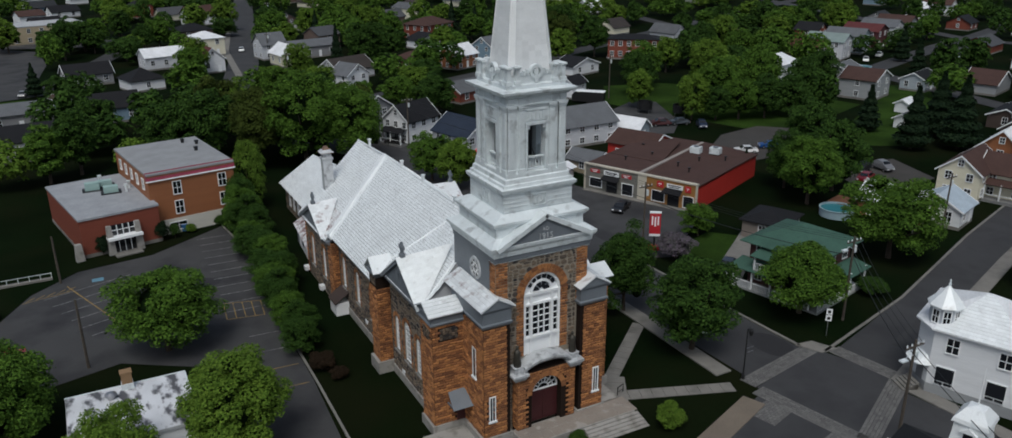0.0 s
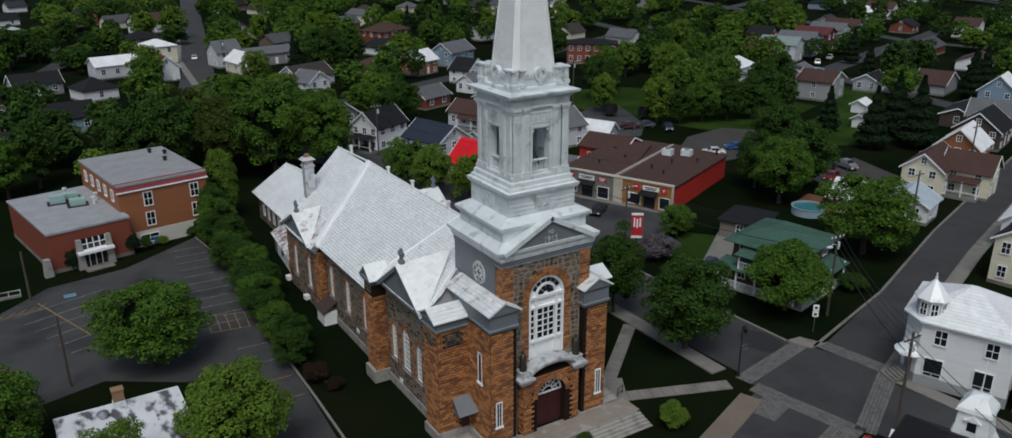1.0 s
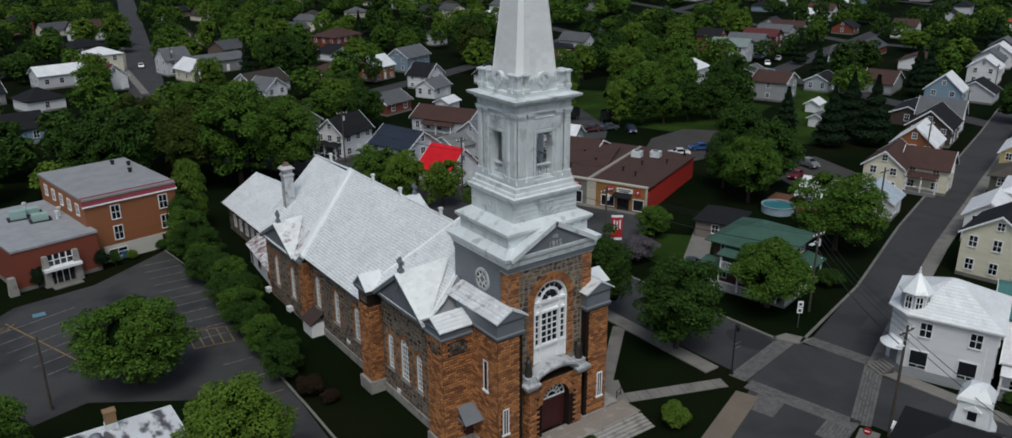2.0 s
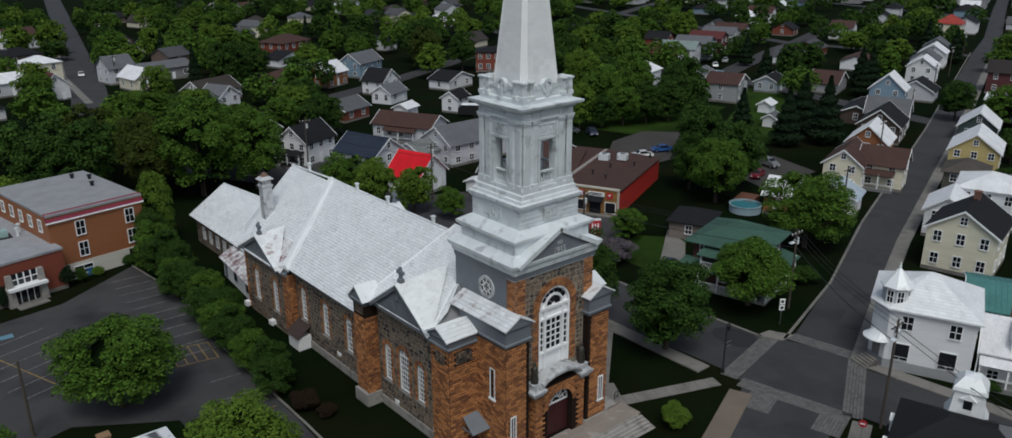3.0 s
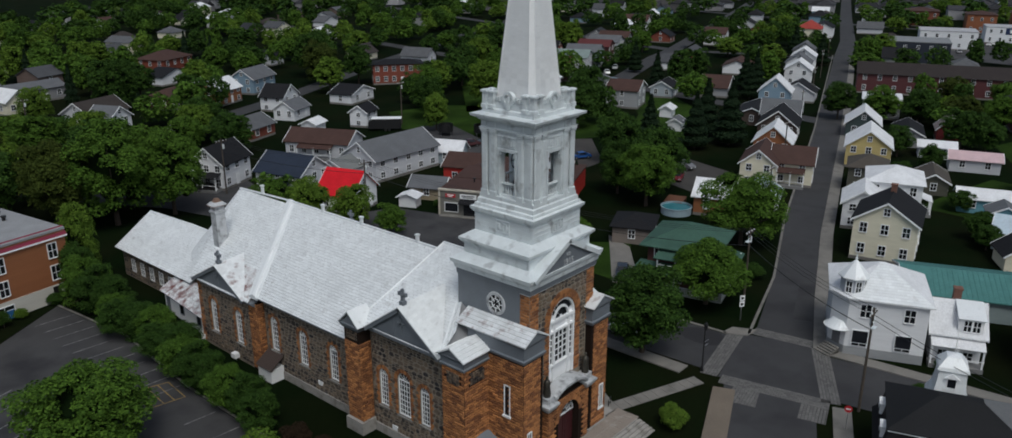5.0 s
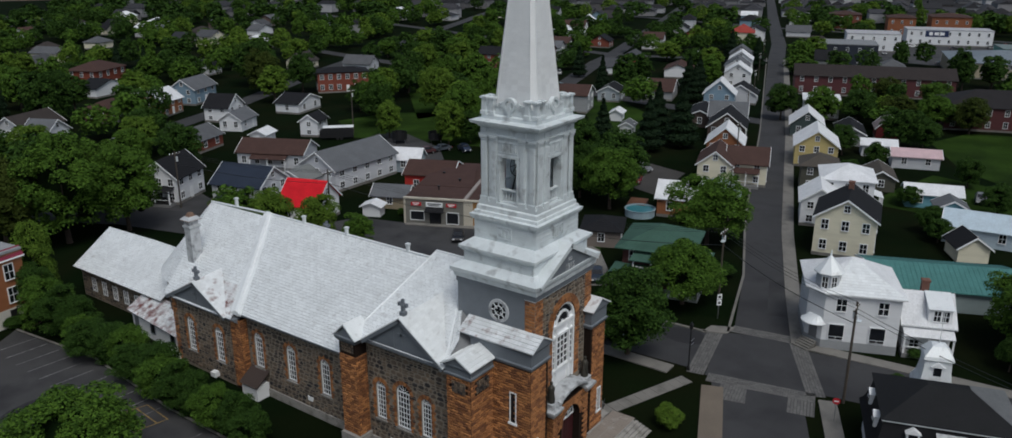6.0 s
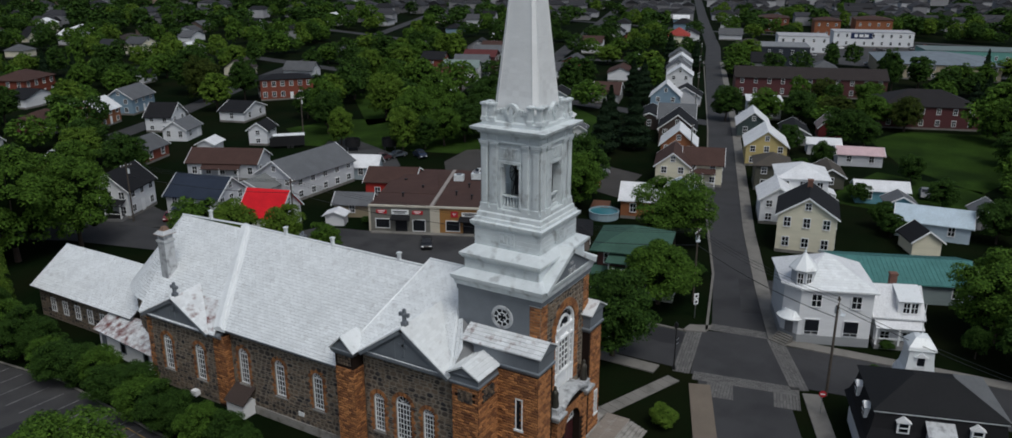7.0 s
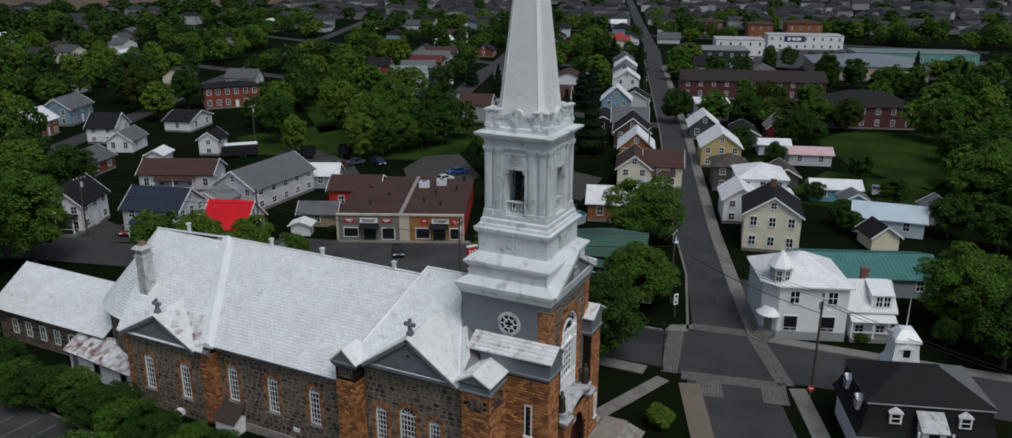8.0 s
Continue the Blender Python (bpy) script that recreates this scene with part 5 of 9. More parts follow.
for ax, s in (("x", -1), ("x", 1), ("y", -1), ("y", 1)):
    def place(bb, u0, u1, d0, d1, z0, z1):
        if ax == "x":
            bb.box(*sorted((s * d0, s * d1)), u0 - 0.05, u1 - 0.05, z0, z1)
        else:
            bb.box(u0, u1, *sorted((s * d0 - 0.05, s * d1 - 0.05)), z0, z1)
    b = Build()
    for u in (-2.42, -1.45, 1.45, 2.42):
        w = 0.3 if abs(u) > 2 else 0.27
        place(b, u - w, u + w, H - 0.05, H + 0.12, bz0 + 0.35, bz1 - 0.35)
        place(b, u - w + 0.09, u + w - 0.09, H, H + 0.16, bz0 + 0.6, bz1 - 0.6)
        place(b, u - w - 0.07, u + w + 0.07, H - 0.05, H + 0.2, bz0, bz0 + 0.38)
        place(b, u - w - 0.05, u + w + 0.05, H - 0.05, H + 0.18, bz1 - 0.35, bz1 - 0.22)
        place(b, u - w - 0.1, u + w + 0.1, H - 0.05, H + 0.24, bz1 - 0.18, bz1)
    part("pilaster", b, SILVER_TRIM, bel, "paired silver pilasters")
    b = Build()
    place(b, -0.9, 0.9, 2.05, H + 0.02, 28.35, bz1)
    place(b, -0.9, -0.62, 2.15, H, 28.05, 28.4)
    place(b, 0.62, 0.9, 2.15, H, 28.05, 28.4)
    place(b, -1.08, -0.85, H, H + 0.1, 24.6, 28.5)
    place(b, 0.85, 1.08, H, H + 0.1, 24.6, 28.5)
    place(b, -1.08, 1.08, H, H + 0.12, 28.4, 28.62)
    for u0, u1, z0, z1 in ((-0.75, -0.55, 28.95, 29.5), (-0.5, -0.25, 28.9, 29.3), (-0.12, 0.12, 28.85, 29.6), (0.25, 0.5, 28.9, 29.3), (0.55, 0.75, 28.95, 29.5), (-0.95, 0.95, 28.78, 28.84), (-0.95, 0.95, 29.62, 29.68)):
        place(b, u0, u1, H, H + 0.09, z0, z1)
    part("opening_head", b, SILVER_TRIM, bel)
    b = Build()
    place(b, -0.86, 0.86, 2.32, 2.58, 24.5, 24.66)
    place(b, -0.86, 0.86, 2.32, 2.58, 25.52, 25.64)
    for k in range(6):
        u = -0.7 + 0.28 * k
        cx, cy = (s * 2.45, u - 0.05) if ax == "x" else (u, s * 2.45 - 0.05)
        b.lathe(cx, cy, [(0.035, 24.66), (0.07, 24.92), (0.03, 25.2), (0.055, 25.4), (0.035, 25.52)], 6)
    part("balustrade", b, SILVER_TRIM, bel, "turned balusters in a belfry opening")
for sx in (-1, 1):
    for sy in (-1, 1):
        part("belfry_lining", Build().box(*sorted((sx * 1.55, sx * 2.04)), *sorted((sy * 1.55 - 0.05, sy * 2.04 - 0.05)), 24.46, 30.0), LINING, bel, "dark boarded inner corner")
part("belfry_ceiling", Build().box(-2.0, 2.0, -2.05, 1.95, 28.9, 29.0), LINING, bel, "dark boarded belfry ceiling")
bell = Build().lathe(0.1, 0.0, [(0.75, 25.6), (0.7, 25.75), (0.5, 26.2), (0.42, 26.7), (0.25, 26.9), (0.08, 26.95)], 16)
tagged(part("bell", bell, BRONZE, smooth=True), label="dark bronze bell in the open belfry", category="bell")
for y in (-0.95, 0.95):
    part("bell_frame", Build().tube([(-1.0, y, 24.45), (0.1, y, 27.2), (1.2, y, 24.45)], [0.07, 0.07, 0.07], 6), BLACK, church, "dark iron bell frame")
part("yoke", Build().tube([(0.1, -1.0, 27.1), (0.1, 1.0, 27.1)], [0.1, 0.1], 8), BLACK, church)
wh = Build()
for k in range(16):
    a0, a1 = 2 * math.pi * k / 16, 2 * math.pi * (k + 1) / 16
    wh.tube([(0.1 + 0.95 * math.cos(a0), 1.1, 27.1 + 0.95 * math.sin(a0)), (0.1 + 0.95 * math.cos(a1), 1.1, 27.1 + 0.95 * math.sin(a1))], [0.04, 0.04], 5)
for k in range(4):
    a0 = math.pi * k / 4
    wh.tube([(0.1 - 0.95 * math.cos(a0), 1.1, 27.1 - 0.95 * math.sin(a0)), (0.1 + 0.95 * math.cos(a0), 1.1, 27.1 + 0.95 * math.sin(a0))], [0.03, 0.03], 5)
part("bell_wheel", wh, BLACK, church)
# entablature and top cornice
c = Build().tiers(0, -0.05, [(2.75, 2.75, 30.05), (2.95, 2.95, 30.1), (2.95, 2.95, 30.2), (2.82, 2.82, 30.25), (2.82, 2.82, 30.75), (2.95, 2.95, 30.8), (3.05, 3.05, 30.95), (3.45, 3.45, 31.15), (3.5, 3.5, 31.35), (2.9, 2.9, 31.45)])
ent = part("top_cornice", c, SILVER_TRIM, church, "broad silver top cornice of the belfry")
for s in (-1, 1):
    for u in (-2.45, -1.5, 1.5, 2.45):
        part("frieze_block", Build().box(u - 0.28, u + 0.28, *sorted((s * 2.8 - 0.05, s * 2.9 - 0.05)), 30.28, 30.74), SILVER_TRIM, ent)
        part("frieze_block", Build().box(*sorted((s * 2.8, s * 2.9)), u - 0.33, u + 0.23, 30.28, 30.74), SILVER_TRIM, ent)
# parapet with posts and round crests
b = Build().tiers(0, -0.05, [(2.75, 2.75, 31.4), (2.75, 2.75, 31.75), (2.68, 2.68, 31.8), (2.6, 2.6, 31.85)])
par = part("parapet", b, SILVER_TRIM, church, "silver parapet around the spire foot")
for ax, s in (("x", -1), ("x", 1), ("y", -1), ("y", 1)):
    b = Build()
    place2 = lambda u0, u1, d0, d1, z0, z1: b.box(*sorted((s * d0, s * d1)), u0 - 0.05, u1 - 0.05, z0, z1) if ax == "x" else b.box(u0, u1, *sorted((s * d0 - 0.05, s * d1 - 0.05)), z0, z1)
    place2(-2.6, 2.6, 2.35, 2.55, 31.8, 32.55)
    for q in (-1, 1):
        for k in range(4):
            u = q * (0.75 + 0.28 * k)
            place2(u - 0.1, u + 0.1, 2.35, 2.62, 32.5, 32.95 - 0.1 * k)
    n = 14
    for k in range(n):
        a0, a1 = 2 * math.pi * k / n, 2 * math.pi * (k + 1) / n
        for R0, R1, d in ((0.38, 0.6, 2.72), (0.0, 0.2, 2.7)):
            q = [(R * math.cos(t), 32.75 + R * math.sin(t)) for R, t in ((R0, a0), (R1, a0), (R1, a1), (R0, a1))]
            if ax == "x":
                b.loft([[(s * 2.35, u - 0.05, v) for u, v in q], [(s * d, u - 0.05, v) for u, v in q]])
            else:
                b.loft([[(u, s * 2.35 - 0.05, v) for u, v in q], [(u, s * d - 0.05, v) for u, v in q]])
    place2(-0.16, 0.16, 2.5, 2.74, 31.9, 32.6)
    part("crest", b, SILVER_TRIM, par, "carved round crest panel")
for x in (-2.55, -1.75, 1.75, 2.55):
    for y in (-2.55, -1.75, 1.75, 2.55):
        if abs(x) > 2 or abs(y) > 2:
            b = Build().tiers(x, y - 0.05, [(0.27, 0.27, 31.8), (0.27, 0.27, 32.1), (0.2, 0.2, 32.15), (0.19, 0.19, 33.05), (0.3, 0.3, 33.12), (0.3, 0.3, 33.25), (0.15, 0.15, 33.32)])
            part("parapet_post", b, SILVER_TRIM, par)
# spire: square with narrow chamfered corners
def spire_ring(h, ch, z):
    return [(-h + ch, -h - 0.05, z), (h - ch, -h - 0.05, z), (h, -h + ch - 0.05, z), (h, h - ch - 0.05, z), (h - ch, h - 0.05, z), (-h + ch, h - 0.05, z), (-h, h - ch - 0.05, z), (-h, -h + ch - 0.05, z)]


APEX = 53.2
sp = Build().loft([spire_ring(2.2, 0.45, 31.6), spire_ring(2.02, 0.42, 33.2), spire_ring(0.06, 0.02, APEX)])
spire = part("spire", sp, SPIRE_TIN, church, "pale tin-clad steeple spire")
tiles = Build()
z = 32.0
rows = 0
while z < 50:
    z1 = z + 0.46
    hh = lambda q: 2.02 * (APEX - q) / (APEX - 33.2)
    for (d, e) in (((0, -1), (1, 0)), ((-1, 0), (0, 1)), ((1, 0), (0, 1)), ((0, 1), (1, 0))):
        h0, h1 = hh(z), hh(z1)
        c0, c1 = h0 * 0.78, h1 * 0.78
        n = max(1, round(2 * c0 / 0.62))
        for k in range(n):
            f0, f1 = k / n, (k + 1) / n
            off = 0.012 if (k + rows) % 2 else 0.02
            q = [(-c0 + 2 * c0 * f0 + 0.008, h0 + off, z), (-c0 + 2 * c0 * f1 - 0.008, h0 + off, z), (-c1 + 2 * c1 * f1 - 0.008, h1 + 0.004, z1), (-c1 + 2 * c1 * f0 + 0.008, h1 + 0.004, z1)]
            tiles.face([(u * e[0] + w * d[0], u * e[1] + w * d[1] - 0.05, v) for u, w, v in q])
    z, rows = z1, rows + 1
part("spire_sheet", tiles, SPIRE_TIN, spire, "pale tin sheets", "stuff")
for sx in (-1, 1):
    for sy in (-1, 1):
        for a, c in ((0.79, 1.0), (1.0, 0.79)):
            part("spire_roll", Build().tube([(sx * 2.1 * a, sy * 2.1 * c - 0.05, 32.6), (sx * 0.06 * a, sy * 0.06 * c - 0.05, APEX)], [0.05, 0.02], 5), SPIRE_TIN, spire)
cr = thing("spire_cross", "iron cross on the tip of the spire", "cross")
part("cross_bar", Build().box(-0.06, 0.06, -0.11, 0.01, 53.1, 55.6).box(-0.7, 0.7, -0.11, 0.01, 54.7, 54.85), BLACK, cr)

# landing and steps
b = Build().box(-3.4, 8.3, -7.3, FY - 0.6, -0.2, 0.86)
b.box(6.3, 8.3, -5, -1.2, -0.2, 0.86)
land = tagged(part("landing", b, PLINTH), label="weathered concrete church landing", category="landing", kind="structure")
for k in range(5):
    b = Build().box(2.6, 8.6 + 0.06 * k, -7.3 - 0.34 * (k + 1), -7.3 - 0.34 * k + 0.02, -0.2, 0.86 - 0.17 * (k + 1) + 0.02)
    part("step", b, PLINTH, land)
b = Build()
for k in range(12):
    b.box(-3.3 + 1.0 * (k % 12), -3.3 + 1.0 * (k % 12) + 0.96, -7.2, -6.0, 0.8, 0.872).box(-3.3 + 1.0 * (k % 12), -3.3 + 1.0 * (k % 12) + 0.96, -5.95, -4.75, 0.8, 0.87)
part("landing_slab", b, LANDING, land, "pale landing slabs", "stuff")
b = Build().box(-10.6, -6.4, -4.3, -1.0, -0.2, 0.3)
tagged(part("side_landing", b, PLINTH), label="low concrete landing at the side door", category="landing", kind="structure")

# ---- houses ----
_win = {}


def window_meshes(w, h):
    key = (round(w, 1), round(h, 1))
    if key not in _win:
        f = Build()
        t = 0.1
        f.box(-w / 2 - t, -w / 2, -0.08, 0.02, -t, h + t).box(w / 2, w / 2 + t, -0.08, 0.02, -t, h + t)
        f.box(-w / 2, w / 2, -0.08, 0.02, h, h + t).box(-w / 2 - 0.05, w / 2 + 0.05, -0.14, 0.02, -t, 0)
        f.box(-0.03, 0.03, -0.06, 0.02, 0, h).box(-w / 2, w / 2, -0.06, 0.02, h / 2 - 0.03, h / 2 + 0.03)
        fm = f.mesh("window_frame")
        fm.materials.append(WHITE)
        pm = Build().box(-w / 2, w / 2, -0.03, 0.01, 0, h).mesh("window")
        pm.materials.append(GLASS)
        _win[key] = (pm, fm)
    return _win[key]


def add_window(parent, w, h, m):
    pm, fm = window_meshes(w, h)
    p = part("window", pm, None, parent, m=m)
    part("window_frame", fm, None, p)
    return p


FOOT = [(-53, 205, 13), (-53, 230, 14), (-52, 256, 13)]


def house(x, y, ang, w, d, h, rh, wall, roof, label, kind="gx", wins=(3, 2), storeys=2, name="house", chimney=0, porch=None, over=0.45, group="", door=True, rib=0.0):
    """A house: w along its own x, d along y, eaves at h, roof rise rh; ridge along x (gx) or y (gy), hip or flat."""
    ob = thing(name, label, "building" if name != "shed" else "shed", group, pose(x, y, 0, 0, 0, ang))
    FOOT.append((x, y, max(w, d) * 0.62))
    wm, rm = wall_mat(wall), roof_mat(roof)
    b = Build().box(-w / 2, w / 2, -d / 2, d / 2, -0.3, h)
    if kind == "gx":
        for s in (-1, 1):
            b.loft([[(s * w / 2, -d / 2, h), (s * w / 2, d / 2, h), (s * w / 2, 0, h + rh)], [(s * (w / 2 - 0.25), -d / 2, h), (s * (w / 2 - 0.25), d / 2, h), (s * (w / 2 - 0.25), 0, h + rh)]])
    elif kind == "gy":
        for s in (-1, 1):
            b.loft([[(-w / 2, s * d / 2, h), (w / 2, s * d / 2, h), (0, s * d / 2, h + rh)], [(-w / 2, s * (d / 2 - 0.25), h), (w / 2, s * (d / 2 - 0.25), h), (0, s * (d / 2 - 0.25), h + rh)]])
    part("wall", b, wm, ob)
    if h > 3:
        part("foundation", Build().box(-w / 2 - 0.04, w / 2 + 0.04, -d / 2 - 0.04, d / 2 + 0.04, -0.3, 0.5), CONCRETE, ob)
    r = Build()
    o = over
    if kind in ("gx", "gy"):
        S, L = ((d, w) if kind == "gx" else (w, d))
        S, L = S / 2 + o, L / 2 + o
        e = rh * o / (S - o)
        chev = [(-S, h - e - 0.16), (0, h + rh - 0.05), (S, h - e - 0.16), (S, h - e), (0, h + rh + 0.12), (-S, h - e)]
        swap = (lambda u, v, z: (u, v, z)) if kind == "gx" else (lambda u, v, z: (v, u, z))
        r.loft([[swap(q, v, z) for v, z in chev] for q in (-L, L)])
        if rib:
            rb, k = Build(), -L
            while k < L:
                for s in (-1, 1):
                    slab(rb, [swap(k, s * S, h - e + 0.05), swap(k + 0.06, s * S, h - e + 0.05), swap(k + 0.06, 0, h + rh + 0.17), swap(k, 0, h + rh + 0.17)], 0.05)
                k += rib
            part("roof_rib", rb, rm, ob, kind="stuff")
    elif kind == "hip":
        W, D = w / 2 + o, d / 2 + o
        t = max(0.0, W - D) if w >= d else 0.0
        u = max(0.0, D - W) if d > w else 0.0
        base = [(-W, -D, h - 0.1), (W, -D, h - 0.1), (W, D, h - 0.1), (-W, D, h - 0.1)]
        top = [(-t - 0.15, -u - 0.15, h + rh), (t + 0.15, -u - 0.15, h + rh), (t + 0.15, u + 0.15, h + rh), (-t - 0.15, u + 0.15, h + rh)]
        r.loft([base, [(p[0], p[1], p[2] + 0.14) for p in base], top])
    else:
        r.box(-w / 2 - 0.12, w / 2 + 0.12, -d / 2 - 0.12, d / 2 + 0.12, h, h + 0.3)
    part("roof", r, rm, ob)
    if kind in ("gx", "gy") and h > 2.2 and math.hypot(x, y) < 210:
        for q in (-1, 1):
            tr = [(-S - 0.02, h - e - 0.24), (0, h + rh - 0.12), (S + 0.02, h - e - 0.24), (S + 0.02, h - e + 0.03), (0, h + rh + 0.15), (-S - 0.02, h - e + 0.03)]
            part("fascia", Build().loft([[swap(q * (L + u), v, z) for v, z in tr] for u in (-0.05, 0.03)]), WHITE, ob)
    nx, ny = wins
    hs = h / storeys
    for st in range(storeys):
        z = st * hs + hs * 0.36
        wh = min(1.45, hs * 0.48)
        for k in range(nx):
            u = -w / 2 + w * (k + 0.5) / nx
            if door and st == 0 and k == nx // 2:
                dm = Build().box(u - 0.5, u + 0.5, -d / 2 - 0.07, -d / 2 + 0.02, 0.3, 2.4)
                part("door", dm, WHITE, ob)
                continue
            add_window(ob, 1.1, wh, pose(u, -d / 2 - 0.01, z))
        for k in range(ny):
            u = -d / 2 + d * (k + 0.5) / ny
            add_window(ob, 0.95, wh, pose(-w / 2 - 0.01, u, z, 0, 0, -90))
    if kind == "gx" and rh > 2 and ny:
        add_window(ob, 0.8, 1.0, pose(-w / 2 - 0.01, 0, h + rh * 0.3, 0, 0, -90))
    if kind == "gy" and rh > 2 and nx:
        add_window(ob, 0.8, 1.0, pose(0, -d / 2 - 0.01, h + rh * 0.3))
    if chimney:
        part("chimney", Build().tiers(w * 0.2, 0, [(0.4, 0.4, h), (0.4, 0.4, h + rh + 0.9), (0.48, 0.48, h + rh + 0.95), (0.48, 0.48, h + rh + 1.15), (0.3, 0.3, h + rh + 1.2)]), mat_chimney, ob, "brick chimney")
    if porch:
        side, pw, pd, ph = porch
        pr = Build()
        if side == "f":
            P = [(-pw / 2, -d / 2 - pd, ph), (pw / 2, -d / 2 - pd, ph), (pw / 2, -d / 2, ph + 0.7), (-pw / 2, -d / 2, ph + 0.7)]
            posts = [(-pw / 2 + 0.15, -d / 2 - pd + 0.2), (0, -d / 2 - pd + 0.2), (pw / 2 - 0.15, -d / 2 - pd + 0.2)]
            fl = (-pw / 2, pw / 2, -d / 2 - pd, -d / 2)
            rail = (-pw / 2, pw / 2, -d / 2 - pd + 0.12, -d / 2 - pd + 0.2)
        else:
            P = [(-w / 2 - pd, -pw / 2, ph), (-w / 2 - pd, pw / 2, ph), (-w / 2, pw / 2, ph + 0.7), (-w / 2, -pw / 2, ph + 0.7)]
            posts = [(-w / 2 - pd + 0.2, -pw / 2 + 0.15), (-w / 2 - pd + 0.2, 0), (-w / 2 - pd + 0.2, pw / 2 - 0.15)]
            fl = (-w / 2 - pd, -w / 2, -pw / 2, pw / 2)
            rail = (-w / 2 - pd + 0.12, -w / 2 - pd + 0.2, -pw / 2, pw / 2)
        pc = part("porch_roof", slab(pr, P, 0.14), rm, ob)
        for px, py in posts:
            part("porch_post", Build().box(px - 0.09, px + 0.09, py - 0.09, py + 0.09, 0.4, ph + 0.1), WHITE, ob)
        part("porch_floor", Build().box(*fl, 0.0, 0.5), wall_mat((0.2, 0.2, 0.2)), ob)
        rb = Build().box(*rail, 1.3, 1.38)
        part("porch_rail", rb, WHITE, ob)
    return ob


mat_chimney = mat("chimney_brick", (0.16, 0.08, 0.06), 0.9, grain=0.2, fine=14, fine_amt=0.2)
WH, CREAM, GREY, LGREY = (0.72, 0.73, 0.75), (0.68, 0.64, 0.5), (0.24, 0.24, 0.25), (0.54, 0.55, 0.58)
BLUE, NAVY, MAROON, BROWN = (0.2, 0.29, 0.37), (0.035, 0.045, 0.075), (0.09, 0.028, 0.03), (0.07, 0.05, 0.042)
OLIVE, YELLOW, ORANGE, REDBR = (0.09, 0.088, 0.068), (0.5, 0.4, 0.17), (0.27, 0.105, 0.045), (0.19, 0.05, 0.03)
R_TIN, R_BLACK, R_BROWN, R_GREY = (0.7, 0.71, 0.73), (0.0125, 0.0125, 0.0145), (0.065, 0.036, 0.03), (0.12, 0.125, 0.135)
R_RED, R_TEAL, R_GREEN, R_NAVY = (0.6, 0.012, 0.022), (0.075, 0.2, 0.19), (0.05, 0.105, 0.08), (0.025, 0.034, 0.055)
A = 17.5
# along the east street, south side
ch = thing("house", "white clapboard corner house with silver tin roof", "building", m=pose(41.9, -18.5, 0, 0, 0, 21.3))
FOOT.append((41.9, -18.5, 6.5))
plan = lambda o, z: [(-4.8 - o, -4.95 - o, z), (4.8 + o, -4.95 - o, z), (4.8 + o, 4.95 + o, z), (-3.1 - o * 0.4, 4.95 + o, z), (-4.8 - o, 3.25 + o * 0.4, z)]
part("wall", Build().loft([plan(0, 0), plan(0, 7.1)]), wall_mat(WH), ch)
part("lower_siding", Build().loft([plan(0.03, 0), plan(0.03, 1.1)]), wall_mat((0.3, 0.31, 0.32)), ch, "grey lower siding")
chr_ = part("roof", Build().loft([plan(0.45, 6.95), plan(0.45, 7.12), [(-0.2, -0.3, 9.9), (0.2, -0.3, 9.9), (0.2, 0.3, 9.9), (-0.1, 0.3, 9.9), (-0.2, 0.2, 9.9)]]), roof_mat(R_TIN), ch, "silver tin hip roof")
shingles("shingles", [(-5.25, 3.4, 7.12), (-5.25, -5.4, 7.12), (-0.2, -0.3, 9.9), (-0.2, 0.2, 9.9)], SILVER, chr_, 0.42, 0.62, 0.03)
for y, z, w, hh in ((1.45, 4.9, 1.05, 1.5), (-3.05, 4.9, 1.05, 1.5)):
    add_window(ch, w, hh, pose(-4.81, y, z, 0, 0, -90))
for y in (1.7, -2.75):
    pw = part("shop_window", Build().box(-4.92, -4.8, y - 0.9, y + 0.9, 1.3, 3.3), WHITE, ch)
    part("pane", Build().box(-4.95, -4.9, y - 0.8, y + 0.8, 1.75, 3.2), GLASS, pw)
    for q in (-0.4, 0.4):
        part("pane", Build().box(-4.95, -4.9, y + q - 0.36, y + q + 0.36, 1.38, 1.66), GLASS, pw)
for x in (-2.5, 0.5, 3.2):
    for z in (1.4, 4.9):
        add_window(ch, 1.05, 1.5, pose(x, -4.96, z))
part("shop_door", Build().box(-0.55, 0.55, -0.05, 0.04, 1.0, 3.1), wall_mat((0.2, 0.2, 0.21)), ch, m=pose(-3.95, 4.1, 0, 0, 0, -135))
wg = house(44.5, -26.4, 21.3, 6.0, 5.0, 4.0, 2.5, WH, R_TIN, "white wing with a silver tin roof and dormer", "gy", (1, 2), 2, porch=("s", 5.4, 1.5, 2.7), chimney=1, rib=0.5)
dr2 = part("dormer", Build().box(-2.95, -0.6, -2.35, 0.15, 3.9, 5.75), WHITE, wg, "white shed dormer")
part("dormer_roof", slab(Build(), [(-3.25, -2.5, 5.72), (-3.25, 0.3, 5.72), (0.0, 0.3, 6.72), (0.0, -2.5, 6.72)], 0.1), SILVER, dr2)
for yy in (-1.65, -0.75):
    add_window(dr2, 0.7, 1.25, pose(-2.97, yy, 4.2, 0, 0, -90))
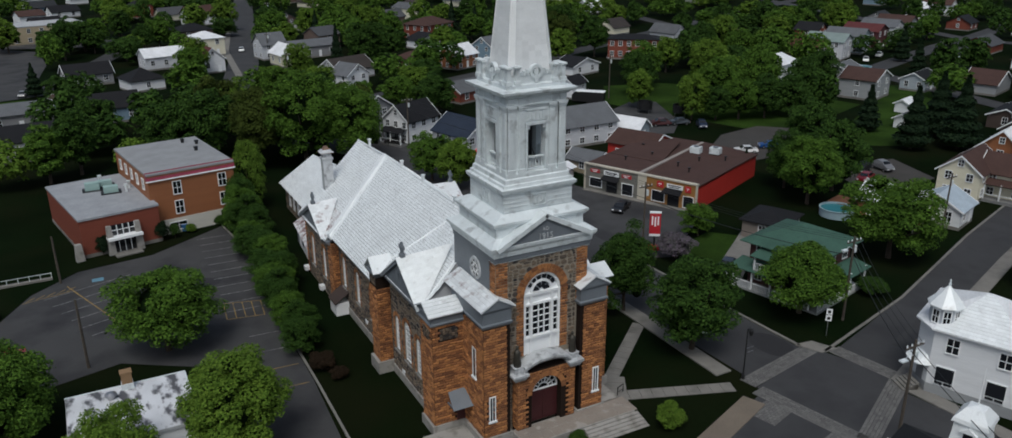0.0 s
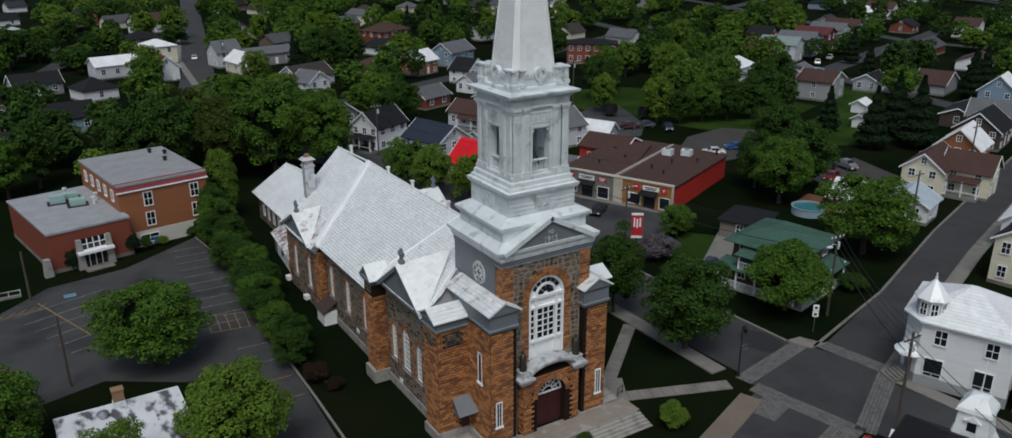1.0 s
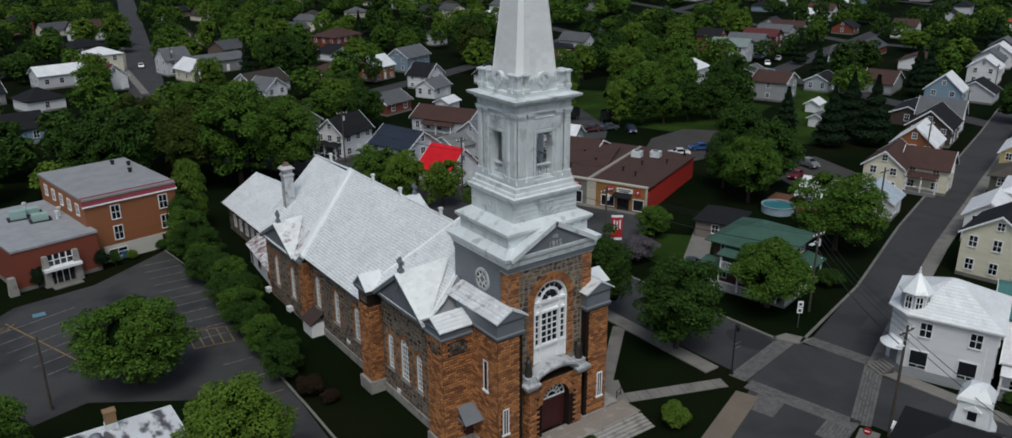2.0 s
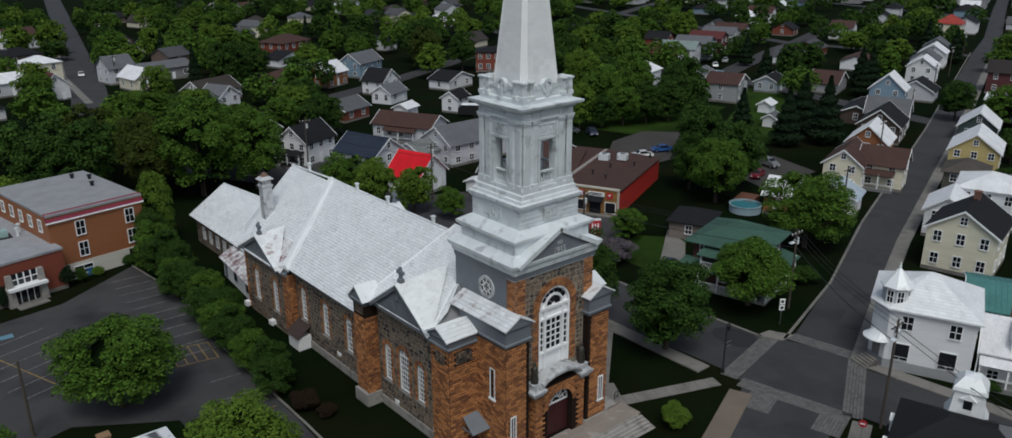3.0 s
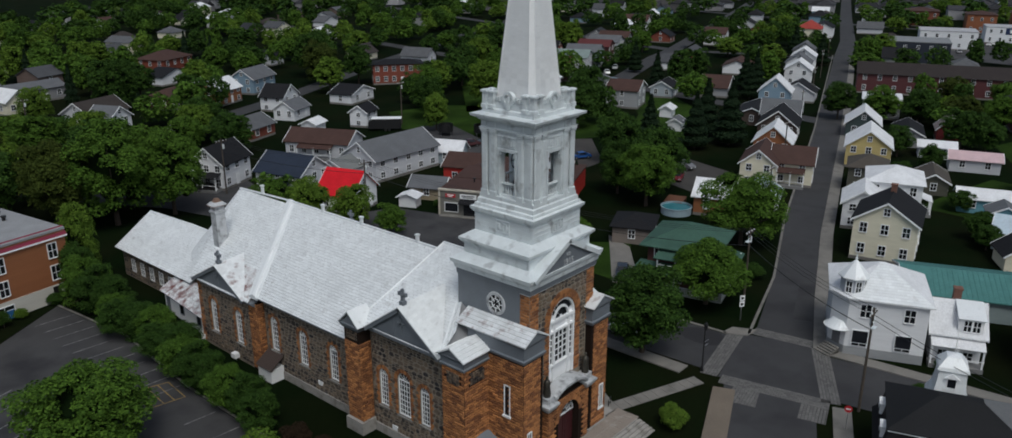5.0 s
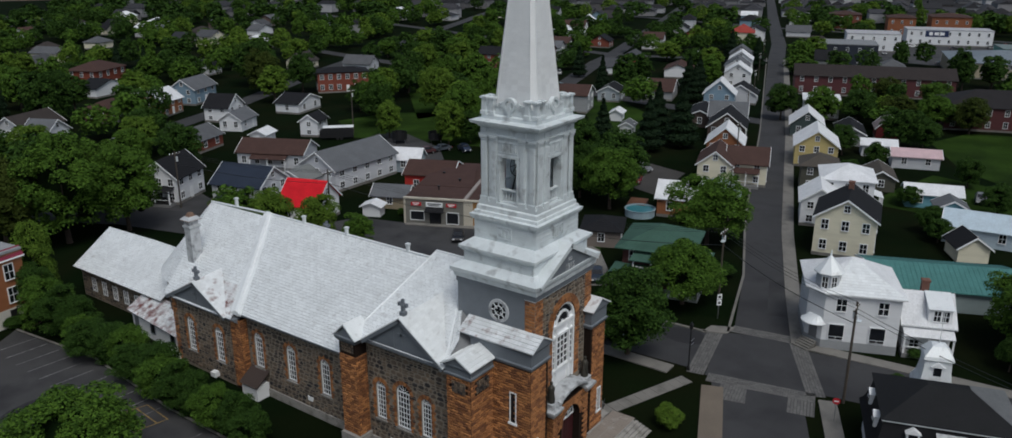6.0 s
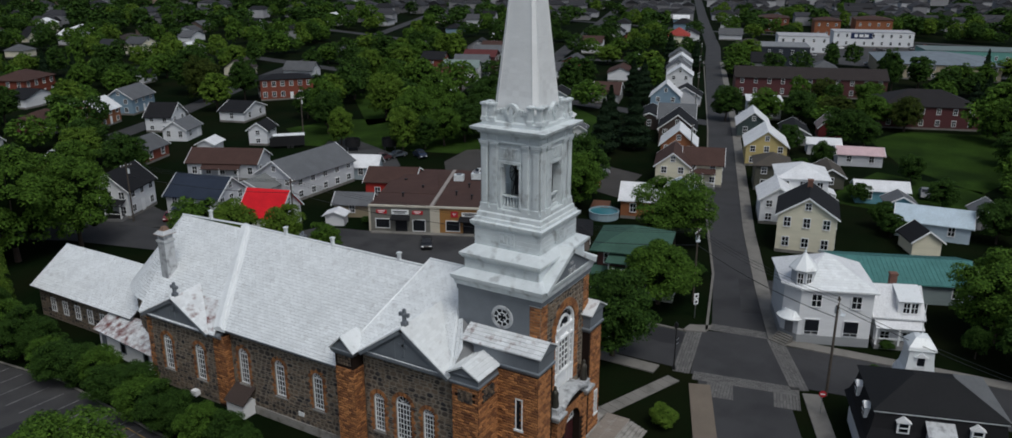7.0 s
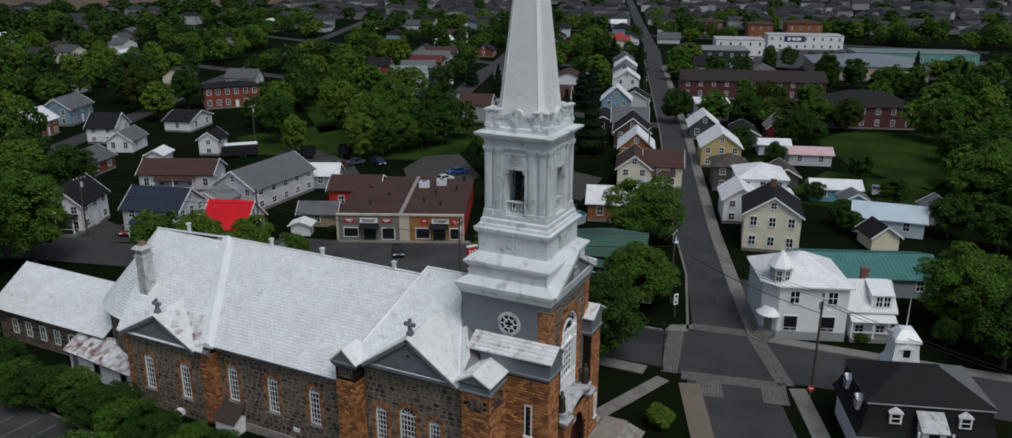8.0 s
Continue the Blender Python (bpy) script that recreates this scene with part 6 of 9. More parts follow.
house(61, -25.3, 22, 11, 18, 3.0, 1.4, (0.3, 0.36, 0.36), R_TEAL, "long low building with a teal metal roof", "gy", (1, 3), 1, name="hall", rib=0.6)
house(73.1, -10.4, 11, 10.0, 8.6, 6.4, 2.7, CREAM, R_BLACK, "cream two-storey house with dark gable roof", "gx", (3, 3), 2, chimney=1, door=False)
house(84.8, -3.0, A, 8.0, 6.0, 4.6, 2.0, WH, R_TIN, "white house with silver gable roof", "gx", (2, 2), 2)
house(94.9, -4.7, A, 9.4, 8.6, 6.2, 1.9, WH, R_TIN, "white two-storey house with silver tent roof", "hip", (2, 3), 2, porch=("f", 4, 2, 2.8))
house(105.5, 3.0, A, 7.6, 6.6, 5.0, 1.8, OLIVE, (0.075, 0.065, 0.055), "olive house with a brown hip roof", "hip", (2, 2), 2)
house(113.5, -6.5, A, 9, 5, 2.7, 1.3, OLIVE, (0.075, 0.065, 0.055), "olive annex with brown roof", "gx", (3, 1), 1)
house(125.5, 9.3, A, 10.5, 8.6, 4.8, 3.0, YELLOW, R_TIN, "yellow house with a silver gable roof", "gx", (3, 3), 2)
house(152.5, 19.2, A, 9.6, 7.6, 3.6, 2.9, (0.045, 0.065, 0.065), R_TIN, "dark green house with white gable roof", "gx", (3, 2), 1)
house(151, 8.5, A, 12, 6, 3.0, 1.5, GREY, R_BLACK, "low dark outbuilding beside a meadow", "gx", (2, 1), 1)
house(178, 23.0, A, 11, 9, 5.2, 0.8, LGREY, R_TIN, "grey flat-topped house with white metal roof", "hip", (3, 3), 2)
house(159.2, 1.8, A, 6.5, 5.4, 3.2, 2.6, (0.14, 0.016, 0.018), (0.2, 0.17, 0.17), "small dark red barn with grey roof", "gx", (1, 1), 1, name="barn")
house(140.5, -0.3, A, 5, 7.0, 2.7, 0.8, LGREY, R_TIN, "grey shed with white metal roof", "gy", (0, 2), 1, name="shed")
house(133.6, -9.2, A, 5.2, 9.2, 2.8, 1.0, LGREY, (0.55, 0.4, 0.42), "grey shed with faded pink metal roof", "gy", (0, 2), 1, name="shed")
house(105.3, -17.3, A, 4.6, 9.0, 2.8, 1.1, (0.16, 0.36, 0.44), R_TIN, "light blue shed with white metal roof", "gy", (0, 2), 1, name="shed")
house(98.4, -21.4, A, 4.5, 4.8, 2.6, 1.2, (0.16, 0.36, 0.44), R_GREY, "small blue shed with grey roof", "gx", (1, 0), 1, name="shed")
house(89.0, -27.5, A - 12, 6.5, 11.0, 3.0, 1.7, (0.44, 0.53, 0.6), (0.46, 0.55, 0.62), "pale blue metal garage with gable roof", "gy", (1, 2), 1, name="garage")
house(99, -35.5, A, 6, 5, 2.6, 1.5, GREY, R_GREY, "grey shed beside a garage", "gx", (1, 0), 1, name="shed")
house(79.6, -26.6, A + 10, 5.2, 4.4, 2.5, 1.5, CREAM, R_BLACK, "small cream garden shed", "gx", (1, 0), 1, name="shed")
# north side of the east street
house(75.5, 17.4, A, 7.6, 8.6, 3.6, 2.0, ORANGE, R_TIN, "brown boarded house with white metal roof", "gy", (2, 2), 1, rib=0.6)
house(81.5, 13.6, A, 6.0, 7.0, 3.2, 1.8, WH, (0.36, 0.42, 0.48), "white extension with pale blue roof", "gx", (2, 2), 1)
house(97.5, 20.5, A, 10.5, 6.5, 5.0, 2.4, CREAM, R_BROWN, "cream house with brown shingle roof", "gx", (3, 2), 2)
house(101, 15.5, A, 6.5, 7.5, 4.8, 2.4, CREAM, R_BROWN, "cream gabled wing with brown roof and balcony", "gy", (2, 2), 2, porch=("s", 5, 1.8, 3.0))
house(116.4, 26.0, A, 8.6, 7.6, 4.6, 3.2, ORANGE, R_TIN, "orange wooden house with white gable roof", "gx", (3, 3), 2)
house(135.5, 33.0, A, 11, 8.6, 4.2, 3.2, BROWN, R_BLACK, "dark brown house with black roof", "gx", (3, 3), 2)
house(146, 37.0, A, 6, 9, 4.2, 3.0, WH, R_GREY, "white narrow house with grey gable roof", "gy", (2, 2), 2)
house(171, 49.2, A, 7.4, 8.4, 5.2, 3.6, BLUE, R_TIN, "light blue two-storey house with white gable trim", "gx", (2, 2), 2)
for k, (x, y, c) in enumerate(((214, 60, WH), (229, 66, WH), (246, 71, WH), (262, 77, GREY))):
    house(x, y, A, 9, 8, 5.2, 2.6, c, R_GREY if k % 2 else R_TIN, "white house along the east street", "gx", (3, 2), 2, group="houses along the east street")
house(331, 102, A, 11, 10, 6, 3.5, CREAM, (0.3, 0.05, 0.04), "far house with a red hip roof", "hip", (3, 2), 2)
# green-roofed corner house
gh = house(44.6, 7.4, 14, 9.2, 8.6, 6.0, 2.2, (0.08, 0.03, 0.028), R_GREEN, "dark red two-storey house with green metal hip roof and verandas", "hip", (3, 3), 2, over=1.0)
gl = wall_mat((0.3, 0.31, 0.3))
for z, zr in ((0.3, 2.9), (3.1, 5.0)):
    wdt = 10.6 if z < 1 else 5.0
    part("porch_floor", Build().box(-6.6, -4.6, -wdt / 2, wdt / 2, z - 0.25, z).box(-6.6 if z < 1 else -4.6, 5.2 if z < 1 else -4.5, -6.4 if z < 1 else -4.4, -4.3, z - 0.25, z), gl, gh)
    part("porch_roof", slab(Build(), [(-7.0, -wdt / 2 - 0.4, zr), (-7.0, wdt / 2 + 0.4, zr), (-4.5, wdt / 2, zr + 0.75), (-4.5, -wdt / 2, zr + 0.75)], 0.14), roof_mat(R_GREEN), gh)
    if z < 1:
        part("porch_roof", slab(Build(), [(-7.0, -6.8, zr), (5.6, -6.8, zr), (5.2, -4.3, zr + 0.75), (-4.6, -4.3, zr + 0.75)], 0.14), roof_mat(R_GREEN), gh)
    for k in range(5 if z < 1 else 3):
        y = -wdt / 2 + 0.1 + k * (wdt - 0.2) / (4 if z < 1 else 2)
        part("porch_post", Build().box(-6.6, -6.42, y - 0.09, y + 0.09, z, zr + 0.1), WHITE, gh)
    rl = Build().box(-6.58, -6.5, -wdt / 2, wdt / 2, z + 0.9, z + 0.98)
    n = int(wdt / 0.22)
    for k in range(n):
        rl.box(-6.56, -6.52, -wdt / 2 + 0.22 * k, -wdt / 2 + 0.22 * k + 0.05, z, z + 0.92)
    if z < 1:
        rl.box(-6.6, 5.2, -6.4, -6.32, 1.2, 1.28)
        for k in range(52):
            rl.box(-6.56 + 0.22 * k, -6.51 + 0.22 * k, -6.38, -6.34, 0.3, 1.22)
    part("porch_rail", rl, WHITE, gh, "white veranda railing")
for x in (-2.5, 1.2, 5.0):
    part("porch_post", Build().box(x - 0.09, x + 0.09, -6.42, -6.24, 0.3, 3.1), WHITE, gh)
house(54.5, 22.0, 24, 7, 6, 2.7, 1.3, (0.2, 0.17, 0.15), R_BLACK, "small garage with dark hip roof and white doors", "hip", (3, 1), 1, name="garage")
# shops: two joined low buildings behind a painted front
SA = -65.6
shop = thing("shop_building", "low shop row with brown roofs and grey and ochre painted fronts", "shop", m=pose(46.9, 44.2, 0, 0, 0, SA))
FOOT.append((55, 48, 17))
part("wall", Build().box(-10.4, 10.4, 0.2, 24, -0.2, 3.6), mat("red_side_wall", (0.42, 0.03, 0.022), 0.6, grain=0.08), shop, "bright red side wall")
part("front_wall", Build().box(-10.4, 0.2, -0.1, 0.2, -0.2, 4.4), wall_mat((0.17, 0.165, 0.145)), shop, "grey green shop front")
part("front_wall", Build().box(0.2, 10.4, -0.1, 0.2, -0.2, 4.4), wall_mat((0.3, 0.15, 0.045)), shop, "ochre shop front")
part("corner_board", Build().box(-10.5, -10.2, -0.2, 0.1, 0, 4.5).box(-0.1, 1.5, -0.18, 0.1, 0, 4.4).box(10.2, 10.5, -0.2, 0.1, 0, 4.5).box(-10.5, 10.5, -0.3, 0.3, 4.35, 4.6), wall_mat((0.5, 0.46, 0.38)), shop, "cream corner boards")
part("roof", slab(slab(Build(), [(-10.6, 0.2, 4.3), (-0.2, 0.2, 4.3), (-0.2, 24.3, 4.5), (-10.6, 24.3, 4.5)], 0.2), [(-10.6, 8, 4.42), (-0.2, 8, 4.42), (-2.5, 20, 5.2), (-8, 20, 5.2)], 0.2), roof_mat(R_BROWN), shop, "brown shingle roof")
part("roof", slab(Build(), [(0.3, 0.2, 4.3), (10.6, 0.2, 4.3), (10.6, 24.3, 4.0), (0.3, 24.3, 4.6)], 0.2), roof_mat(R_BROWN), shop)
part("roof_strip", Build().box(-0.25, 0.35, 0.3, 24, 4.3, 4.62), roof_mat((0.3, 0.27, 0.25)), shop)
for x0, x1, z0, z1 in ((-9.3, -7.0, 0.7, 2.2), (-3.0, -1.0, 0.3, 2.2), (2.6, 4.8, 0.5, 2.2), (8.2, 9.9, 0.4, 2.2)):
    w = part("shop_window", Build().box(x0, x1, -0.16, -0.08, z0, z1), GLASS, shop)
    part("window_frame", Build().box(x0 - 0.1, x0, -0.2, -0.08, z0, z1).box(x1, x1 + 0.1, -0.2, -0.08, z0, z1).box(x0 - 0.1, x1 + 0.1, -0.2, -0.08, z1, z1 + 0.1).box(x0 - 0.1, x1 + 0.1, -0.2, -0.08, z0 - 0.1, z0), WHITE, w)
for x in (-5.0, 6.4):
    part("shop_door", Build().box(x - 1.0, x + 1.0, -0.15, -0.08, 0.1, 2.2), GLASS, shop)
    part("awning", slab(Build(), [(x - 1.7, -1.4, 2.5), (x + 1.7, -1.4, 2.5), (x + 1.5, -0.1, 3.1), (x - 1.5, -0.1, 3.1)], 0.12), roof_mat(R_BLACK), shop, "black awning")
for x0, x1, z0, z1, m in ((-9.2, -7.4, 3.2, 3.8, SIGN_RED), (-6.6, -3.7, 3.1, 3.9, WHITE), (-3.1, -1.3, 3.2, 3.8, SIGN_RED), (3.4, 4.6, 2.9, 3.9, SIGN_RED), (5.2, 8.0, 3.1, 3.8, WHITE), (8.4, 9.4, 2.9, 3.9, SIGN_RED)):
    s = part("shop_sign", Build().box(x0, x1, -0.22, -0.12, z0, z1), m, shop)
    part("sign_bar", Build().box(x0 + 0.3, x1 - 0.3, -0.25, -0.22, (z0 + z1) / 2 + 0.05, (z0 + z1) / 2 + 0.2).box(x0 + 0.5, x1 - 0.6, -0.25, -0.22, (z0 + z1) / 2 - 0.2, (z0 + z1) / 2 - 0.08), BLACK if m is WHITE else WHITE, s)
for k, (x, y) in enumerate(((-6, 6), (-3.5, 11), (3, 8), (6, 6), (4.5, 13), (8, 16), (-7.5, 15))):
    part("roof_vent", Build().lathe(x, y, [(0.12, 4.3), (0.12, 4.9), (0.28, 4.95), (0.28, 5.1)], 8), BLACK, shop)
for x, y in ((2.0, 17), (5.0, 18.5)):
    u = part("rooftop_unit", Build().box(x - 0.9, x + 0.9, y - 0.7, y + 0.7, 4.5, 5.6), SILVER_TRIM, shop, "grey rooftop ventilation unit")
    part("fan", Build().lathe(x, y, [(0.5, 5.6), (0.5, 5.75), (0.45, 5.75)], 12), GREY_TRIM, u)
house(60.8, 62.5, 24.4, 8.5, 9, 4.2, 1.6, (0.42, 0.03, 0.022), R_BROWN, "red building with brown roof behind the shops", "gy", (1, 2), 1, door=False)
# houses north of the shops
house(34.6, 68.3, 18, 8.0, 7.0, 3.8, 3.2, WH, R_RED, "white cottage with a bright red metal roof", "gy", (2, 2), 1)
house(33.8, 83.0, 16, 8.2, 10.0, 5.0, 2.6, LGREY, R_NAVY, "pale grey house with navy roof and front porch", "gy", (3, 3), 2, porch=("s", 6, 2.2, 2.9))
house(56.5, 81.0, 2, 17.5, 9.5, 4.6, 2.8, LGREY, R_GREY, "large pale grey house with grey gable roof", "gx", (5, 3), 2, door=False)
house(45.0, 82.5, 8, 6, 7, 3.4, 1.4, LGREY, (0.17, 0.18, 0.18), "low wing with a grey roof", "gx", (1, 2), 1)
house(55.6, 101.6, 26, 7.8, 14.5, 3.8, 2.0, LGREY, R_BROWN, "long pale house with brown gable roof", "gy", (2, 5), 1, porch=("s", 8, 1.8, 2.7))
house(69.0, 77.0, 24.4, 4.6, 6.8, 3.0, 1.7, (0.32, 0.38, 0.42), R_TIN, "small blue-grey garage with white roof", "gy", (1, 1), 1, name="garage")
house(48.8, 62.0, 24.4, 4.6, 6.4, 2.6, 1.3, (0.3, 0.25, 0.17), R_GREY, "sand-coloured shed with grey roof", "gy", (1, 1), 1, name="shed")
house(42.6, 61.0, 24.4, 2.4, 3.2, 2.0, 0.5, WH, R_TIN, "white garden shelter with metal roof", "gx", (0, 0), 1, name="shed", door=False)
house(28.8, 98.8, 24.4, 9.0, 7.0, 5.2, 2.8, WH, R_BLACK, "white house with black roof and corner porch", "gx", (3, 3), 2, porch=("s", 6, 2, 2.8))
house(23.0, 112, 24.4, 8.5, 8.5, 5.4, 2.6, GREY, R_GREY, "grey house with grey gable roof", "gy", (2, 2), 2)
house(34.0, 155.5, 24.4, 7.5, 6.5, 4.8, 2.4, WH, R_GREY, "white house with grey roof", "gy", (2, 2), 2)
house(81.0, 118.5, 24.4, 6, 4.6, 4.0, 1.5, WH, R_BLACK, "small white house with black roof", "gx", (2, 1), 2)
house(74.8, 140.0, 24.4, 8, 6, 3.0, 1.9, WH, R_GREY, "white bungalow with grey roof", "gx", (2, 2), 1)
house(79.5, 152, 24.4, 8, 7, 4.2, 2.8, WH, R_BLACK, "white house with dark gable roof", "gy", (2, 2), 2)
house(68.0, 122, 24.4, 5, 4, 2.5, 0.9, WH, R_TIN, "white garden shed with metal roof", "gx", (1, 0), 1, name="shed")
house(74.0, 173, 24.4, 9.5, 8, 4.4, 2.6, ORANGE, R_TIN, "orange brick house with white metal roof", "gx", (3, 3), 2)
house(62.0, 178, 24.4, 11, 7, 3.6, 1.8, MAROON, R_BROWN, "low brown house with porch", "hip", (3, 2), 1, porch=("f", 8, 2, 2.6))
house(91.0, 182, 24.4, 12, 8, 4.8, 2.6, BLUE, R_GREY, "blue house with grey gable roof", "gx", (3, 2), 2)
house(90.0, 233, 24.4, 15, 11, 6.0, 2.4, REDBR, R_BROWN, "red brick house with white balconies", "hip", (4, 3), 2)
house(131.5, 161, -38, 16, 9, 6.4, 1.2, REDBR, R_BLACK, "two-storey red brick apartment house", "hip", (6, 2), 2)
house(170.5, 124.5, 24.4, 10, 9, 6.0, 1.8, (0.1, 0.055, 0.05), (0.11, 0.03, 0.032), "maroon two-storey house with pool yard", "gy", (2, 2), 2)
house(161, 102, 24.4, 11, 7, 3.0, 1.6, GREY, R_GREY, "grey bungalow with grey roof", "gx", (3, 2), 1)
for k in range(5):
    house(186 + 15 * k, 130 + 5.4 * k, 24.4 - 4 * (k > 1), 9.5, 12, 6.0, 1.9, [LGREY, (0.3, 0.36, 0.38), MAROON, LGREY, GREY][k], [(0.2, 0.25, 0.24), R_GREY, (0.1, 0.03, 0.03), R_GREY, R_BROWN][k], "two-storey row house with low gable roof", "gy", (2, 3), 2, group="row houses")
house(167, 82, A, 9, 6.5, 3.2, 1.6, (0.36, 0.4, 0.44), R_BLACK, "blue-grey bungalow with black roof", "gx", (3, 2), 1)
house(151, 46, A, 14, 7, 3.0, 1.4, BROWN, R_BLACK, "long brown building with black roof", "gx", (3, 1), 1)
for x, y in ((141, 66), (128, 56)):
    house(x, y, A, 4.5, 3.2, 2.3, 0.8, WH, R_GREY if y < 60 else R_TIN, "small white garden shed on the lawn", "gx", (1, 0), 1, name="shed")
# school beyond the car park
house(-32.0, 70.9, 11, 10.6, 19.2, 5.4, 0, REDBR, (0.3, 0.31, 0.33), "single-storey brick school wing with flat grey roof", "flat", (0, 0), 1, name="school_wing", door=False)
house(-20.9, 74.4, 9, 12.6, 18, 9.3, 0, ORANGE, (0.27, 0.275, 0.285), "three-storey orange brick school block with flat roof", "flat", (0, 0), 1, name="school_block", door=False)
sch = thing("school_entrance", "pale stone school entrance with glazed doors", "entrance", m=pose(-30.1, 61.3, 0, 0, 0, 11))
for x in (-1.9, 1.9):
    part("entrance_pier", Build().tiers(x, -0.6, [(0.5, 0.45, -0.1), (0.3, 0.3, 4.2)]), PLINTH, sch)
part("entrance_glass", Build().box(-1.6, 1.6, -0.5, -0.4, 0.1, 2.2).box(-1.6, 1.6, -0.3, -0.2, 2.6, 4.1), GLASS, sch)
fr = Build()
for k in range(5):
    fr.box(-1.6 + 0.8 * k - 0.04, -1.6 + 0.8 * k + 0.04, -0.56, -0.3, 0.1, 4.1)
fr.box(-1.6, 1.6, -0.4, -0.2, 3.3, 3.38).box(-2.3, 2.3, -1.6, -0.2, 2.25, 2.6)
part("entrance_frame", fr, WHITE, sch)
part("entrance_step", Build().box(-1.8, 1.8, -2.4, -0.5, -0.1, 0.15), CONCRETE, sch)
part("corner_buttress", Build().tiers(-6.0, -0.2, [(0.55, 0.5, -0.1), (0.4, 0.4, 2.4)]), PLINTH, sch)
sb = thing("school_trim", "white base, crimson roof band and windows of the school block", "facade trim", m=pose(-20.9, 74.4, 0, 0, 0, 9))
part("base_band", Build().box(-6.36, 6.36, -9.08, -8.9, -0.1, 2.3), wall_mat((0.55, 0.53, 0.48)), sb, "cream painted base")
part("roof_band", slab(Build(), [(-6.5, -9.25, 8.6), (6.5, -9.25, 8.6), (6.5, -8.6, 9.75), (-6.5, -8.6, 9.75)], 0.12), mat("crimson_band", (0.2, 0.02, 0.045), 0.5), sb, "crimson roof band")
part("roof_trim", Build().box(-6.55, 6.55, -9.3, -9.1, 8.42, 8.62), WHITE, sb)
for x in (-2.3, 4.4):
    for z in (3.0, 6.0):
        add_window(sb, 1.1, 1.9, pose(x, -9.02, z))
add_window(sb, 2.4, 1.1, pose(-2.8, -9.1, 0.6))
part("basement_door", Build().box(3.6, 4.6, -9.14, -9.0, 0, 2.1), BLACK, sb)
for k in range(5):
    add_window(sb, 1.0, 1.5, pose(-6.32, -6.5 + 3.2 * k, 6.9, 0, 0, -90))
for x, y, h in ((-32.8, 74, 1.1), (-30.4, 71.5, 0.9), (-31.0, 75.4, 0.8)):
    u = thing("rooftop_unit", "pale green rooftop ventilation unit on black curb", "ventilation unit", "school roof units")
    part("unit_base", Build().box(x - 1.4, x + 1.4, y - 1.0, y + 1.0, 5.65, 5.82), BLACK, u)
    part("unit_body", Build().box(x - 1.0, x + 1.0, y - 0.6, y + 0.6, 5.82, 5.82 + h), wall_mat((0.28, 0.4, 0.38)), u)
for x, y in ((-27.8, 72.5), (-28.3, 70.8), (-31.5, 77.5)):
    tagged(part("roof_vent", Build().lathe(x, y, [(0.18, 5.6), (0.18, 6.6), (0.3, 6.65), (0.3, 6.9)], 8), SILVER_TRIM), label="metal vent pipe on the school roof", category="vent", group="roof vents")
for x, y in ((-16.5, 79), (-17.2, 75), (-18.4, 81)):
    tagged(part("roof_vent", Build().lathe(x, y, [(0.25, 9.5), (0.25, 10.0), (0.35, 10.05), (0.35, 10.25)], 8), BLACK), label="black vent on the flat school roof", category="vent", group="roof vents")
# south-west foreground house and black mansard house
fh = house(-33.45, 10.3, 0, 10.0, 9.0, 3.6, 0, WH, (0.4, 0.41, 0.43), "house with a pale patchy flat roof and tan chimney", "flat", (2, 2), 1)
PATCHY = mat("peeling_white_roof_coating", (0.62, 0.63, 0.66), 0.6, grain=0.12, scale=1.5, stain=(0.09, 0.09, 0.1), stain_scale=1.1, stain_at=0.56, stain_soft=0.05, stretch=(1, 0.45, 1))
part("roof_coating", Build().box(-5.08, 5.08, -4.58, 4.58, 3.895, 3.92), PATCHY, fh, "white coating worn through to dark felt")
part("roof_edge", Build().box(-5.16, 5.16, 4.5, 4.64, 3.6, 3.97).box(5.04, 5.18, -4.64, 4.5, 3.6, 3.97), SILVER_TRIM, fh)
part("chimney", Build().tiers(0.1, 4.0, [(0.55, 0.42, 3.6), (0.5, 0.4, 4.5)]), SILVER_TRIM, fh, "metal flashing of the chimney")
part("chimney", Build().tiers(0.1, 4.0, [(0.46, 0.36, 4.5), (0.46, 0.36, 5.5), (0.52, 0.42, 5.52), (0.52, 0.42, 5.66)]), mat("tan_chimney_brick", (0.24, 0.15, 0.08), 0.9, grain=0.2, fine=14, fine_amt=0.2), fh, "tan brick chimney")
part("roof_vent", Build().lathe(-1.4, 2.6, [(0.3, 3.9), (0.3, 4.2), (0.5, 4.25), (0.5, 4.45), (0.2, 4.6)], 12), CHROME, fh)
DA = 17.8
dk = thing("mansard_house", "black mansard house with white dormers and a belvedere", "building", m=pose(18.5, -32.4, 0, 0, 0, DA))
part("wall", Build().box(-4.45, 4.45, -5.75, 5.75, -0.2, 3.3), wall_mat(WH), dk)
part("mansard", Build().tiers(0, 0, [(5.0, 6.3, 3.1), (4.65, 5.95, 3.6), (4.3, 5.6, 4.6), (4.05, 5.35, 6.0), (4.15, 5.45, 6.1), (4.15, 5.45, 6.25)]), roof_mat(R_BLACK), dk, "black mansard slope")
part("eave_trim", Build().tiers(0, 0, [(4.22, 5.52, 6.12), (4.22, 5.52, 6.3)]), WHITE, dk)
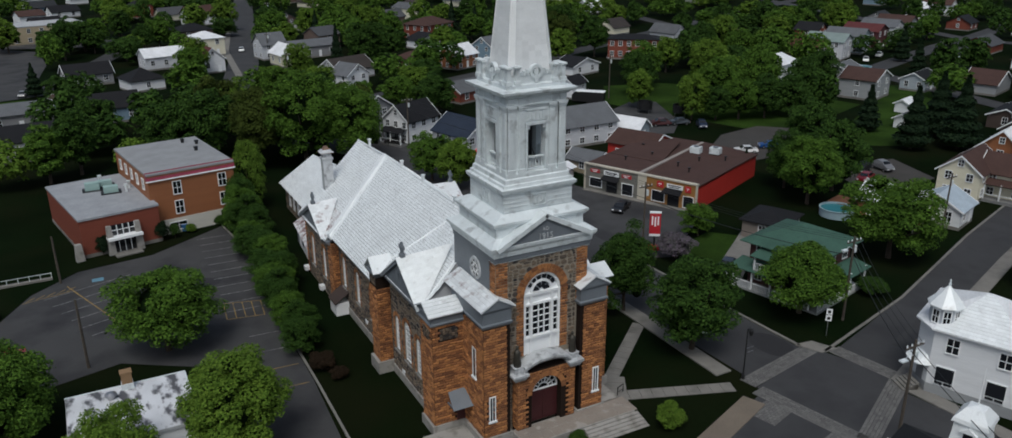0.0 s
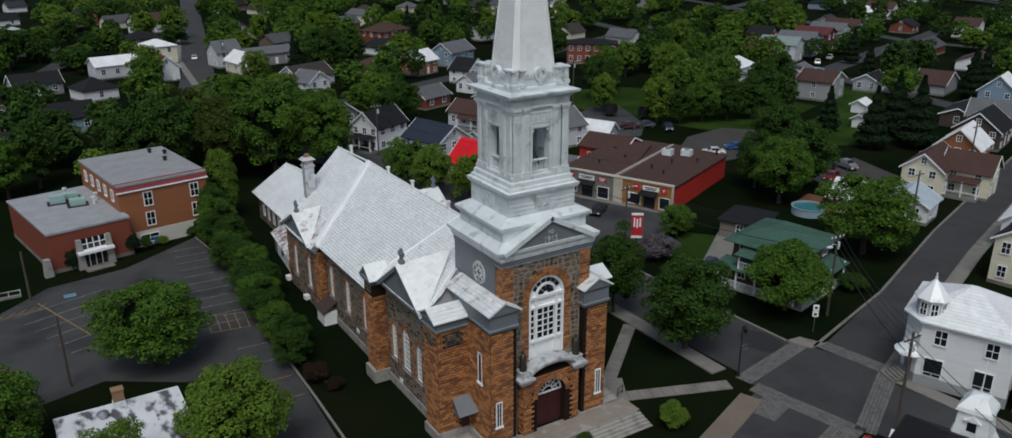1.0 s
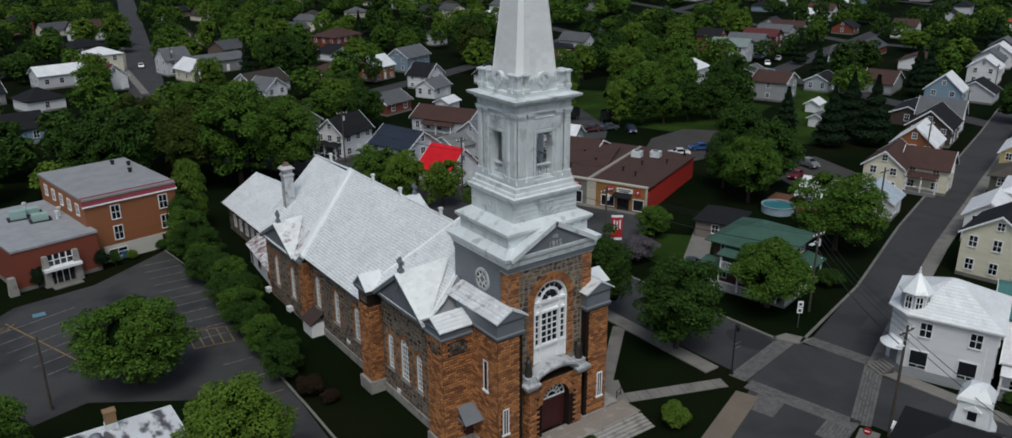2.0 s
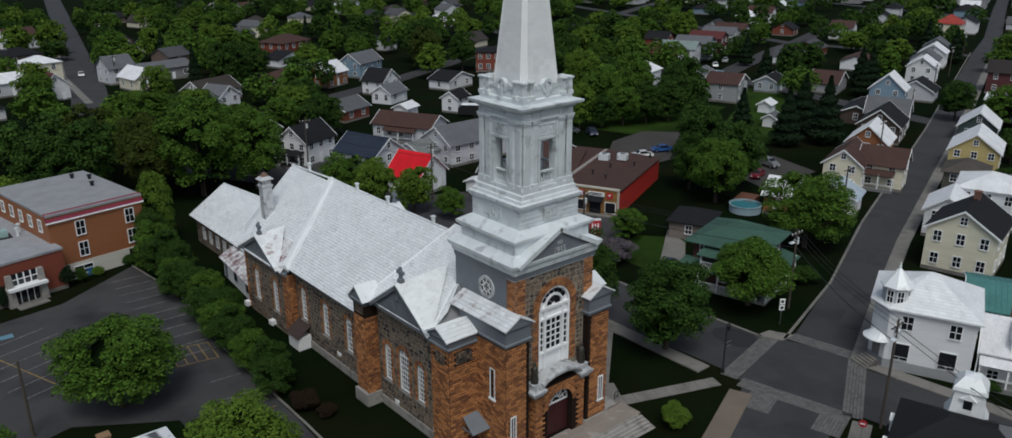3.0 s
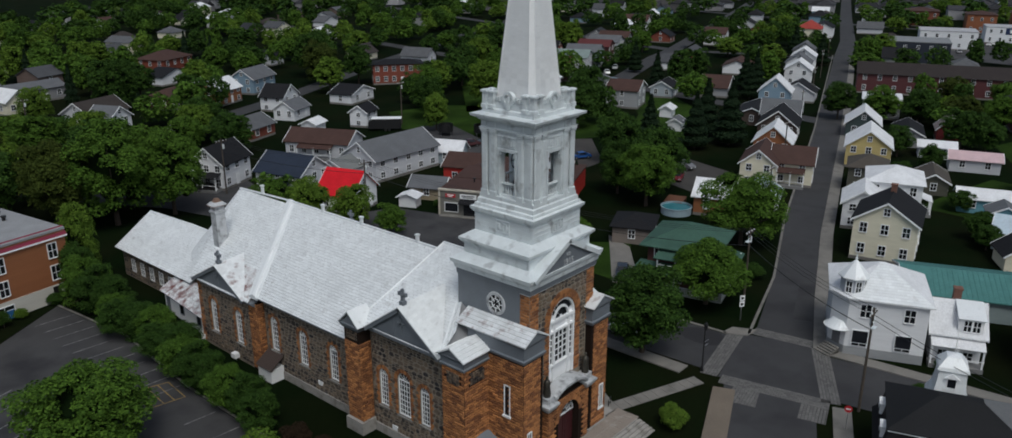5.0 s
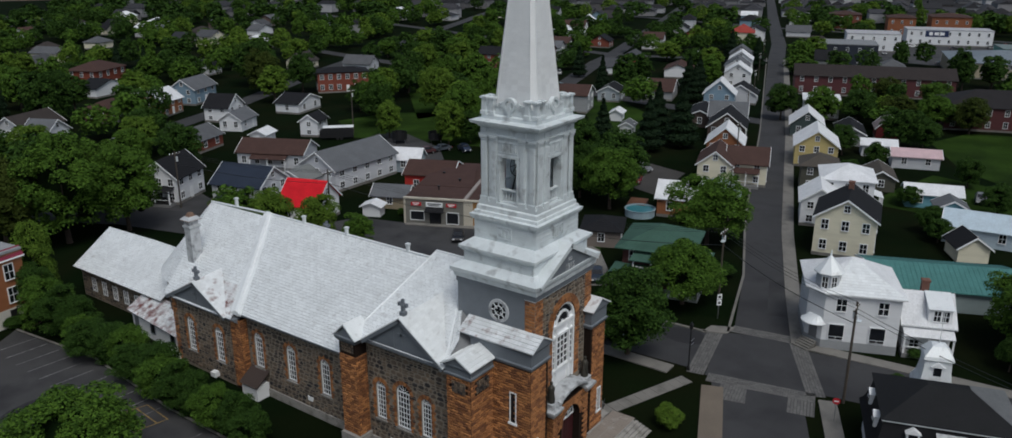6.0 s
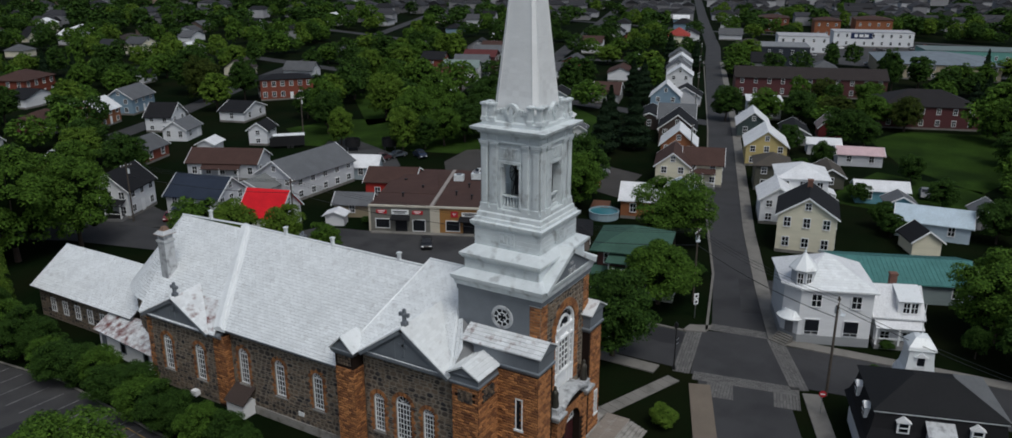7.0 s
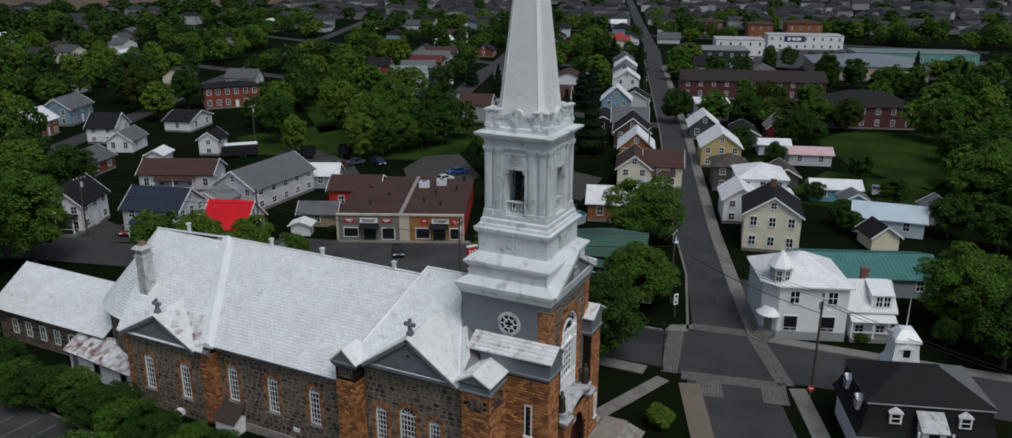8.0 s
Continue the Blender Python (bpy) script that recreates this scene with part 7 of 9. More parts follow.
part("roof", Build().tiers(0, 0, [(4.3, 5.6, 6.28), (4.3, 5.6, 6.36), (0.4, 1.7, 8.3)]), roof_mat((0.013, 0.0135, 0.015)), dk, "dark grey hip roof")
slab_pts = [(4.25, -5.6, 6.39), (-4.25, -5.6, 6.39), (-0.38, -1.72, 8.33), (0.38, -1.72, 8.33)]
part("roof_patch", slab(Build(), slab_pts, 0.02), roof_mat((0.13, 0.135, 0.14)), dk, "light grey shingled roof side")
for s, (x, y, r) in enumerate(((-4.55, -3.0, -90), (-4.55, 3.0, -90), (-2.0, 5.85, 180), (2.0, 5.85, 180))):
    m = pose(x, y, 0, 0, 0, r)
    dm = part("dormer", Build().box(-0.52, 0.52, -0.05, 0.8, 4.45, 5.55).loft([[(-0.64, q, 5.5), (0.64, q, 5.5), (0, q, 5.95)] for q in (-0.14, 0.8)]), WHITE, dk, "white dormer window", m=m)
    part("window", Build().box(-0.36, 0.36, -0.1, -0.04, 4.62, 5.42), GLASS, dm)
    part("window_bar", Build().box(-0.36, 0.36, -0.13, -0.09, 4.98, 5.06), WHITE, dm)
part("belvedere", Build().tiers(3.2, 0.6, [(1.68, 1.68, 6.2), (1.66, 1.66, 6.6), (1.3, 1.3, 7.4), (1.15, 1.15, 8.4), (1.1, 1.1, 9.4), (1.28, 1.28, 9.5), (1.2, 1.2, 9.8), (0.6, 0.6, 10.6), (0.1, 0.1, 10.75)]), SILVER, dk, "silver flared belvedere")
bw = part("belvedere_window", Build().box(-0.45, 0.45, -1.2, -0.5, 7.9, 8.9).loft([[(-0.6, q, 8.85), (0.6, q, 8.85), (0, q, 9.3)] for q in (-1.35, -0.4)]), WHITE, dk, m=pose(3.2, 0.6, 0, 0, 0, -90))
part("window", Build().box(-0.32, 0.32, -1.24, -1.18, 8.0, 8.8), GLASS, bw)
part("flagpole", Build().tube([(3.2, 0.6, 10.6), (3.2, 0.6, 13.8)], [0.05, 0.03], 6), WHITE, dk)
pr = slab(Build(), [(-6.3, -1.2, 4.7), (-6.3, 1.2, 4.7), (-4.1, 1.2, 5.7), (-4.1, -1.2, 5.7)], 0.1)
part("porch_roof", pr, HOOD_GREY, dk)
part("porch_wall", Build().box(-5.9, -4.4, -1.0, 1.0, 2.9, 4.75), WHITE, dk, "white entrance bay under the porch roof")
part("porch_door", Build().box(-5.95, -5.88, -0.45, 0.45, 2.9, 4.5), BLACK, dk)
part("porch_deck", Build().box(-6.4, -4.5, -1.6, 1.6, 2.6, 2.9), CONCRETE, dk)
for y in (-1.45, 1.45):
    part("porch_post", Build().box(-6.3, -6.15, y - 0.08, y + 0.08, -0.2, 4.72), WHITE, dk)
# turret, awning and steps of the white corner house
tu = thing("turret", "white corner turret with a tin cone roof", "turret", m=pose(37.8, -16.85, 0.8))
ring8 = lambda r, z: [(r * math.cos(math.pi * k / 4 + 0.39), r * math.sin(math.pi * k / 4 + 0.39), z) for k in range(8)]
part("turret_wall", Build().loft([ring8(1.35, 5.9), ring8(1.35, 8.4)]), wall_mat((0.42, 0.44, 0.48)), tu)
part("turret_roof", Build().loft([ring8(1.7, 8.3), ring8(1.7, 8.42), ring8(0.06, 10.3)]), SILVER, tu)
part("finial", Build().lathe(0, 0, [(0.06, 10.2), (0.16, 10.4), (0.05, 10.6), (0.1, 10.75), (0.02, 10.95)], 8), SILVER_TRIM, tu)
for k in (3, 4, 5, 6):
    a = math.degrees(math.pi * k / 4 + 0.39 + math.pi / 8)
    add_window(tu, 0.6, 1.3, pose(1.27 * math.cos(radians(a)), 1.27 * math.sin(radians(a)), 6.7, 0, 0, a + 90))
st = thing("front_steps", "grey concrete steps at the white corner house", "steps", m=pose(36.3, -15.95, 0, 0, 0, -113.7))
for k in range(6):
    part("step", Build().box(-1.0, 1.0, -0.32 * (k + 1), 0.0, 0, 1.05 - 0.17 * (k + 1)), CONCRETE, st)
aw = thing("door_awning", "pale round awning over a corner door", "awning", m=pose(36.75, -16.15, 3.1, 0, 0, -113.7))
part("awning_hood", Build().loft([[(1.6 * math.cos(math.pi * k / 8), -1.5 * math.sin(math.pi * k / 8), z) for k in range(9)] for z in (0.0, 0.1)]).loft([[(1.5 * math.cos(math.pi * k / 8), -1.4 * math.sin(math.pi * k / 8), 0.1) for k in range(9)], [(0.8 * math.cos(math.pi * k / 8), -0.3 * math.sin(math.pi * k / 8), 0.8) for k in range(9)]]), SILVER, aw)

# ---- large far buildings ----
for x, y, an, w, d, h, rh, wc, rc, kd, lb in (
        (222, 20, A + 2, 11, 46, 6.2, 2.6, MAROON, (0.032, 0.026, 0.025), "gy", "long dark red apartment building with brown roof"),
        (189.5, -16.5, A + 2, 16, 24, 6.0, 3.4, MAROON, (0.02, 0.018, 0.019), "hip", "dark red apartment building with black roof"),
        (293, 46, A, 18, 22, 8, 0, (0.02, 0.026, 0.04), (0.22, 0.23, 0.24), "flat", "black flat-roofed commercial block"),
        (296, -10, A - 3, 34, 40, 5.5, 3.0, (0.4, 0.35, 0.25), (0.17, 0.2, 0.23), "hip", "large arena with a blue-grey metal roof"),
        (386, 24, A, 14, 36, 7, 0, WH, (0.4, 0.4, 0.42), "flat", "white hardware store with a blue band"),
        (345, 48, A, 16, 22, 7.5, 0, WH, (0.4, 0.4, 0.42), "flat", "white flat-roofed store block"),
        (423, 52, A, 14, 13, 9, 1.5, (0.24, 0.085, 0.036), R_BROWN, "hip", "orange brick apartment block with grey roof"),
        (428, 30, A, 16, 18, 10, 1.6, (0.25, 0.09, 0.038), R_BROWN, "hip", "orange brick apartment block with grey roof"),
        (440, 84, A, 14, 16, 8, 1.6, (0.16, 0.05, 0.03), R_BROWN, "hip", "orange brick apartment block with grey roof"),
        (347, -26, A, 18, 50, 5, 0, (0.12, 0.3, 0.26), (0.15, 0.19, 0.19), "flat", "teal shopping mall with flat roof"),
        (-40, 300, 14, 30, 16, 6.5, 0, (0.4, 0.33, 0.22), (0.4, 0.41, 0.42), "flat", "far cream school with flat roof"),
        (-44, 151, 6, 13, 8, 4.0, 1.6, GREY, R_GREY, "gx", "grey garage row with white doors"),
        (-43, 125, 6, 16, 12, 4.2, 1.9, WH, R_BLACK, "gx", "white house with a dark hip roof"),
        (-26, 149, 6, 13, 8, 3.8, 2.6, BLUE, R_BLACK, "gx", "blue house with black gable roof"),
        (-36.5, 159, 6, 5, 5, 3, 1.8, BLUE, R_BROWN, "gy", "small blue garden house with brown roof"),
        (-28, 200, 10, 12, 8, 3.4, 2.4, GREY, R_BLACK, "gx", "grey bungalow with black roof"),
        (-4, 218, 10, 16, 8, 4.2, 2.0, LGREY, R_TIN, "gx", "long house with white metal roof"),
        (10, 236, 10, 10, 9, 6.0, 2.0, CREAM, R_TIN, "hip", "cream two-storey house with white roof"),
        (5.5, 204, 10, 7, 9, 4.4, 3.0, WH, (0.09, 0.03, 0.03), "gy", "white house with maroon gable roof"),
        (27.5, 219, 10, 8, 8, 5.2, 3.0, LGREY, R_GREY, "gx", "grey two-storey gabled house"),
        (29, 203, 10, 7, 10, 4.0, 2.6, CREAM, R_TIN, "gy", "cream house with white gable roof"),
        (40, 216, 10, 16, 7, 4, 1.6, GREY, R_GREY, "gx", "long grey house with grey roof")):
    house(x, y, an, w, d, h, rh, wc, rc, lb, kd, (max(2, int(w / 4)), max(2, int(d / 4))), 2 if h > 5 else 1)
sgn = thing("store_sign", "dark blue store sign with pale lettering bars", "sign", m=pose(378, 27, 0.6, 0, 0, A - 90))
part("sign_board", Build().box(-5, 5, -0.3, 0, 3.4, 6.2), wall_mat((0.015, 0.03, 0.09)), sgn)
part("sign_bar", Build().box(-3.4, -1.9, -0.4, -0.3, 4.2, 5.5).box(-1.2, 0.6, -0.4, -0.3, 4.2, 5.5).box(1.2, 3.0, -0.4, -0.3, 4.2, 5.5), WHITE, sgn)

# ---- trees ----
def leaves_mesh(name, centers, normals, sizes, rng, material):
    """Many small leaf sprays, each a pointed blade."""
    n = len(centers)
    t = rng.normal(size=(n, 3))
    t -= (t * normals).sum(1, keepdims=True) * normals
    t /= np.linalg.norm(t, axis=1, keepdims=True) + 1e-9
    s = np.cross(normals, t)
    sz = sizes[:, None]
    w = rng.uniform(0.55, 0.9, (n, 1))
    v = np.stack([centers - t * sz * 0.8 - s * sz * w, centers - t * sz * 0.7 + s * sz * w, centers + t * sz * 1.2], 1).reshape(-1, 3)
    return leaf_sheet(name, v, material)


def leaf_sheet(name, v, material):
    n = len(v) // 3
    me = bpy.data.meshes.new(name)
    me.vertices.add(3 * n)
    me.vertices.foreach_set("co", v.astype(np.float32).ravel())
    me.loops.add(3 * n)
    me.loops.foreach_set("vertex_index", np.arange(3 * n, dtype=np.int32))
    me.polygons.add(n)
    me.polygons.foreach_set("loop_start", np.arange(0, 3 * n, 3, dtype=np.int32))
    me.polygons.foreach_set("loop_total", np.full(n, 3, dtype=np.int32))
    me.update(calc_edges=True)
    me.materials.append(material)
    return me


def crown_points(rng, lobes, count):
    """Points and outward directions on the upper shells of many lobes, uneven, with gaps."""
    c = np.array([l[:3] for l in lobes])
    r = np.array([l[3] for l in lobes])
    pick = rng.choice(len(lobes), count, p=r ** 2 / (r ** 2).sum())
    d = rng.normal(size=(count, 3))
    d /= np.linalg.norm(d, axis=1, keepdims=True)
    d[:, 2] = np.where(d[:, 2] < -0.25, -d[:, 2], d[:, 2])
    rad = r[pick] * (1 - 0.45 * rng.random(count) ** 2.2) * rng.uniform(0.92, 1.1, count)
    p = c[pick] + d * rad[:, None] * np.array([1, 1, 0.85])
    inside = np.zeros(count, bool)
    for k in range(len(lobes)):
        inside |= (np.linalg.norm((p - c[k]) / np.array([1, 1, 0.85]), axis=1) < r[k] * 0.6) & (pick != k)
    nrm = d * 0.6 + rng.normal(size=(count, 3)) * 0.33 + np.array([0, 0, 0.35])
    nrm /= np.linalg.norm(nrm, axis=1, keepdims=True)
    return p[~inside], nrm[~inside]


def lump(b, x, y, z, rx, rz, rng, n=7):
    rings = []
    for i in range(4):
        a = math.pi * (i + 0.5) / 4
        rings.append([(x + rx * math.sin(a) * math.cos(2 * math.pi * k / n) * rng.uniform(0.75, 1.0), y + rx * math.sin(a) * math.sin(2 * math.pi * k / n) * rng.uniform(0.75, 1.0), z - rz * math.cos(a)) for k in range(n)])
    b.loft(rings)


def tree_model(seed, shape, leaves, count, leaf):
    """Meshes of one tree of height 1: broad, tall, columnar, bush or conifer."""
    rng = np.random.default_rng(seed)
    if shape == "conifer":
        pts, nr, sz = [], [], []
        for k in range(count):
            h = rng.uniform(0.06, 1) ** 0.8
            a, rr = rng.uniform(0, 2 * math.pi), (1 - h) * 0.26 * rng.uniform(0.55, 1.05) * (1 + 0.2 * math.sin(h * 40))
            pts.append((rr * math.cos(a), rr * math.sin(a), h * 0.98))
            nr.append((math.cos(a) * 0.5, math.sin(a) * 0.5, 0.6))
            sz.append(leaf * rng.uniform(0.7, 1.3))
        nr = np.array(nr) + rng.normal(size=(count, 3)) * 0.3
        nr /= np.linalg.norm(nr, axis=1, keepdims=True)
        crown = leaves_mesh("crown", np.array(pts), nr, np.array(sz), rng, leaves)
        # dark filler cone stands in for the shade between the needles
        core = Build().lathe(0, 0, [(0.19, 0.08), (0.12, 0.4), (0.05, 0.75), (0.005, 0.95)], 8)
        return crown, core.mesh("bough_core"), Build().lathe(0, 0, [(0.022, -0.02), (0.016, 0.5), (0.004, 0.9)], 6).mesh("trunk")
    # crown envelope: lobes count, centre height, half width, half height, lobe radii
    nl, zc, hw, hh, r0, r1 = {"broad": (84, 0.53, 0.38, 0.41, 0.075, 0.13), "tall": (68, 0.55, 0.3, 0.41, 0.065, 0.115), "column": (52, 0.5, 0.33, 0.44, 0.08, 0.14), "bush": (26, 0.48, 0.3, 0.34, 0.12, 0.2)}[shape]
    ph = rng.uniform(0, 6.28, 4)
    lobes = []
    for k in range(nl):
        u = 1 - 1.86 * (k + 0.5) / nl
        a = k * 2.39996 + rng.uniform(-0.5, 0.5)
        q = math.sqrt(max(0.0, 1 - u * u))
        # uneven outline, some boughs reach out and some fall short
        e = 1 + 0.13 * math.sin(2 * a + ph[0]) + 0.09 * math.sin(3 * a + ph[1] + 3 * u) + 0.08 * math.sin(5 * u + ph[2])
        e *= rng.uniform(0.66, 0.98)
        lobes.append((hw * q * e * math.cos(a), hw * q * e * math.sin(a), zc + hh * u * e, rng.uniform(r0, r1)))
    p, nrm = crown_points(rng, lobes, count)
    crown = leaves_mesh("crown", p, nrm, leaf * rng.uniform(0.6, 1.35, len(p)), rng, leaves)
    # dark filler lumps behind the leaves, painted shade for the crown's gaps
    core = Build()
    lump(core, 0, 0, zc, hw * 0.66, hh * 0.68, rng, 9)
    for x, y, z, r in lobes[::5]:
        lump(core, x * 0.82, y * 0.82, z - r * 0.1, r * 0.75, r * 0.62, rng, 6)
    tr = Build()
    tr.tube([(0, 0, -0.02), (0.006, 0.004, 0.15), (0.0, 0.01, 0.35), (0.01, 0.0, 0.62)], [0.03, 0.022, 0.018, 0.008], 8)
    for x, y, z, r in lobes[::6]:
        tr.tube([(0.003, 0.004, 0.2 + 0.1 * z), (x * 0.5, y * 0.5, 0.2 + (z - 0.2) * 0.6), (x * 0.9, y * 0.9, z)], [0.012, 0.008, 0.003], 5)
    return crown, core.mesh("bough_core"), tr.mesh("trunk")


MODELS = {}


def model(shape, leaves, fine, var):
    key = (shape, leaves.name, fine, var)
    if key not in MODELS:
        n, s = {2: (26000, 0.0125), 1: (11000, 0.0185), 0: (4200, 0.03)}[fine]
        if shape in ("column",):
            n = int(n * 0.6)
        if shape == "conifer":
            n, s = int(n * 0.6), s * 1.1
        MODELS[key] = tree_model(abs(hash_name(shape + leaves.name)) + 31 * var + fine, shape, leaves, n, s)
        for me, m in zip(MODELS[key][1:], (LEAF_CORE_SHADE, BARK)):
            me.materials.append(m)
    return MODELS[key]


def hash_name(s):
    return sum((i + 1) * ord(ch) for i, ch in enumerate(s)) % 9973


def tree(x, y, h, spread, shape="broad", leaves=None, fine=1, var=0, label="", turn=0.0, name="tree", group=""):
    crown, core, trunk = model(shape, leaves or LEAF_MID, fine, var)
    ob = thing(name, label or "leafy green deciduous tree", "tree" if name == "tree" else "bush", group, Matrix.LocRotScale((x, y, 0), Euler((0, 0, turn)), (spread, spread, h)))
    part("trunk", trunk, None, ob)
    c = part("crown", crown, None, ob)
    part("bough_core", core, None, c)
    FOOT.append((x, y, min(3.5, spread * 0.3)))
    return ob


rt = random.Random(11)
T = lambda *a, **k: tree(*a, turn=rt.uniform(0, 6), **k)
T(-28.6, 27.6, 9.6, 13.0, leaves=LEAF_MID, fine=2, var=1, label="broad maple standing in the car park edge")
for k in range(16):
    yy = 64.5 - 2.95 * k
    T(-13.1 - 0.15 * k + rt.uniform(-0.8, 0.8), yy + rt.uniform(-0.5, 0.5), rt.uniform(4.2, 5.2) + (3.2, 2.2, 1.3, 0.6, 0.3)[min(k, 4)] * (k < 5), rt.uniform(5.0, 7.6), shape="column", leaves=(LEAF_DARK, LEAF_MID)[k % 3 == 1], fine=2, var=k % 3, label="dense young tree in a row beside the church", group="tree row beside the church")
T(-10.5, 70, 12.0, 8, shape="column", leaves=LEAF_LIME, fine=2, var=1, label="tall light green tree behind the church")
T(20.6, 11.6, 10.5, 9.0, leaves=LEAF_DARK, fine=2, var=2, label="dark green tree on the church lawn")
T(21.6, 0.4, 11.0, 12.0, leaves=LEAF_DARK, fine=2, var=3, label="broad dark maple on the church lawn")
T(38.6, 1.2, 9.0, 12.0, leaves=LEAF_MID, fine=2, var=4, label="fresh green tree before a green-roofed house")
T(62.0, 7.5, 11.5, 14.0, leaves=LEAF_MID, fine=2, var=5, label="broad maple beside the east street")
T(44.6, 26.5, 5.2, 6.0, leaves=LEAF_MID, fine=1, var=1, label="small round tree before the shops")
T(36.4, 21.4, 4.2, 6.5, shape="bush", leaves=LILAC, fine=1, var=0, label="flowering lilac bush near a shop sign", name="bush")
T(69.5, 29.0, 12.0, 12.0, leaves=LEAF_MID, fine=2, var=6, label="large green tree behind the shops")
T(72.5, 37.0, 10.0, 9.0, leaves=LEAF_DARK, fine=2, var=2, label="dark green tree behind the shops")
T(78.5, 32.0, 12.5, 12.0, leaves=LEAF_DARK, fine=1, var=7, label="large dark tree behind the shops")
T(91.0, 49.0, 12.0, 12.0, leaves=LEAF_DARK, fine=1, var=3, label="large dark tree beside the lawn")
for k, (x, y, h, s, l) in enumerate(((88.8, 100.5, 9, 8, LEAF_LIME), (91.5, 84, 10.5, 9, LEAF_LIME), (96, 81, 8, 9, LEAF_DARK), (101, 79, 10, 10, LEAF_MID), (107, 77, 10, 10, LEAF_DARK), (113, 75, 10, 10, LEAF_DARK), (104, 90, 13, 12, LEAF_MID), (113, 86, 14, 12, LEAF_MID), (122, 80, 12, 12, LEAF_DARK), (97, 112, 11, 10, LEAF_DARK), (105, 120, 12, 11, LEAF_MID), (118, 110, 13, 12, LEAF_LIME), (128, 100, 13, 13, LEAF_MID), (138, 90, 12, 12, LEAF_DARK))):
    T(x, y, h, s, leaves=l, fine=1, var=k % 5, label="green tree at the edge of the lawns", group="garden trees")
for k, (x, y, h, s, sh, l) in enumerate(((4, 90, 18, 17, "broad", LEAF_MID), (13, 88, 15, 14, "broad", LEAF_MID), (-4, 93, 16, 15, "tall", LEAF_OLIVE), (-11, 101, 15, 15, "broad", LEAF_DARK), (-8, 112, 14, 13, "tall", LEAF_OLIVE), (-18, 104, 12, 12, "broad", LEAF_DARK), (8, 101, 16, 15, "broad", LEAF_DARK), (-3, 120, 12, 12, "tall", LEAF_LIME), (16, 100, 13, 12, "broad", LEAF_OLIVE))):
    T(x, y, h, s, shape=sh, leaves=l, fine=2 if k < 3 else 1, var=k % 4, label="tall tree in the grove behind the church", group="grove behind the church")
for k, (x, y, h, s, l) in enumerate(((42.5, 117, 10, 12, LEAF_DARK), (36, 124, 9, 10, LEAF_MID), (48, 182, 15, 15, LEAF_DARK), (23, 64, 9, 9, LEAF_LIME), (27, 58, 8, 8, LEAF_LIME), (21, 70, 9, 9, LEAF_MID), (30, 52, 5, 6, LEAF_MID), (120, 190, 15, 16, LEAF_DARK), (112, 176, 14, 13, LEAF_OLIVE), (151, 134, 12, 11, LEAF_MID), (140, 140, 13, 13, LEAF_DARK), (121, 168, 13, 12, LEAF_DARK), (155, 146, 14, 13, LEAF_LIME))):
    T(x, y, h, s, leaves=l, fine=1, var=k % 6, label="green garden tree among the houses", group="garden trees")
T(-43.5, 14.5, 10.5, 11.5, leaves=LEAF_MID, fine=2, var=2, label="green tree beside the patchy-roofed house")
T(-25.4, 5.6, 9.2, 11.5, leaves=LEAF_LIME, fine=2, var=3, label="fresh green tree beside the patchy-roofed house")
T(-35.6, 2.2, 9.2, 8.5, leaves=LEAF_LIME, fine=2, var=4, label="small fresh green tree beside the patchy-roofed house")
T(-15.0, 15.6, 2.2, 3.6, shape="bush", leaves=LEAF_RUST, fine=1, var=1, label="brown-red shrub on the church lawn", name="bush")
T(-14.0, 13.0, 1.4, 2.4, shape="bush", leaves=LEAF_RUST, fine=1, var=2, label="low brown-red shrub on the church lawn", name="bush")
T(-49, 22, 9, 10, leaves=LEAF_DARK, fine=1, var=1)
T(48.5, -37.5, 11.0, 14.0, leaves=LEAF_MID, fine=2, var=5, label="broad maple beside the white house")
T(40, -42, 9.0, 10.0, leaves=LEAF_DARK, fine=1, var=5)
T(53, -46, 10.0, 12.0, leaves=LEAF_DARK, fine=1, var=3)
for k, (x, y, h, s) in enumerate(((106, -43, 11, 16), (98, -49, 11, 15), (120, -47, 12, 14), (134, -46, 11, 14), (92, -54, 11, 14), (112, -54, 13, 15), (150, -47, 11, 12), (84, -44, 8, 10))):
    T(x, y, h, s, leaves=LEAF_DARK if k % 2 else LEAF_MID, fine=1, var=k % 3, label="wide willow-like tree on the meadow edge", group="meadow trees")
for k, (x, y, h, s) in enumerate(((88, -20, 5, 5.5), (104, -28, 6, 7), (122, -21, 6, 6), (89, -37, 8, 8), (126, -3, 6, 6), (135, 6, 7, 7), (112, -1, 5, 5), (150, -8, 8, 9), (102, -14, 4, 5), (84, -22, 4, 5))):
    T(x, y, h, s, leaves=LEAF_DARK, fine=1, var=k % 4, label="dark garden tree between sheds", group="garden trees")
for k, (x, y, h) in enumerate(((121, 38.5, 15), (113, 43, 13), (126, 47, 14), (200, 113, 11), (186, 62, 13), (192, 68, 12), (-41, 187, 9), (178, 60, 11), (258, 69, 12), (270, 84, 13), (72, 46, 5))):
    T(x, y, h, h * 1.15, shape="conifer", leaves=LEAF_PINE, fine=1, var=k % 3, label="dark green conifer between gardens", group="conifers")
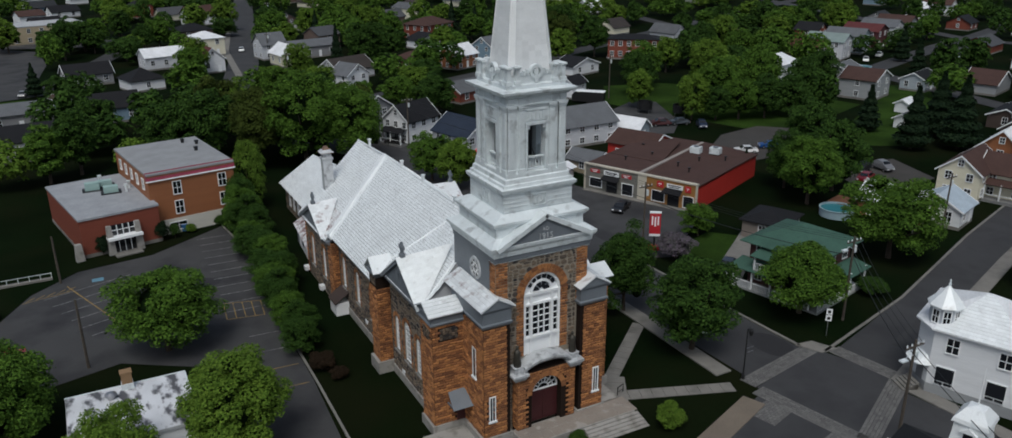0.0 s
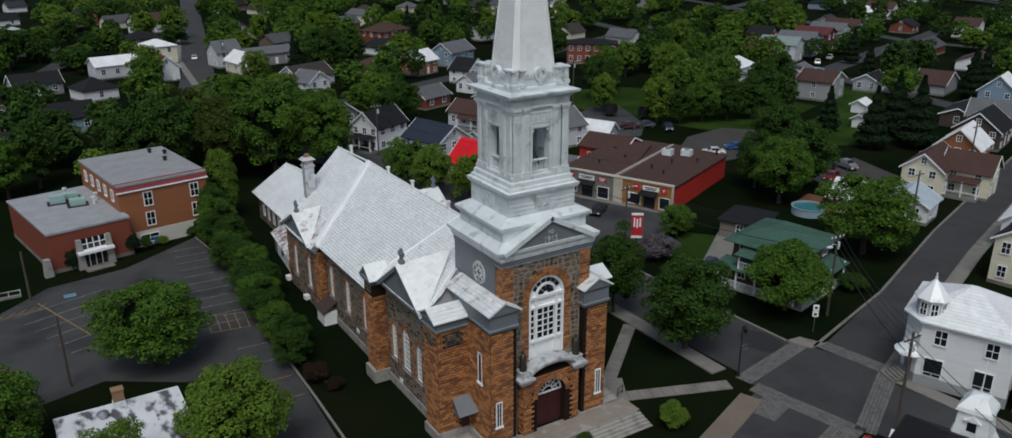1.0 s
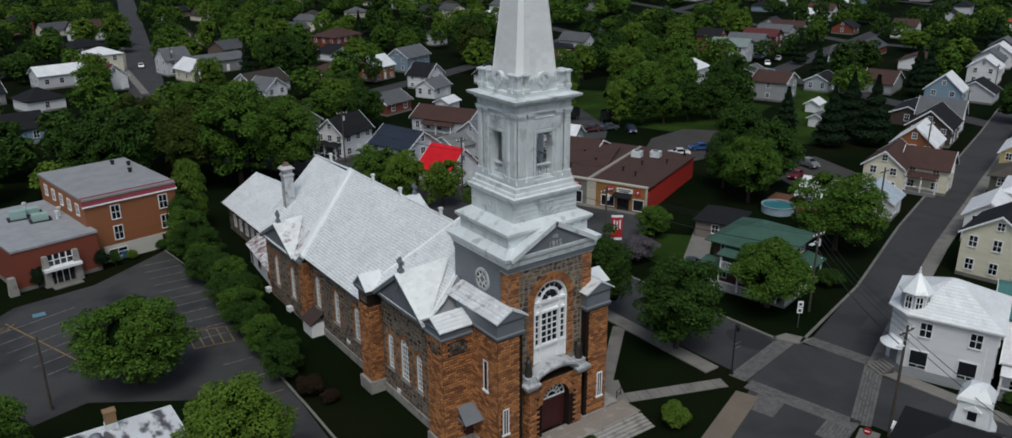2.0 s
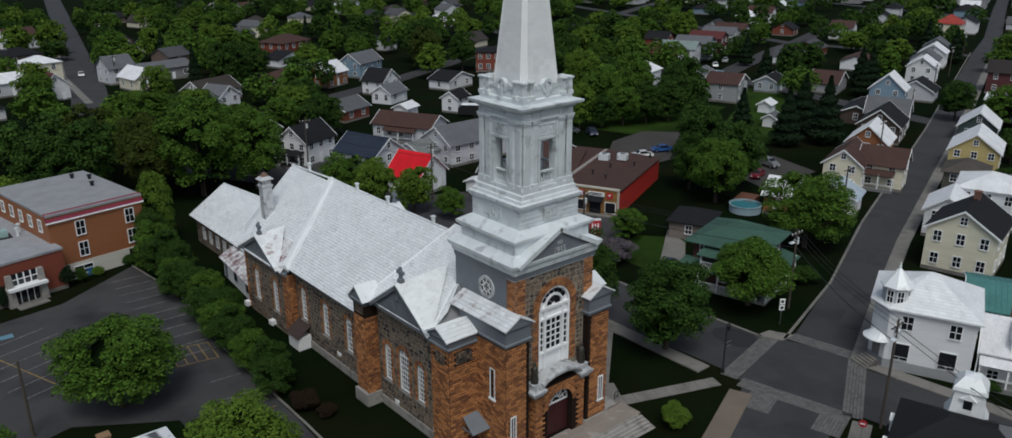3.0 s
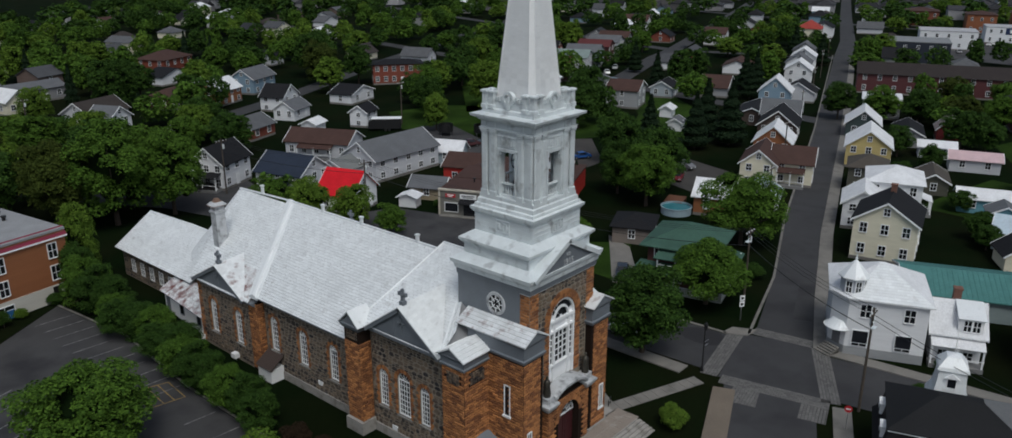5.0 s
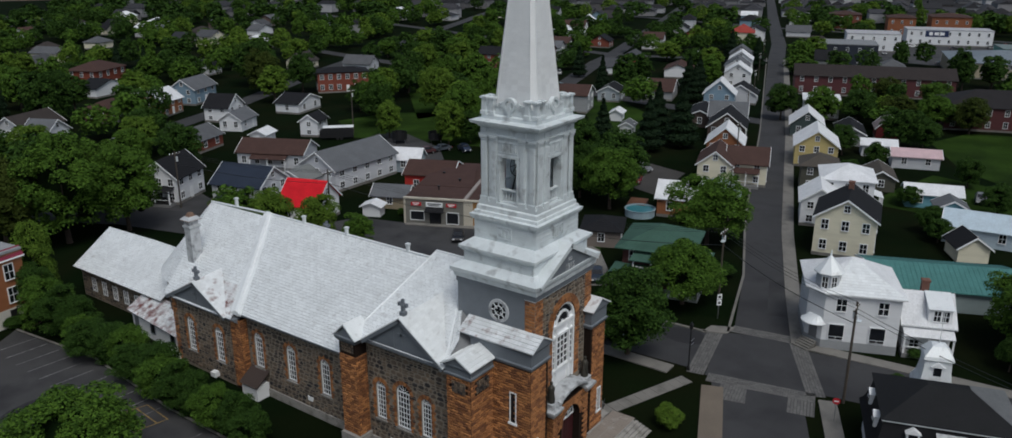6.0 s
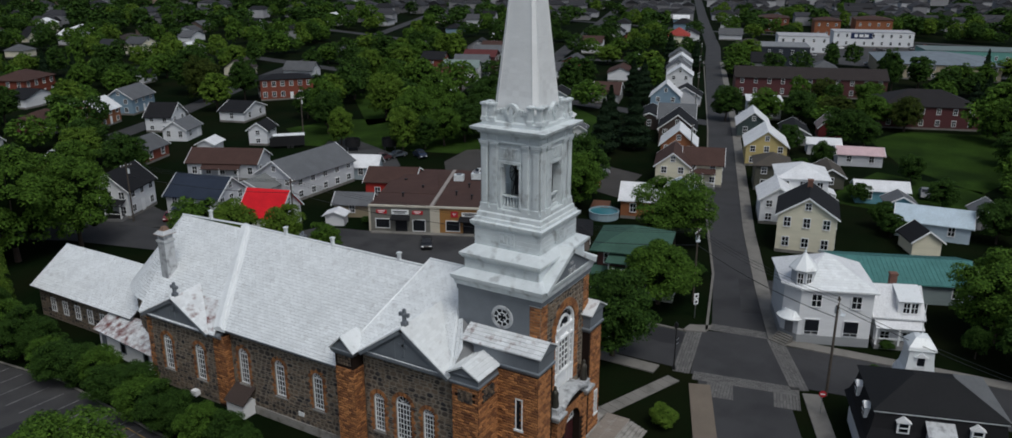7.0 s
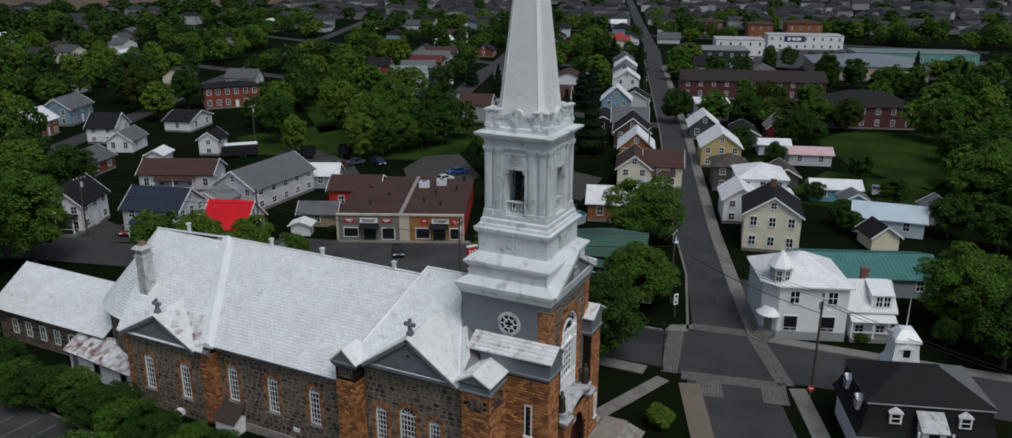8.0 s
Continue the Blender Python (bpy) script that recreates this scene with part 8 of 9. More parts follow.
for k, (x, y) in enumerate(((168, 20), (172, 12), (176, 3), (176, -6), (166, 30), (205, 12), (212, 0), (150, -3), (176, -14))):
    T(x, y, rt.uniform(7, 10), rt.uniform(9, 12), leaves=(LEAF_MID, LEAF_DARK, LEAF_OLIVE)[k % 3], fine=1, var=k % 5, label="green tree beside the apartment buildings", group="apartment trees")
for k, (x, y, h, s, lf) in enumerate(((10.4, -9.9, 2.6, 3.6, LEAF_LIME), (-4.6, -8.0, 1.6, 2.4, LEAF_DARK), (-1.8, -8.3, 1.5, 2.2, LEAF_DARK), (1.2, -8.6, 1.6, 2.6, LEAF_DARK), (-2.9, -9.2, 1.2, 1.8, LEAF_DARK), (50, 0.5, 2.6, 4.2, LEAF_DARK), (-33.0, 60.6, 3.2, 2.2, LEAF_PINE), (-25.0, 62.5, 3.4, 2.6, LEAF_PINE), (-23.2, 63.0, 2.4, 2.0, LEAF_DARK), (-16.0, 65.6, 1.5, 3.6, LEAF_DARK), (-13.6, 65.8, 1.5, 3.2, LEAF_DARK), (-20.8, 64.2, 1.4, 2.2, LEAF_LIME), (-29.8, 141, 4, 5, LEAF_LIME), (45.5, 57, 1.3, 2.4, LEAF_DARK), (47, 55, 1.3, 2.2, LEAF_DARK), (33, -26.5, 1.0, 2.0, LEAF_DARK), (40, -26.8, 1.2, 2.4, LEAF_DARK), (42.5, -36, 4.5, 3.4, LEAF_DARK))):
    T(x, y, h, s, shape="bush", leaves=lf, fine=1, var=k % 3, label="rounded dark green garden shrub", name="bush", group="shrubs")

# ---- cars, poles, lamps and signs ----
PROFILE = [(-2.2, 0.35), (-2.25, 0.62), (-2.1, 0.86), (-1.25, 0.95), (-0.55, 1.42), (0.75, 1.46), (1.55, 1.02), (2.15, 0.9), (2.25, 0.6), (2.2, 0.35)]


def car(x, y, ang, colour, label, suv=0.0):
    ob = thing("car", label, "car", "parked cars", pose(x, y, 0.03, 0, 0, ang))
    pm = mat("car_paint", colour, 0.3, 0.2, 0.02, bump=0.0, spec=0.6)
    prof = [(px, pz + (suv if pz > 0.9 else suv * 0.4)) for px, pz in PROFILE]
    b = Build()
    half = [0.86 if z < 1.0 + suv else 0.66 for _, z in prof]
    b.loft([[(px, s * w * (1.0 if abs(s) > 0.99 else 1.0), pz) for (px, pz), w in zip(prof, half)] for s in (-1, 1)])
    body = part("body", b, pm, ob)
    g = Build()
    zt = 1.36 + suv
    for s in (-1, 1):
        g.loft([[(-0.95, s * 0.81, 1.0 + suv * 0.7), (1.2, s * 0.81, 1.02 + suv * 0.7), (0.68, s * 0.69, zt), (-0.5, s * 0.69, zt)], [(-0.95, s * 0.78, 1.0 + suv * 0.7), (1.2, s * 0.78, 1.02 + suv * 0.7), (0.68, s * 0.66, zt), (-0.5, s * 0.66, zt)]])
    g.loft([[(-1.2, -0.72, 0.99 + suv), (-1.2, 0.72, 0.99 + suv), (-0.6, 0.6, 1.4 + suv), (-0.6, -0.6, 1.4 + suv)], [(-1.24, -0.72, 1.0 + suv), (-1.24, 0.72, 1.0 + suv), (-0.64, 0.6, 1.42 + suv), (-0.64, -0.6, 1.42 + suv)]])
    g.loft([[(1.5, -0.72, 1.06 + suv), (1.5, 0.72, 1.06 + suv), (0.82, 0.6, 1.45 + suv), (0.82, -0.6, 1.45 + suv)], [(1.54, -0.72, 1.08 + suv), (1.54, 0.72, 1.08 + suv), (0.86, 0.6, 1.47 + suv), (0.86, -0.6, 1.47 + suv)]])
    part("car_window", g, GLASS, ob)
    for wx in (-1.4, 1.4):
        for s in (-1, 1):
            w = Build().loft([[(wx + 0.33 * math.cos(2 * math.pi * k / 14), s * d, 0.33 + 0.33 * math.sin(2 * math.pi * k / 14)) for k in range(14)] for d in (0.68, 0.9)])
            t = part("wheel", w, RUBBER, ob)
            part("rim", Build().loft([[(wx + 0.2 * math.cos(2 * math.pi * k / 10), s * d, 0.33 + 0.2 * math.sin(2 * math.pi * k / 10)) for k in range(10)] for d in (0.89, 0.92)]), CHROME, t)
    for s in (-1, 1):
        part("headlight", Build().box(-2.27, -2.1, s * 0.62 - 0.18, s * 0.62 + 0.18, 0.62, 0.78), WHITE, ob)
        part("tail_light", Build().box(2.12, 2.27, s * 0.66 - 0.14, s * 0.66 + 0.14, 0.66, 0.84), SIGN_RED, ob)
    return ob


C_BLACK, C_WHITE, C_RED, C_BLUE, C_GREY = (0.012, 0.012, 0.014), (0.7, 0.7, 0.7), (0.16, 0.012, 0.02), (0.02, 0.09, 0.3), (0.2, 0.2, 0.21)
car(41.2, 41.0, 35, C_BLACK, "black car parked before the shops")
car(-44.4, 32.6, 15, (0.25, 0.015, 0.03), "red car at the edge of the car park")
car(24.4, 4.2, 90, C_WHITE, "white car on the main street")
car(39.5, 14.6, 30, (0.03, 0.04, 0.06), "dark blue car on a driveway", 0.25)
car(82.5, 56.8, -30, C_WHITE, "white car on the gravel yard")
car(89.2, 57.2, -30, C_BLUE, "bright blue car on the gravel yard")
for x, y, a, c, s in ((81.5, 82.5, -20, (0.06, 0.015, 0.015), 0.3), (86, 81.5, -20, (0.05, 0.06, 0.07), 0.1), (88.5, 77, 60, (0.02, 0.03, 0.06), 0.3), (29.5, 87.5, 40, C_RED, 0.0), (92, 37, 20, C_BLACK, 0.4), (96, 36, 80, C_GREY, 0.4), (88, 33, 20, (0.2, 0.01, 0.02), 0.1), (46, 148, 30, C_WHITE, 0.2), (41, 143, 60, (0.09, 0.01, 0.03), 0.2), (57, 152.5, 24, C_WHITE, 0.1), (112, -24.5, 10, C_GREY, 0.4), (-25, 205, 20, C_WHITE, 0), (22, 238, 78, C_WHITE, 0), (174, 113, 20, C_WHITE, 0.3), (120, 0.5, 20, C_GREY, 0.1), (190, 118, 40, C_WHITE, 0.1), (201, 122, 30, C_WHITE, 0.2), (212, 121, 30, C_GREY, 0), (-47.5, 45, 10, (0.12, 0.01, 0.015), 0.2), (24, 96, 120, (0.02, 0.02, 0.02), 0), (135, 152, 20, C_WHITE, 0), (-44, 189, 80, C_GREY, 0), (176, 27, 60, C_WHITE, 0), (30.5, 209, 20, C_GREY, 0)):
    car(x, y, a, c, "parked %s" % ("pickup-like car with dark paint" if s > 0.3 else "car beside a house"), s)
rc = random.Random(4)
for k in range(26):
    car(rc.uniform(305, 400), rc.uniform(-60, 45), A + rc.choice((0, 90)), rc.choice((C_BLACK, C_WHITE, C_GREY, C_BLUE, C_RED)), "small car on the large car park")
tr = thing("trailer", "white and black camping trailer beside a lawn", "trailer", m=pose(80.5, 110, 0, 0, 0, -45))
part("trailer_body", Build().loft([[(-4, s * 1.2, 0.6), (4, s * 1.2, 0.6), (4, s * 1.2, 3.0), (-3, s * 1.2, 3.0), (-4, s * 1.2, 2.2)] for s in (-1, 1)]), BLACK, tr)
part("trailer_roof", Build().box(-3.2, 4.1, -1.25, 1.25, 3.0, 3.15), WHITE, tr)
for wx in (0.2, 1.1):
    part("wheel", Build().loft([[(wx + 0.35 * math.cos(2 * math.pi * k / 12), d, 0.35 + 0.35 * math.sin(2 * math.pi * k / 12)) for k in range(12)] for d in (-1.25, 1.25)]), RUBBER, tr)
for x, y in ((86.5, 95), (91.5, 88)):
    tp = thing("trampoline", "black netted trampoline on the lawn", "trampoline", m=pose(x, y, 0))
    part("net", Build().lathe(0, 0, [(1.8, 0.9), (1.8, 2.7), (1.75, 2.7), (1.75, 0.9)], 12), BLACK, tp)
    part("leg", Build().box(-1.7, -1.6, -0.05, 0.05, 0, 0.95).box(1.6, 1.7, -0.05, 0.05, 0, 0.95).box(-0.05, 0.05, -1.7, -1.6, 0, 0.95).box(-0.05, 0.05, 1.6, 1.7, 0, 0.95), CHROME, tp)
for x, y, r in ((69.5, 23.0, 2.6), (103.8, 3.6 - 8, 2.4), (66.5, -19.5, 0.0), (176, 108, 2.8)):
    if r:
        pl = thing("swimming_pool", "round above-ground pool with pale rim", "pool", m=pose(x, y, 0))
        part("pool_wall", Build().lathe(0, 0, [(r, 0), (r, 1.2), (r + 0.12, 1.22), (r + 0.12, 1.3), (r - 0.1, 1.3), (r - 0.1, 1.0)], 20), wall_mat((0.3, 0.4, 0.45)), pl)
        part("water", Build().lathe(0, 0, [(r - 0.1, 0.9), (r - 0.1, 1.05)], 20), POOL, pl)
part_deck = thing("pool_deck", "brown wooden deck beside the pool", "deck", m=pose(73.4, 25.4, 0, 0, 0, A))
part("deck_floor", Build().box(-2.2, 2.2, -1.6, 1.6, 0.9, 1.1), wall_mat((0.16, 0.07, 0.04)), part_deck)
part("deck_skirt", Build().box(-2.15, 2.15, -1.55, -1.45, 0, 0.9).box(-2.15, -2.05, -1.5, 1.5, 0, 0.9), wall_mat((0.12, 0.05, 0.03)), part_deck)


def pole(x, y, h, arms=True, label="weathered wooden utility pole", lamp=False):
    ob = thing("utility_pole", label, "pole", "utility poles", pose(x, y, 0))
    part("shaft", Build().tube([(0, 0, -0.2), (0, 0, h)], [0.16, 0.11], 8), WOOD_POLE, ob)
    if arms:
        part("crossarm", Build().box(-1.1, 1.1, -0.07, 0.07, h - 0.7, h - 0.55), WOOD_POLE, ob)
        for q in (-1.0, -0.4, 0.4, 1.0):
            part("insulator", Build().lathe(q, 0, [(0.05, h - 0.55), (0.07, h - 0.45), (0.04, h - 0.32)], 6), WHITE, ob)
        part("transformer", Build().lathe(0.35, 0.1, [(0.22, h - 2.0), (0.24, h - 1.9), (0.24, h - 1.2), (0.1, h - 1.1)], 10), SILVER_TRIM, ob)
    if lamp:
        part("lamp_arm", Build().tube([(0, 0, h - 1.5), (-1.2, -0.4, h - 0.9), (-2.2, -0.8, h - 0.9)], [0.04, 0.035, 0.03], 6), SILVER_TRIM, ob)
        part("lamp_head", Build().box(-2.8, -2.1, -1.05, -0.65, h - 0.98, h - 0.85), SILVER_TRIM, ob)
    return ob


POLES = [(25.0, -22.8, 11.4), (41.6, -2.6, 10.5), (34.2, 26.0, 10.0), (33.5, 62, 10.0), (25.4, 92, 10.5)]
for k, (x, y, h) in enumerate(POLES):
    pole(x, y, h, k != 0 or True, lamp=k in (0, 1))
for x, y, h in ((-36.6, 27.6, 8.0), (-38.6, 53.0, 6.5), (60, 163, 9), (88, 112, 11), (76, 9.5, 9.5), (112, 21.8, 9.5), (150, 33.6, 9.5), (190, 46, 9.5), (230, 58.6, 9.5), (270, 71, 9.5), (21, 170, 9), (26, 215, 9), (37, 260, 9), (48, 310, 9), (66, 170, 9)):
    pole(x, y, h, h > 8.2)
for (x0, y0, h0), (x1, y1, h1) in zip(POLES[:-1], POLES[1:]):
    for q, dz in ((-1.0, -0.35), (0.0, -0.35), (1.0, -0.35), (0.2, -2.4)):
        pts = []
        for k in range(13):
            f = k / 12
            pts.append((x0 + (x1 - x0) * f + q * 0.8, y0 + (y1 - y0) * f, h0 + (h1 - h0) * f + dz - 1.2 * 4 * f * (1 - f) * 0.6))
        tagged(part("overhead_wire", Build().tube(pts, [0.022 if dz > -1 else 0.045] * 13, 4), BLACK), label="black overhead wire between poles", category="wire", group="overhead wires")
for k, q in enumerate((-0.5, 0.4)):
    pts = [(25.0 + (-12.0) * f + q, -22.8 + (-24) * f, 10.5 - 2.4 * f * (1 - f)) for f in [i / 10 for i in range(11)]]
    tagged(part("overhead_wire", Build().tube(pts, [0.03] * 11, 4), BLACK), label="black overhead wire between poles", category="wire", group="overhead wires")
pole(14.0, -46.8, 11)
sl = thing("street_lamp", "black cast street lamp with lantern and banner bracket", "street lamp", m=pose(22.2, -6.9, 0.1))
part("post", Build().lathe(0, 0, [(0.2, 0), (0.16, 0.4), (0.08, 0.6), (0.06, 5.6), (0.09, 5.7)], 10), BLACK, sl)
part("bracket", Build().tube([(0, 0, 5.2), (0.5, 0.2, 5.6), (0.8, 0.3, 5.4)], [0.03] * 3, 6), BLACK, sl)
part("lantern", Build().lathe(0.8, 0.3, [(0.08, 4.5), (0.2, 4.7), (0.24, 5.1), (0.1, 5.35)], 8), BLACK, sl)
part("banner_arm", Build().box(0.05, 1.0, -0.02, 0.02, 3.4, 3.44).box(0.3, 1.0, -0.02, 0.02, 2.9, 2.94), CHROME, sl)
ss = thing("stop_sign", "red octagonal stop sign on a metal post", "road sign", m=pose(20.7, -23.0, 0.1, 0, 0, -70))
part("post", Build().box(-0.03, 0.03, -0.03, 0.03, 0, 2.6), CHROME, ss)
oc = part("sign_face", Build().loft([[(0.38 * math.cos(math.pi * k / 4 + 0.39), d, 2.3 + 0.38 * math.sin(math.pi * k / 4 + 0.39)) for k in range(8)] for d in (-0.07, -0.04)]), SIGN_RED, ss)
part("sign_bar", Build().box(-0.22, 0.22, -0.08, -0.07, 2.23, 2.37), WHITE, oc)
rs2 = thing("road_sign", "two white route signs on one post", "road sign", m=pose(36.9, -4.4, 0.0, 0, 0, -40))
part("post", Build().box(-0.04, 0.04, -0.04, 0.04, 0, 3.3), CHROME, rs2)
for z in (1.9, 2.7):
    sf = part("sign_face", Build().box(-0.32, 0.32, -0.1, -0.05, z, z + 0.7), WHITE, rs2)
    part("sign_bar", Build().box(-0.16, 0.16, -0.12, -0.1, z + 0.18, z + 0.5), BLACK, sf)
ps = thing("pylon_sign", "tall red and white roadside sign on a post", "sign", m=pose(34.9, 24.4, 0, 0, 0, -35))
part("post", Build().box(-0.12, 0.12, -0.12, 0.12, 0, 5.4), BLACK, ps)
fc = part("sign_face", Build().box(-0.75, 0.75, -0.18, 0.18, 2.9, 5.9), SIGN_RED, ps)
part("sign_panel", Build().box(-0.75, 0.75, -0.19, 0.19, 2.55, 2.9).box(-0.8, 0.8, -0.2, 0.2, 5.9, 6.1), WHITE, fc)
part("sign_bar", Build().box(-0.5, -0.3, -0.2, -0.18, 4.2, 5.5).box(-0.1, 0.1, -0.2, -0.18, 4.0, 5.4).box(0.3, 0.5, -0.2, -0.18, 4.2, 5.5), WHITE, fc)
part("base_sign", Build().box(-0.9, 0.9, -0.15, 0.15, 0.4, 1.2), SIGN_RED, ps)
hr = thing("bicycle_stand", "small black metal stand beside the church path", "stand", m=pose(9.6, -3.2, 0.05, 0, 0, 20))
part("stand_frame", Build().box(-0.5, -0.44, -0.03, 0.03, 0, 0.9).box(0.44, 0.5, -0.03, 0.03, 0, 0.9).box(-0.5, 0.5, -0.03, 0.03, 0.84, 0.9).box(-0.5, 0.5, -0.02, 0.02, 0.3, 0.34), BLACK, hr)
bn = thing("recycling_bin", "blue wheeled recycling bin by the school wall", "bin", "bins", pose(-21.6, 65.3, 0))
part("bin_body", Build().tiers(0, 0, [(0.3, 0.35, 0.05), (0.38, 0.42, 1.0)]), wall_mat((0.02, 0.12, 0.3)), bn)
part("bin_lid", Build().tiers(0, 0, [(0.42, 0.46, 1.0), (0.4, 0.44, 1.12)]), wall_mat((0.02, 0.1, 0.26)), bn)
fn = thing("fence", "grey chain fence along the car park lawn", "fence")
part("rail", Build().box(-46, -39.5, 55.0, 55.06, 0.85, 0.9), SILVER_TRIM, fn)
for k in range(6):
    part("post", Build().box(-46 + 1.28 * k, -45.93 + 1.28 * k, 54.97, 55.04, 0, 0.95), SILVER_TRIM, fn)
part("curb", Build().box(-46, -39.5, 54.7, 55.3, 0, 0.25), CONCRETE, fn)

# ---- the town beyond, along streets that follow the same grid ----
ROADS = [STREET_A, STREET_B, STREET_BW, STREET_C, STREET_D, [(160, 30), (175, 100), (190, 200), (230, 420)], [(292, 40), (262, 133), (300, 262), (360, 480)], [(410, -60), (420, 112), (470, 330)], [(-60, 185), (-40, 190), (-15, 260), (10, 330)]]


def road_gap(x, y):
    best = 1e9
    for line in ROADS:
        for (ax, ay), (bx, by) in zip(line[:-1], line[1:]):
            dx, dy = bx - ax, by - ay
            f = max(0.0, min(1.0, ((x - ax) * dx + (y - ay) * dy) / (dx * dx + dy * dy)))
            best = min(best, math.hypot(x - ax - f * dx, y - ay - f * dy))
    return best


def in_town(x, y):
    an = math.degrees(math.atan2(y + 40, x + 55))
    return -9 < an < 100


def open_field(x, y):
    return (y > 838 - 0.62 * x and y > 0.72 * x) or (y > 0.9 * x + 330 and y > 450) or (122 < x < 160 and 48 < y < 78) or (80 < x < 125 and -34 < y < -6 and x > 100) or (300 < x < 410 and -75 < y < 62) or (75 < x < 112 and 50 < y < 108)


def kept_clear(x, y):
    return (58 < x < 165 and -36 < y < 40 + 0.1 * x) or (25 < x < 112 and 55 < y < 128) or (x < 30 and 60 < y < 100) or (60 < x < 100 and 125 < y < 180 and x > y - 95)


rh = random.Random(23)
cell = {}
for fx, fy, fr in FOOT:
    cell.setdefault((int(fx // 25), int(fy // 25)), []).append((fx, fy, fr))


def is_free(x, y, r):
    for i in (-1, 0, 1):
        for j in (-1, 0, 1):
            for fx, fy, fr in cell.get((int(x // 25) + i, int(y // 25) + j), ()):
                if math.hypot(x - fx, y - fy) < r + fr:
                    return False
    return True


def occupy(x, y, r):
    cell.setdefault((int(x // 25), int(y // 25)), []).append((x, y, r))


walls_far = [WH, LGREY, LGREY, GREY, CREAM, BLUE, WH, (0.3, 0.31, 0.32), REDBR, (0.14, 0.1, 0.085), WH]
roofs_far = [R_BLACK, R_BLACK, R_BLACK, (0.07, 0.072, 0.078), (0.045, 0.038, 0.035), R_BROWN, R_TIN, (0.1, 0.103, 0.11), (0.03, 0.032, 0.036)]
ca, sa = math.cos(radians(A)), math.sin(radians(A))
count = 0
p = -60.0
while p < 900:
    q = -60.0
    while q < 640:
        px, qy = p + rh.uniform(-3, 3), q + rh.uniform(-3, 3)
        x, y = px * ca - qy * sa, px * sa + qy * ca
        dist = math.hypot(x + 45, y + 40)
        q += 24 if dist < 420 else 30
        if dist < 165 or dist > 560 or kept_clear(x, y) or (120 < x < 186 and -50 < y < 0) or not in_town(x, y) or open_field(x, y) or road_gap(x, y) < 9 or not is_free(x, y, 5.5) or rh.random() < (0.22 if y < 0.75 * x else 0.62):
            continue
        w, d = rh.uniform(8, 13), rh.uniform(7, 9.5)
        two = rh.random() < 0.35
        occupy(x, y, 8)
        house(x, y, A + rh.choice((0, 90, 0, 180)) + rh.uniform(-3, 3), w, d, 5.2 if two else 3.1, rh.uniform(1.7, 2.9), rh.choice(walls_far), rh.choice(roofs_far), "town house with a pitched roof among trees", rh.choice(("gx", "gx", "gy", "hip")), (2, 1) if dist < 450 else (0, 0), 2 if two else 1, group="town houses", door=False)
        count += 1
    p += 25 if p < 380 else 32
# roofs of the far town, too many to count
rf = random.Random(77)
fw, fr = Build(), Build()
FAR_WALL = two_tone("far_siding", (0.42, 0.42, 0.44), (0.05, 0.045, 0.045))
FAR_ROOF = two_tone("far_shingle_roofs", (0.04, 0.04, 0.046), (0.009, 0.009, 0.011))
for k in range(5200):
    an, dist = radians(rf.uniform(-10, 100)), rf.uniform(540, 1250)
    x, y = -45 + dist * math.cos(an), -40 + dist * math.sin(an)
    if rf.random() > (1.0 if an < 0.72 else 0.16 if an < 1.0 else 0.05) or open_field(x, y) or road_gap(x, y) < 9 or not is_free(x, y, 6.5):
        continue
    occupy(x, y, 6.5)
    w, d, h, up = rf.uniform(4.5, 7.5), rf.uniform(4, 5.5), rf.choice((3.2, 3.4, 5.6)), rf.uniform(1.8, 3.2)
    t = radians(A + rf.choice((0, 90)) + rf.uniform(-6, 6))
    at = lambda u, v, z: (x + u * math.cos(t) - v * math.sin(t), y + u * math.sin(t) + v * math.cos(t), z)
    fw.loft([[at(-w, -d, z), at(w, -d, z), at(w, d, z), at(-w, d, z)] for z in (0, h)])
    g = rf.choice((0.0, 0.35, 0.5))
    fr.loft([[at(-w - 0.4, -d - 0.4, h), at(w + 0.4, -d - 0.4, h), at(w + 0.4, d + 0.4, h), at(-w - 0.4, d + 0.4, h)], [at(-w - 0.4 + 2 * g * w * 0.6, -0.1, h + up), at(w + 0.4 - 2 * g * w * 0.6, -0.1, h + up), at(w + 0.4 - 2 * g * w * 0.6, 0.1, h + up), at(-w - 0.4 + 2 * g * w * 0.6, 0.1, h + up)]])
fh = thing("far_town", "pale and dark houses of the far town", "houses")
part("far_wall", fw, FAR_WALL, fh, kind="stuff")
part("far_roof", fr, FAR_ROOF, fh, "dark shingle roofs", kind="stuff")
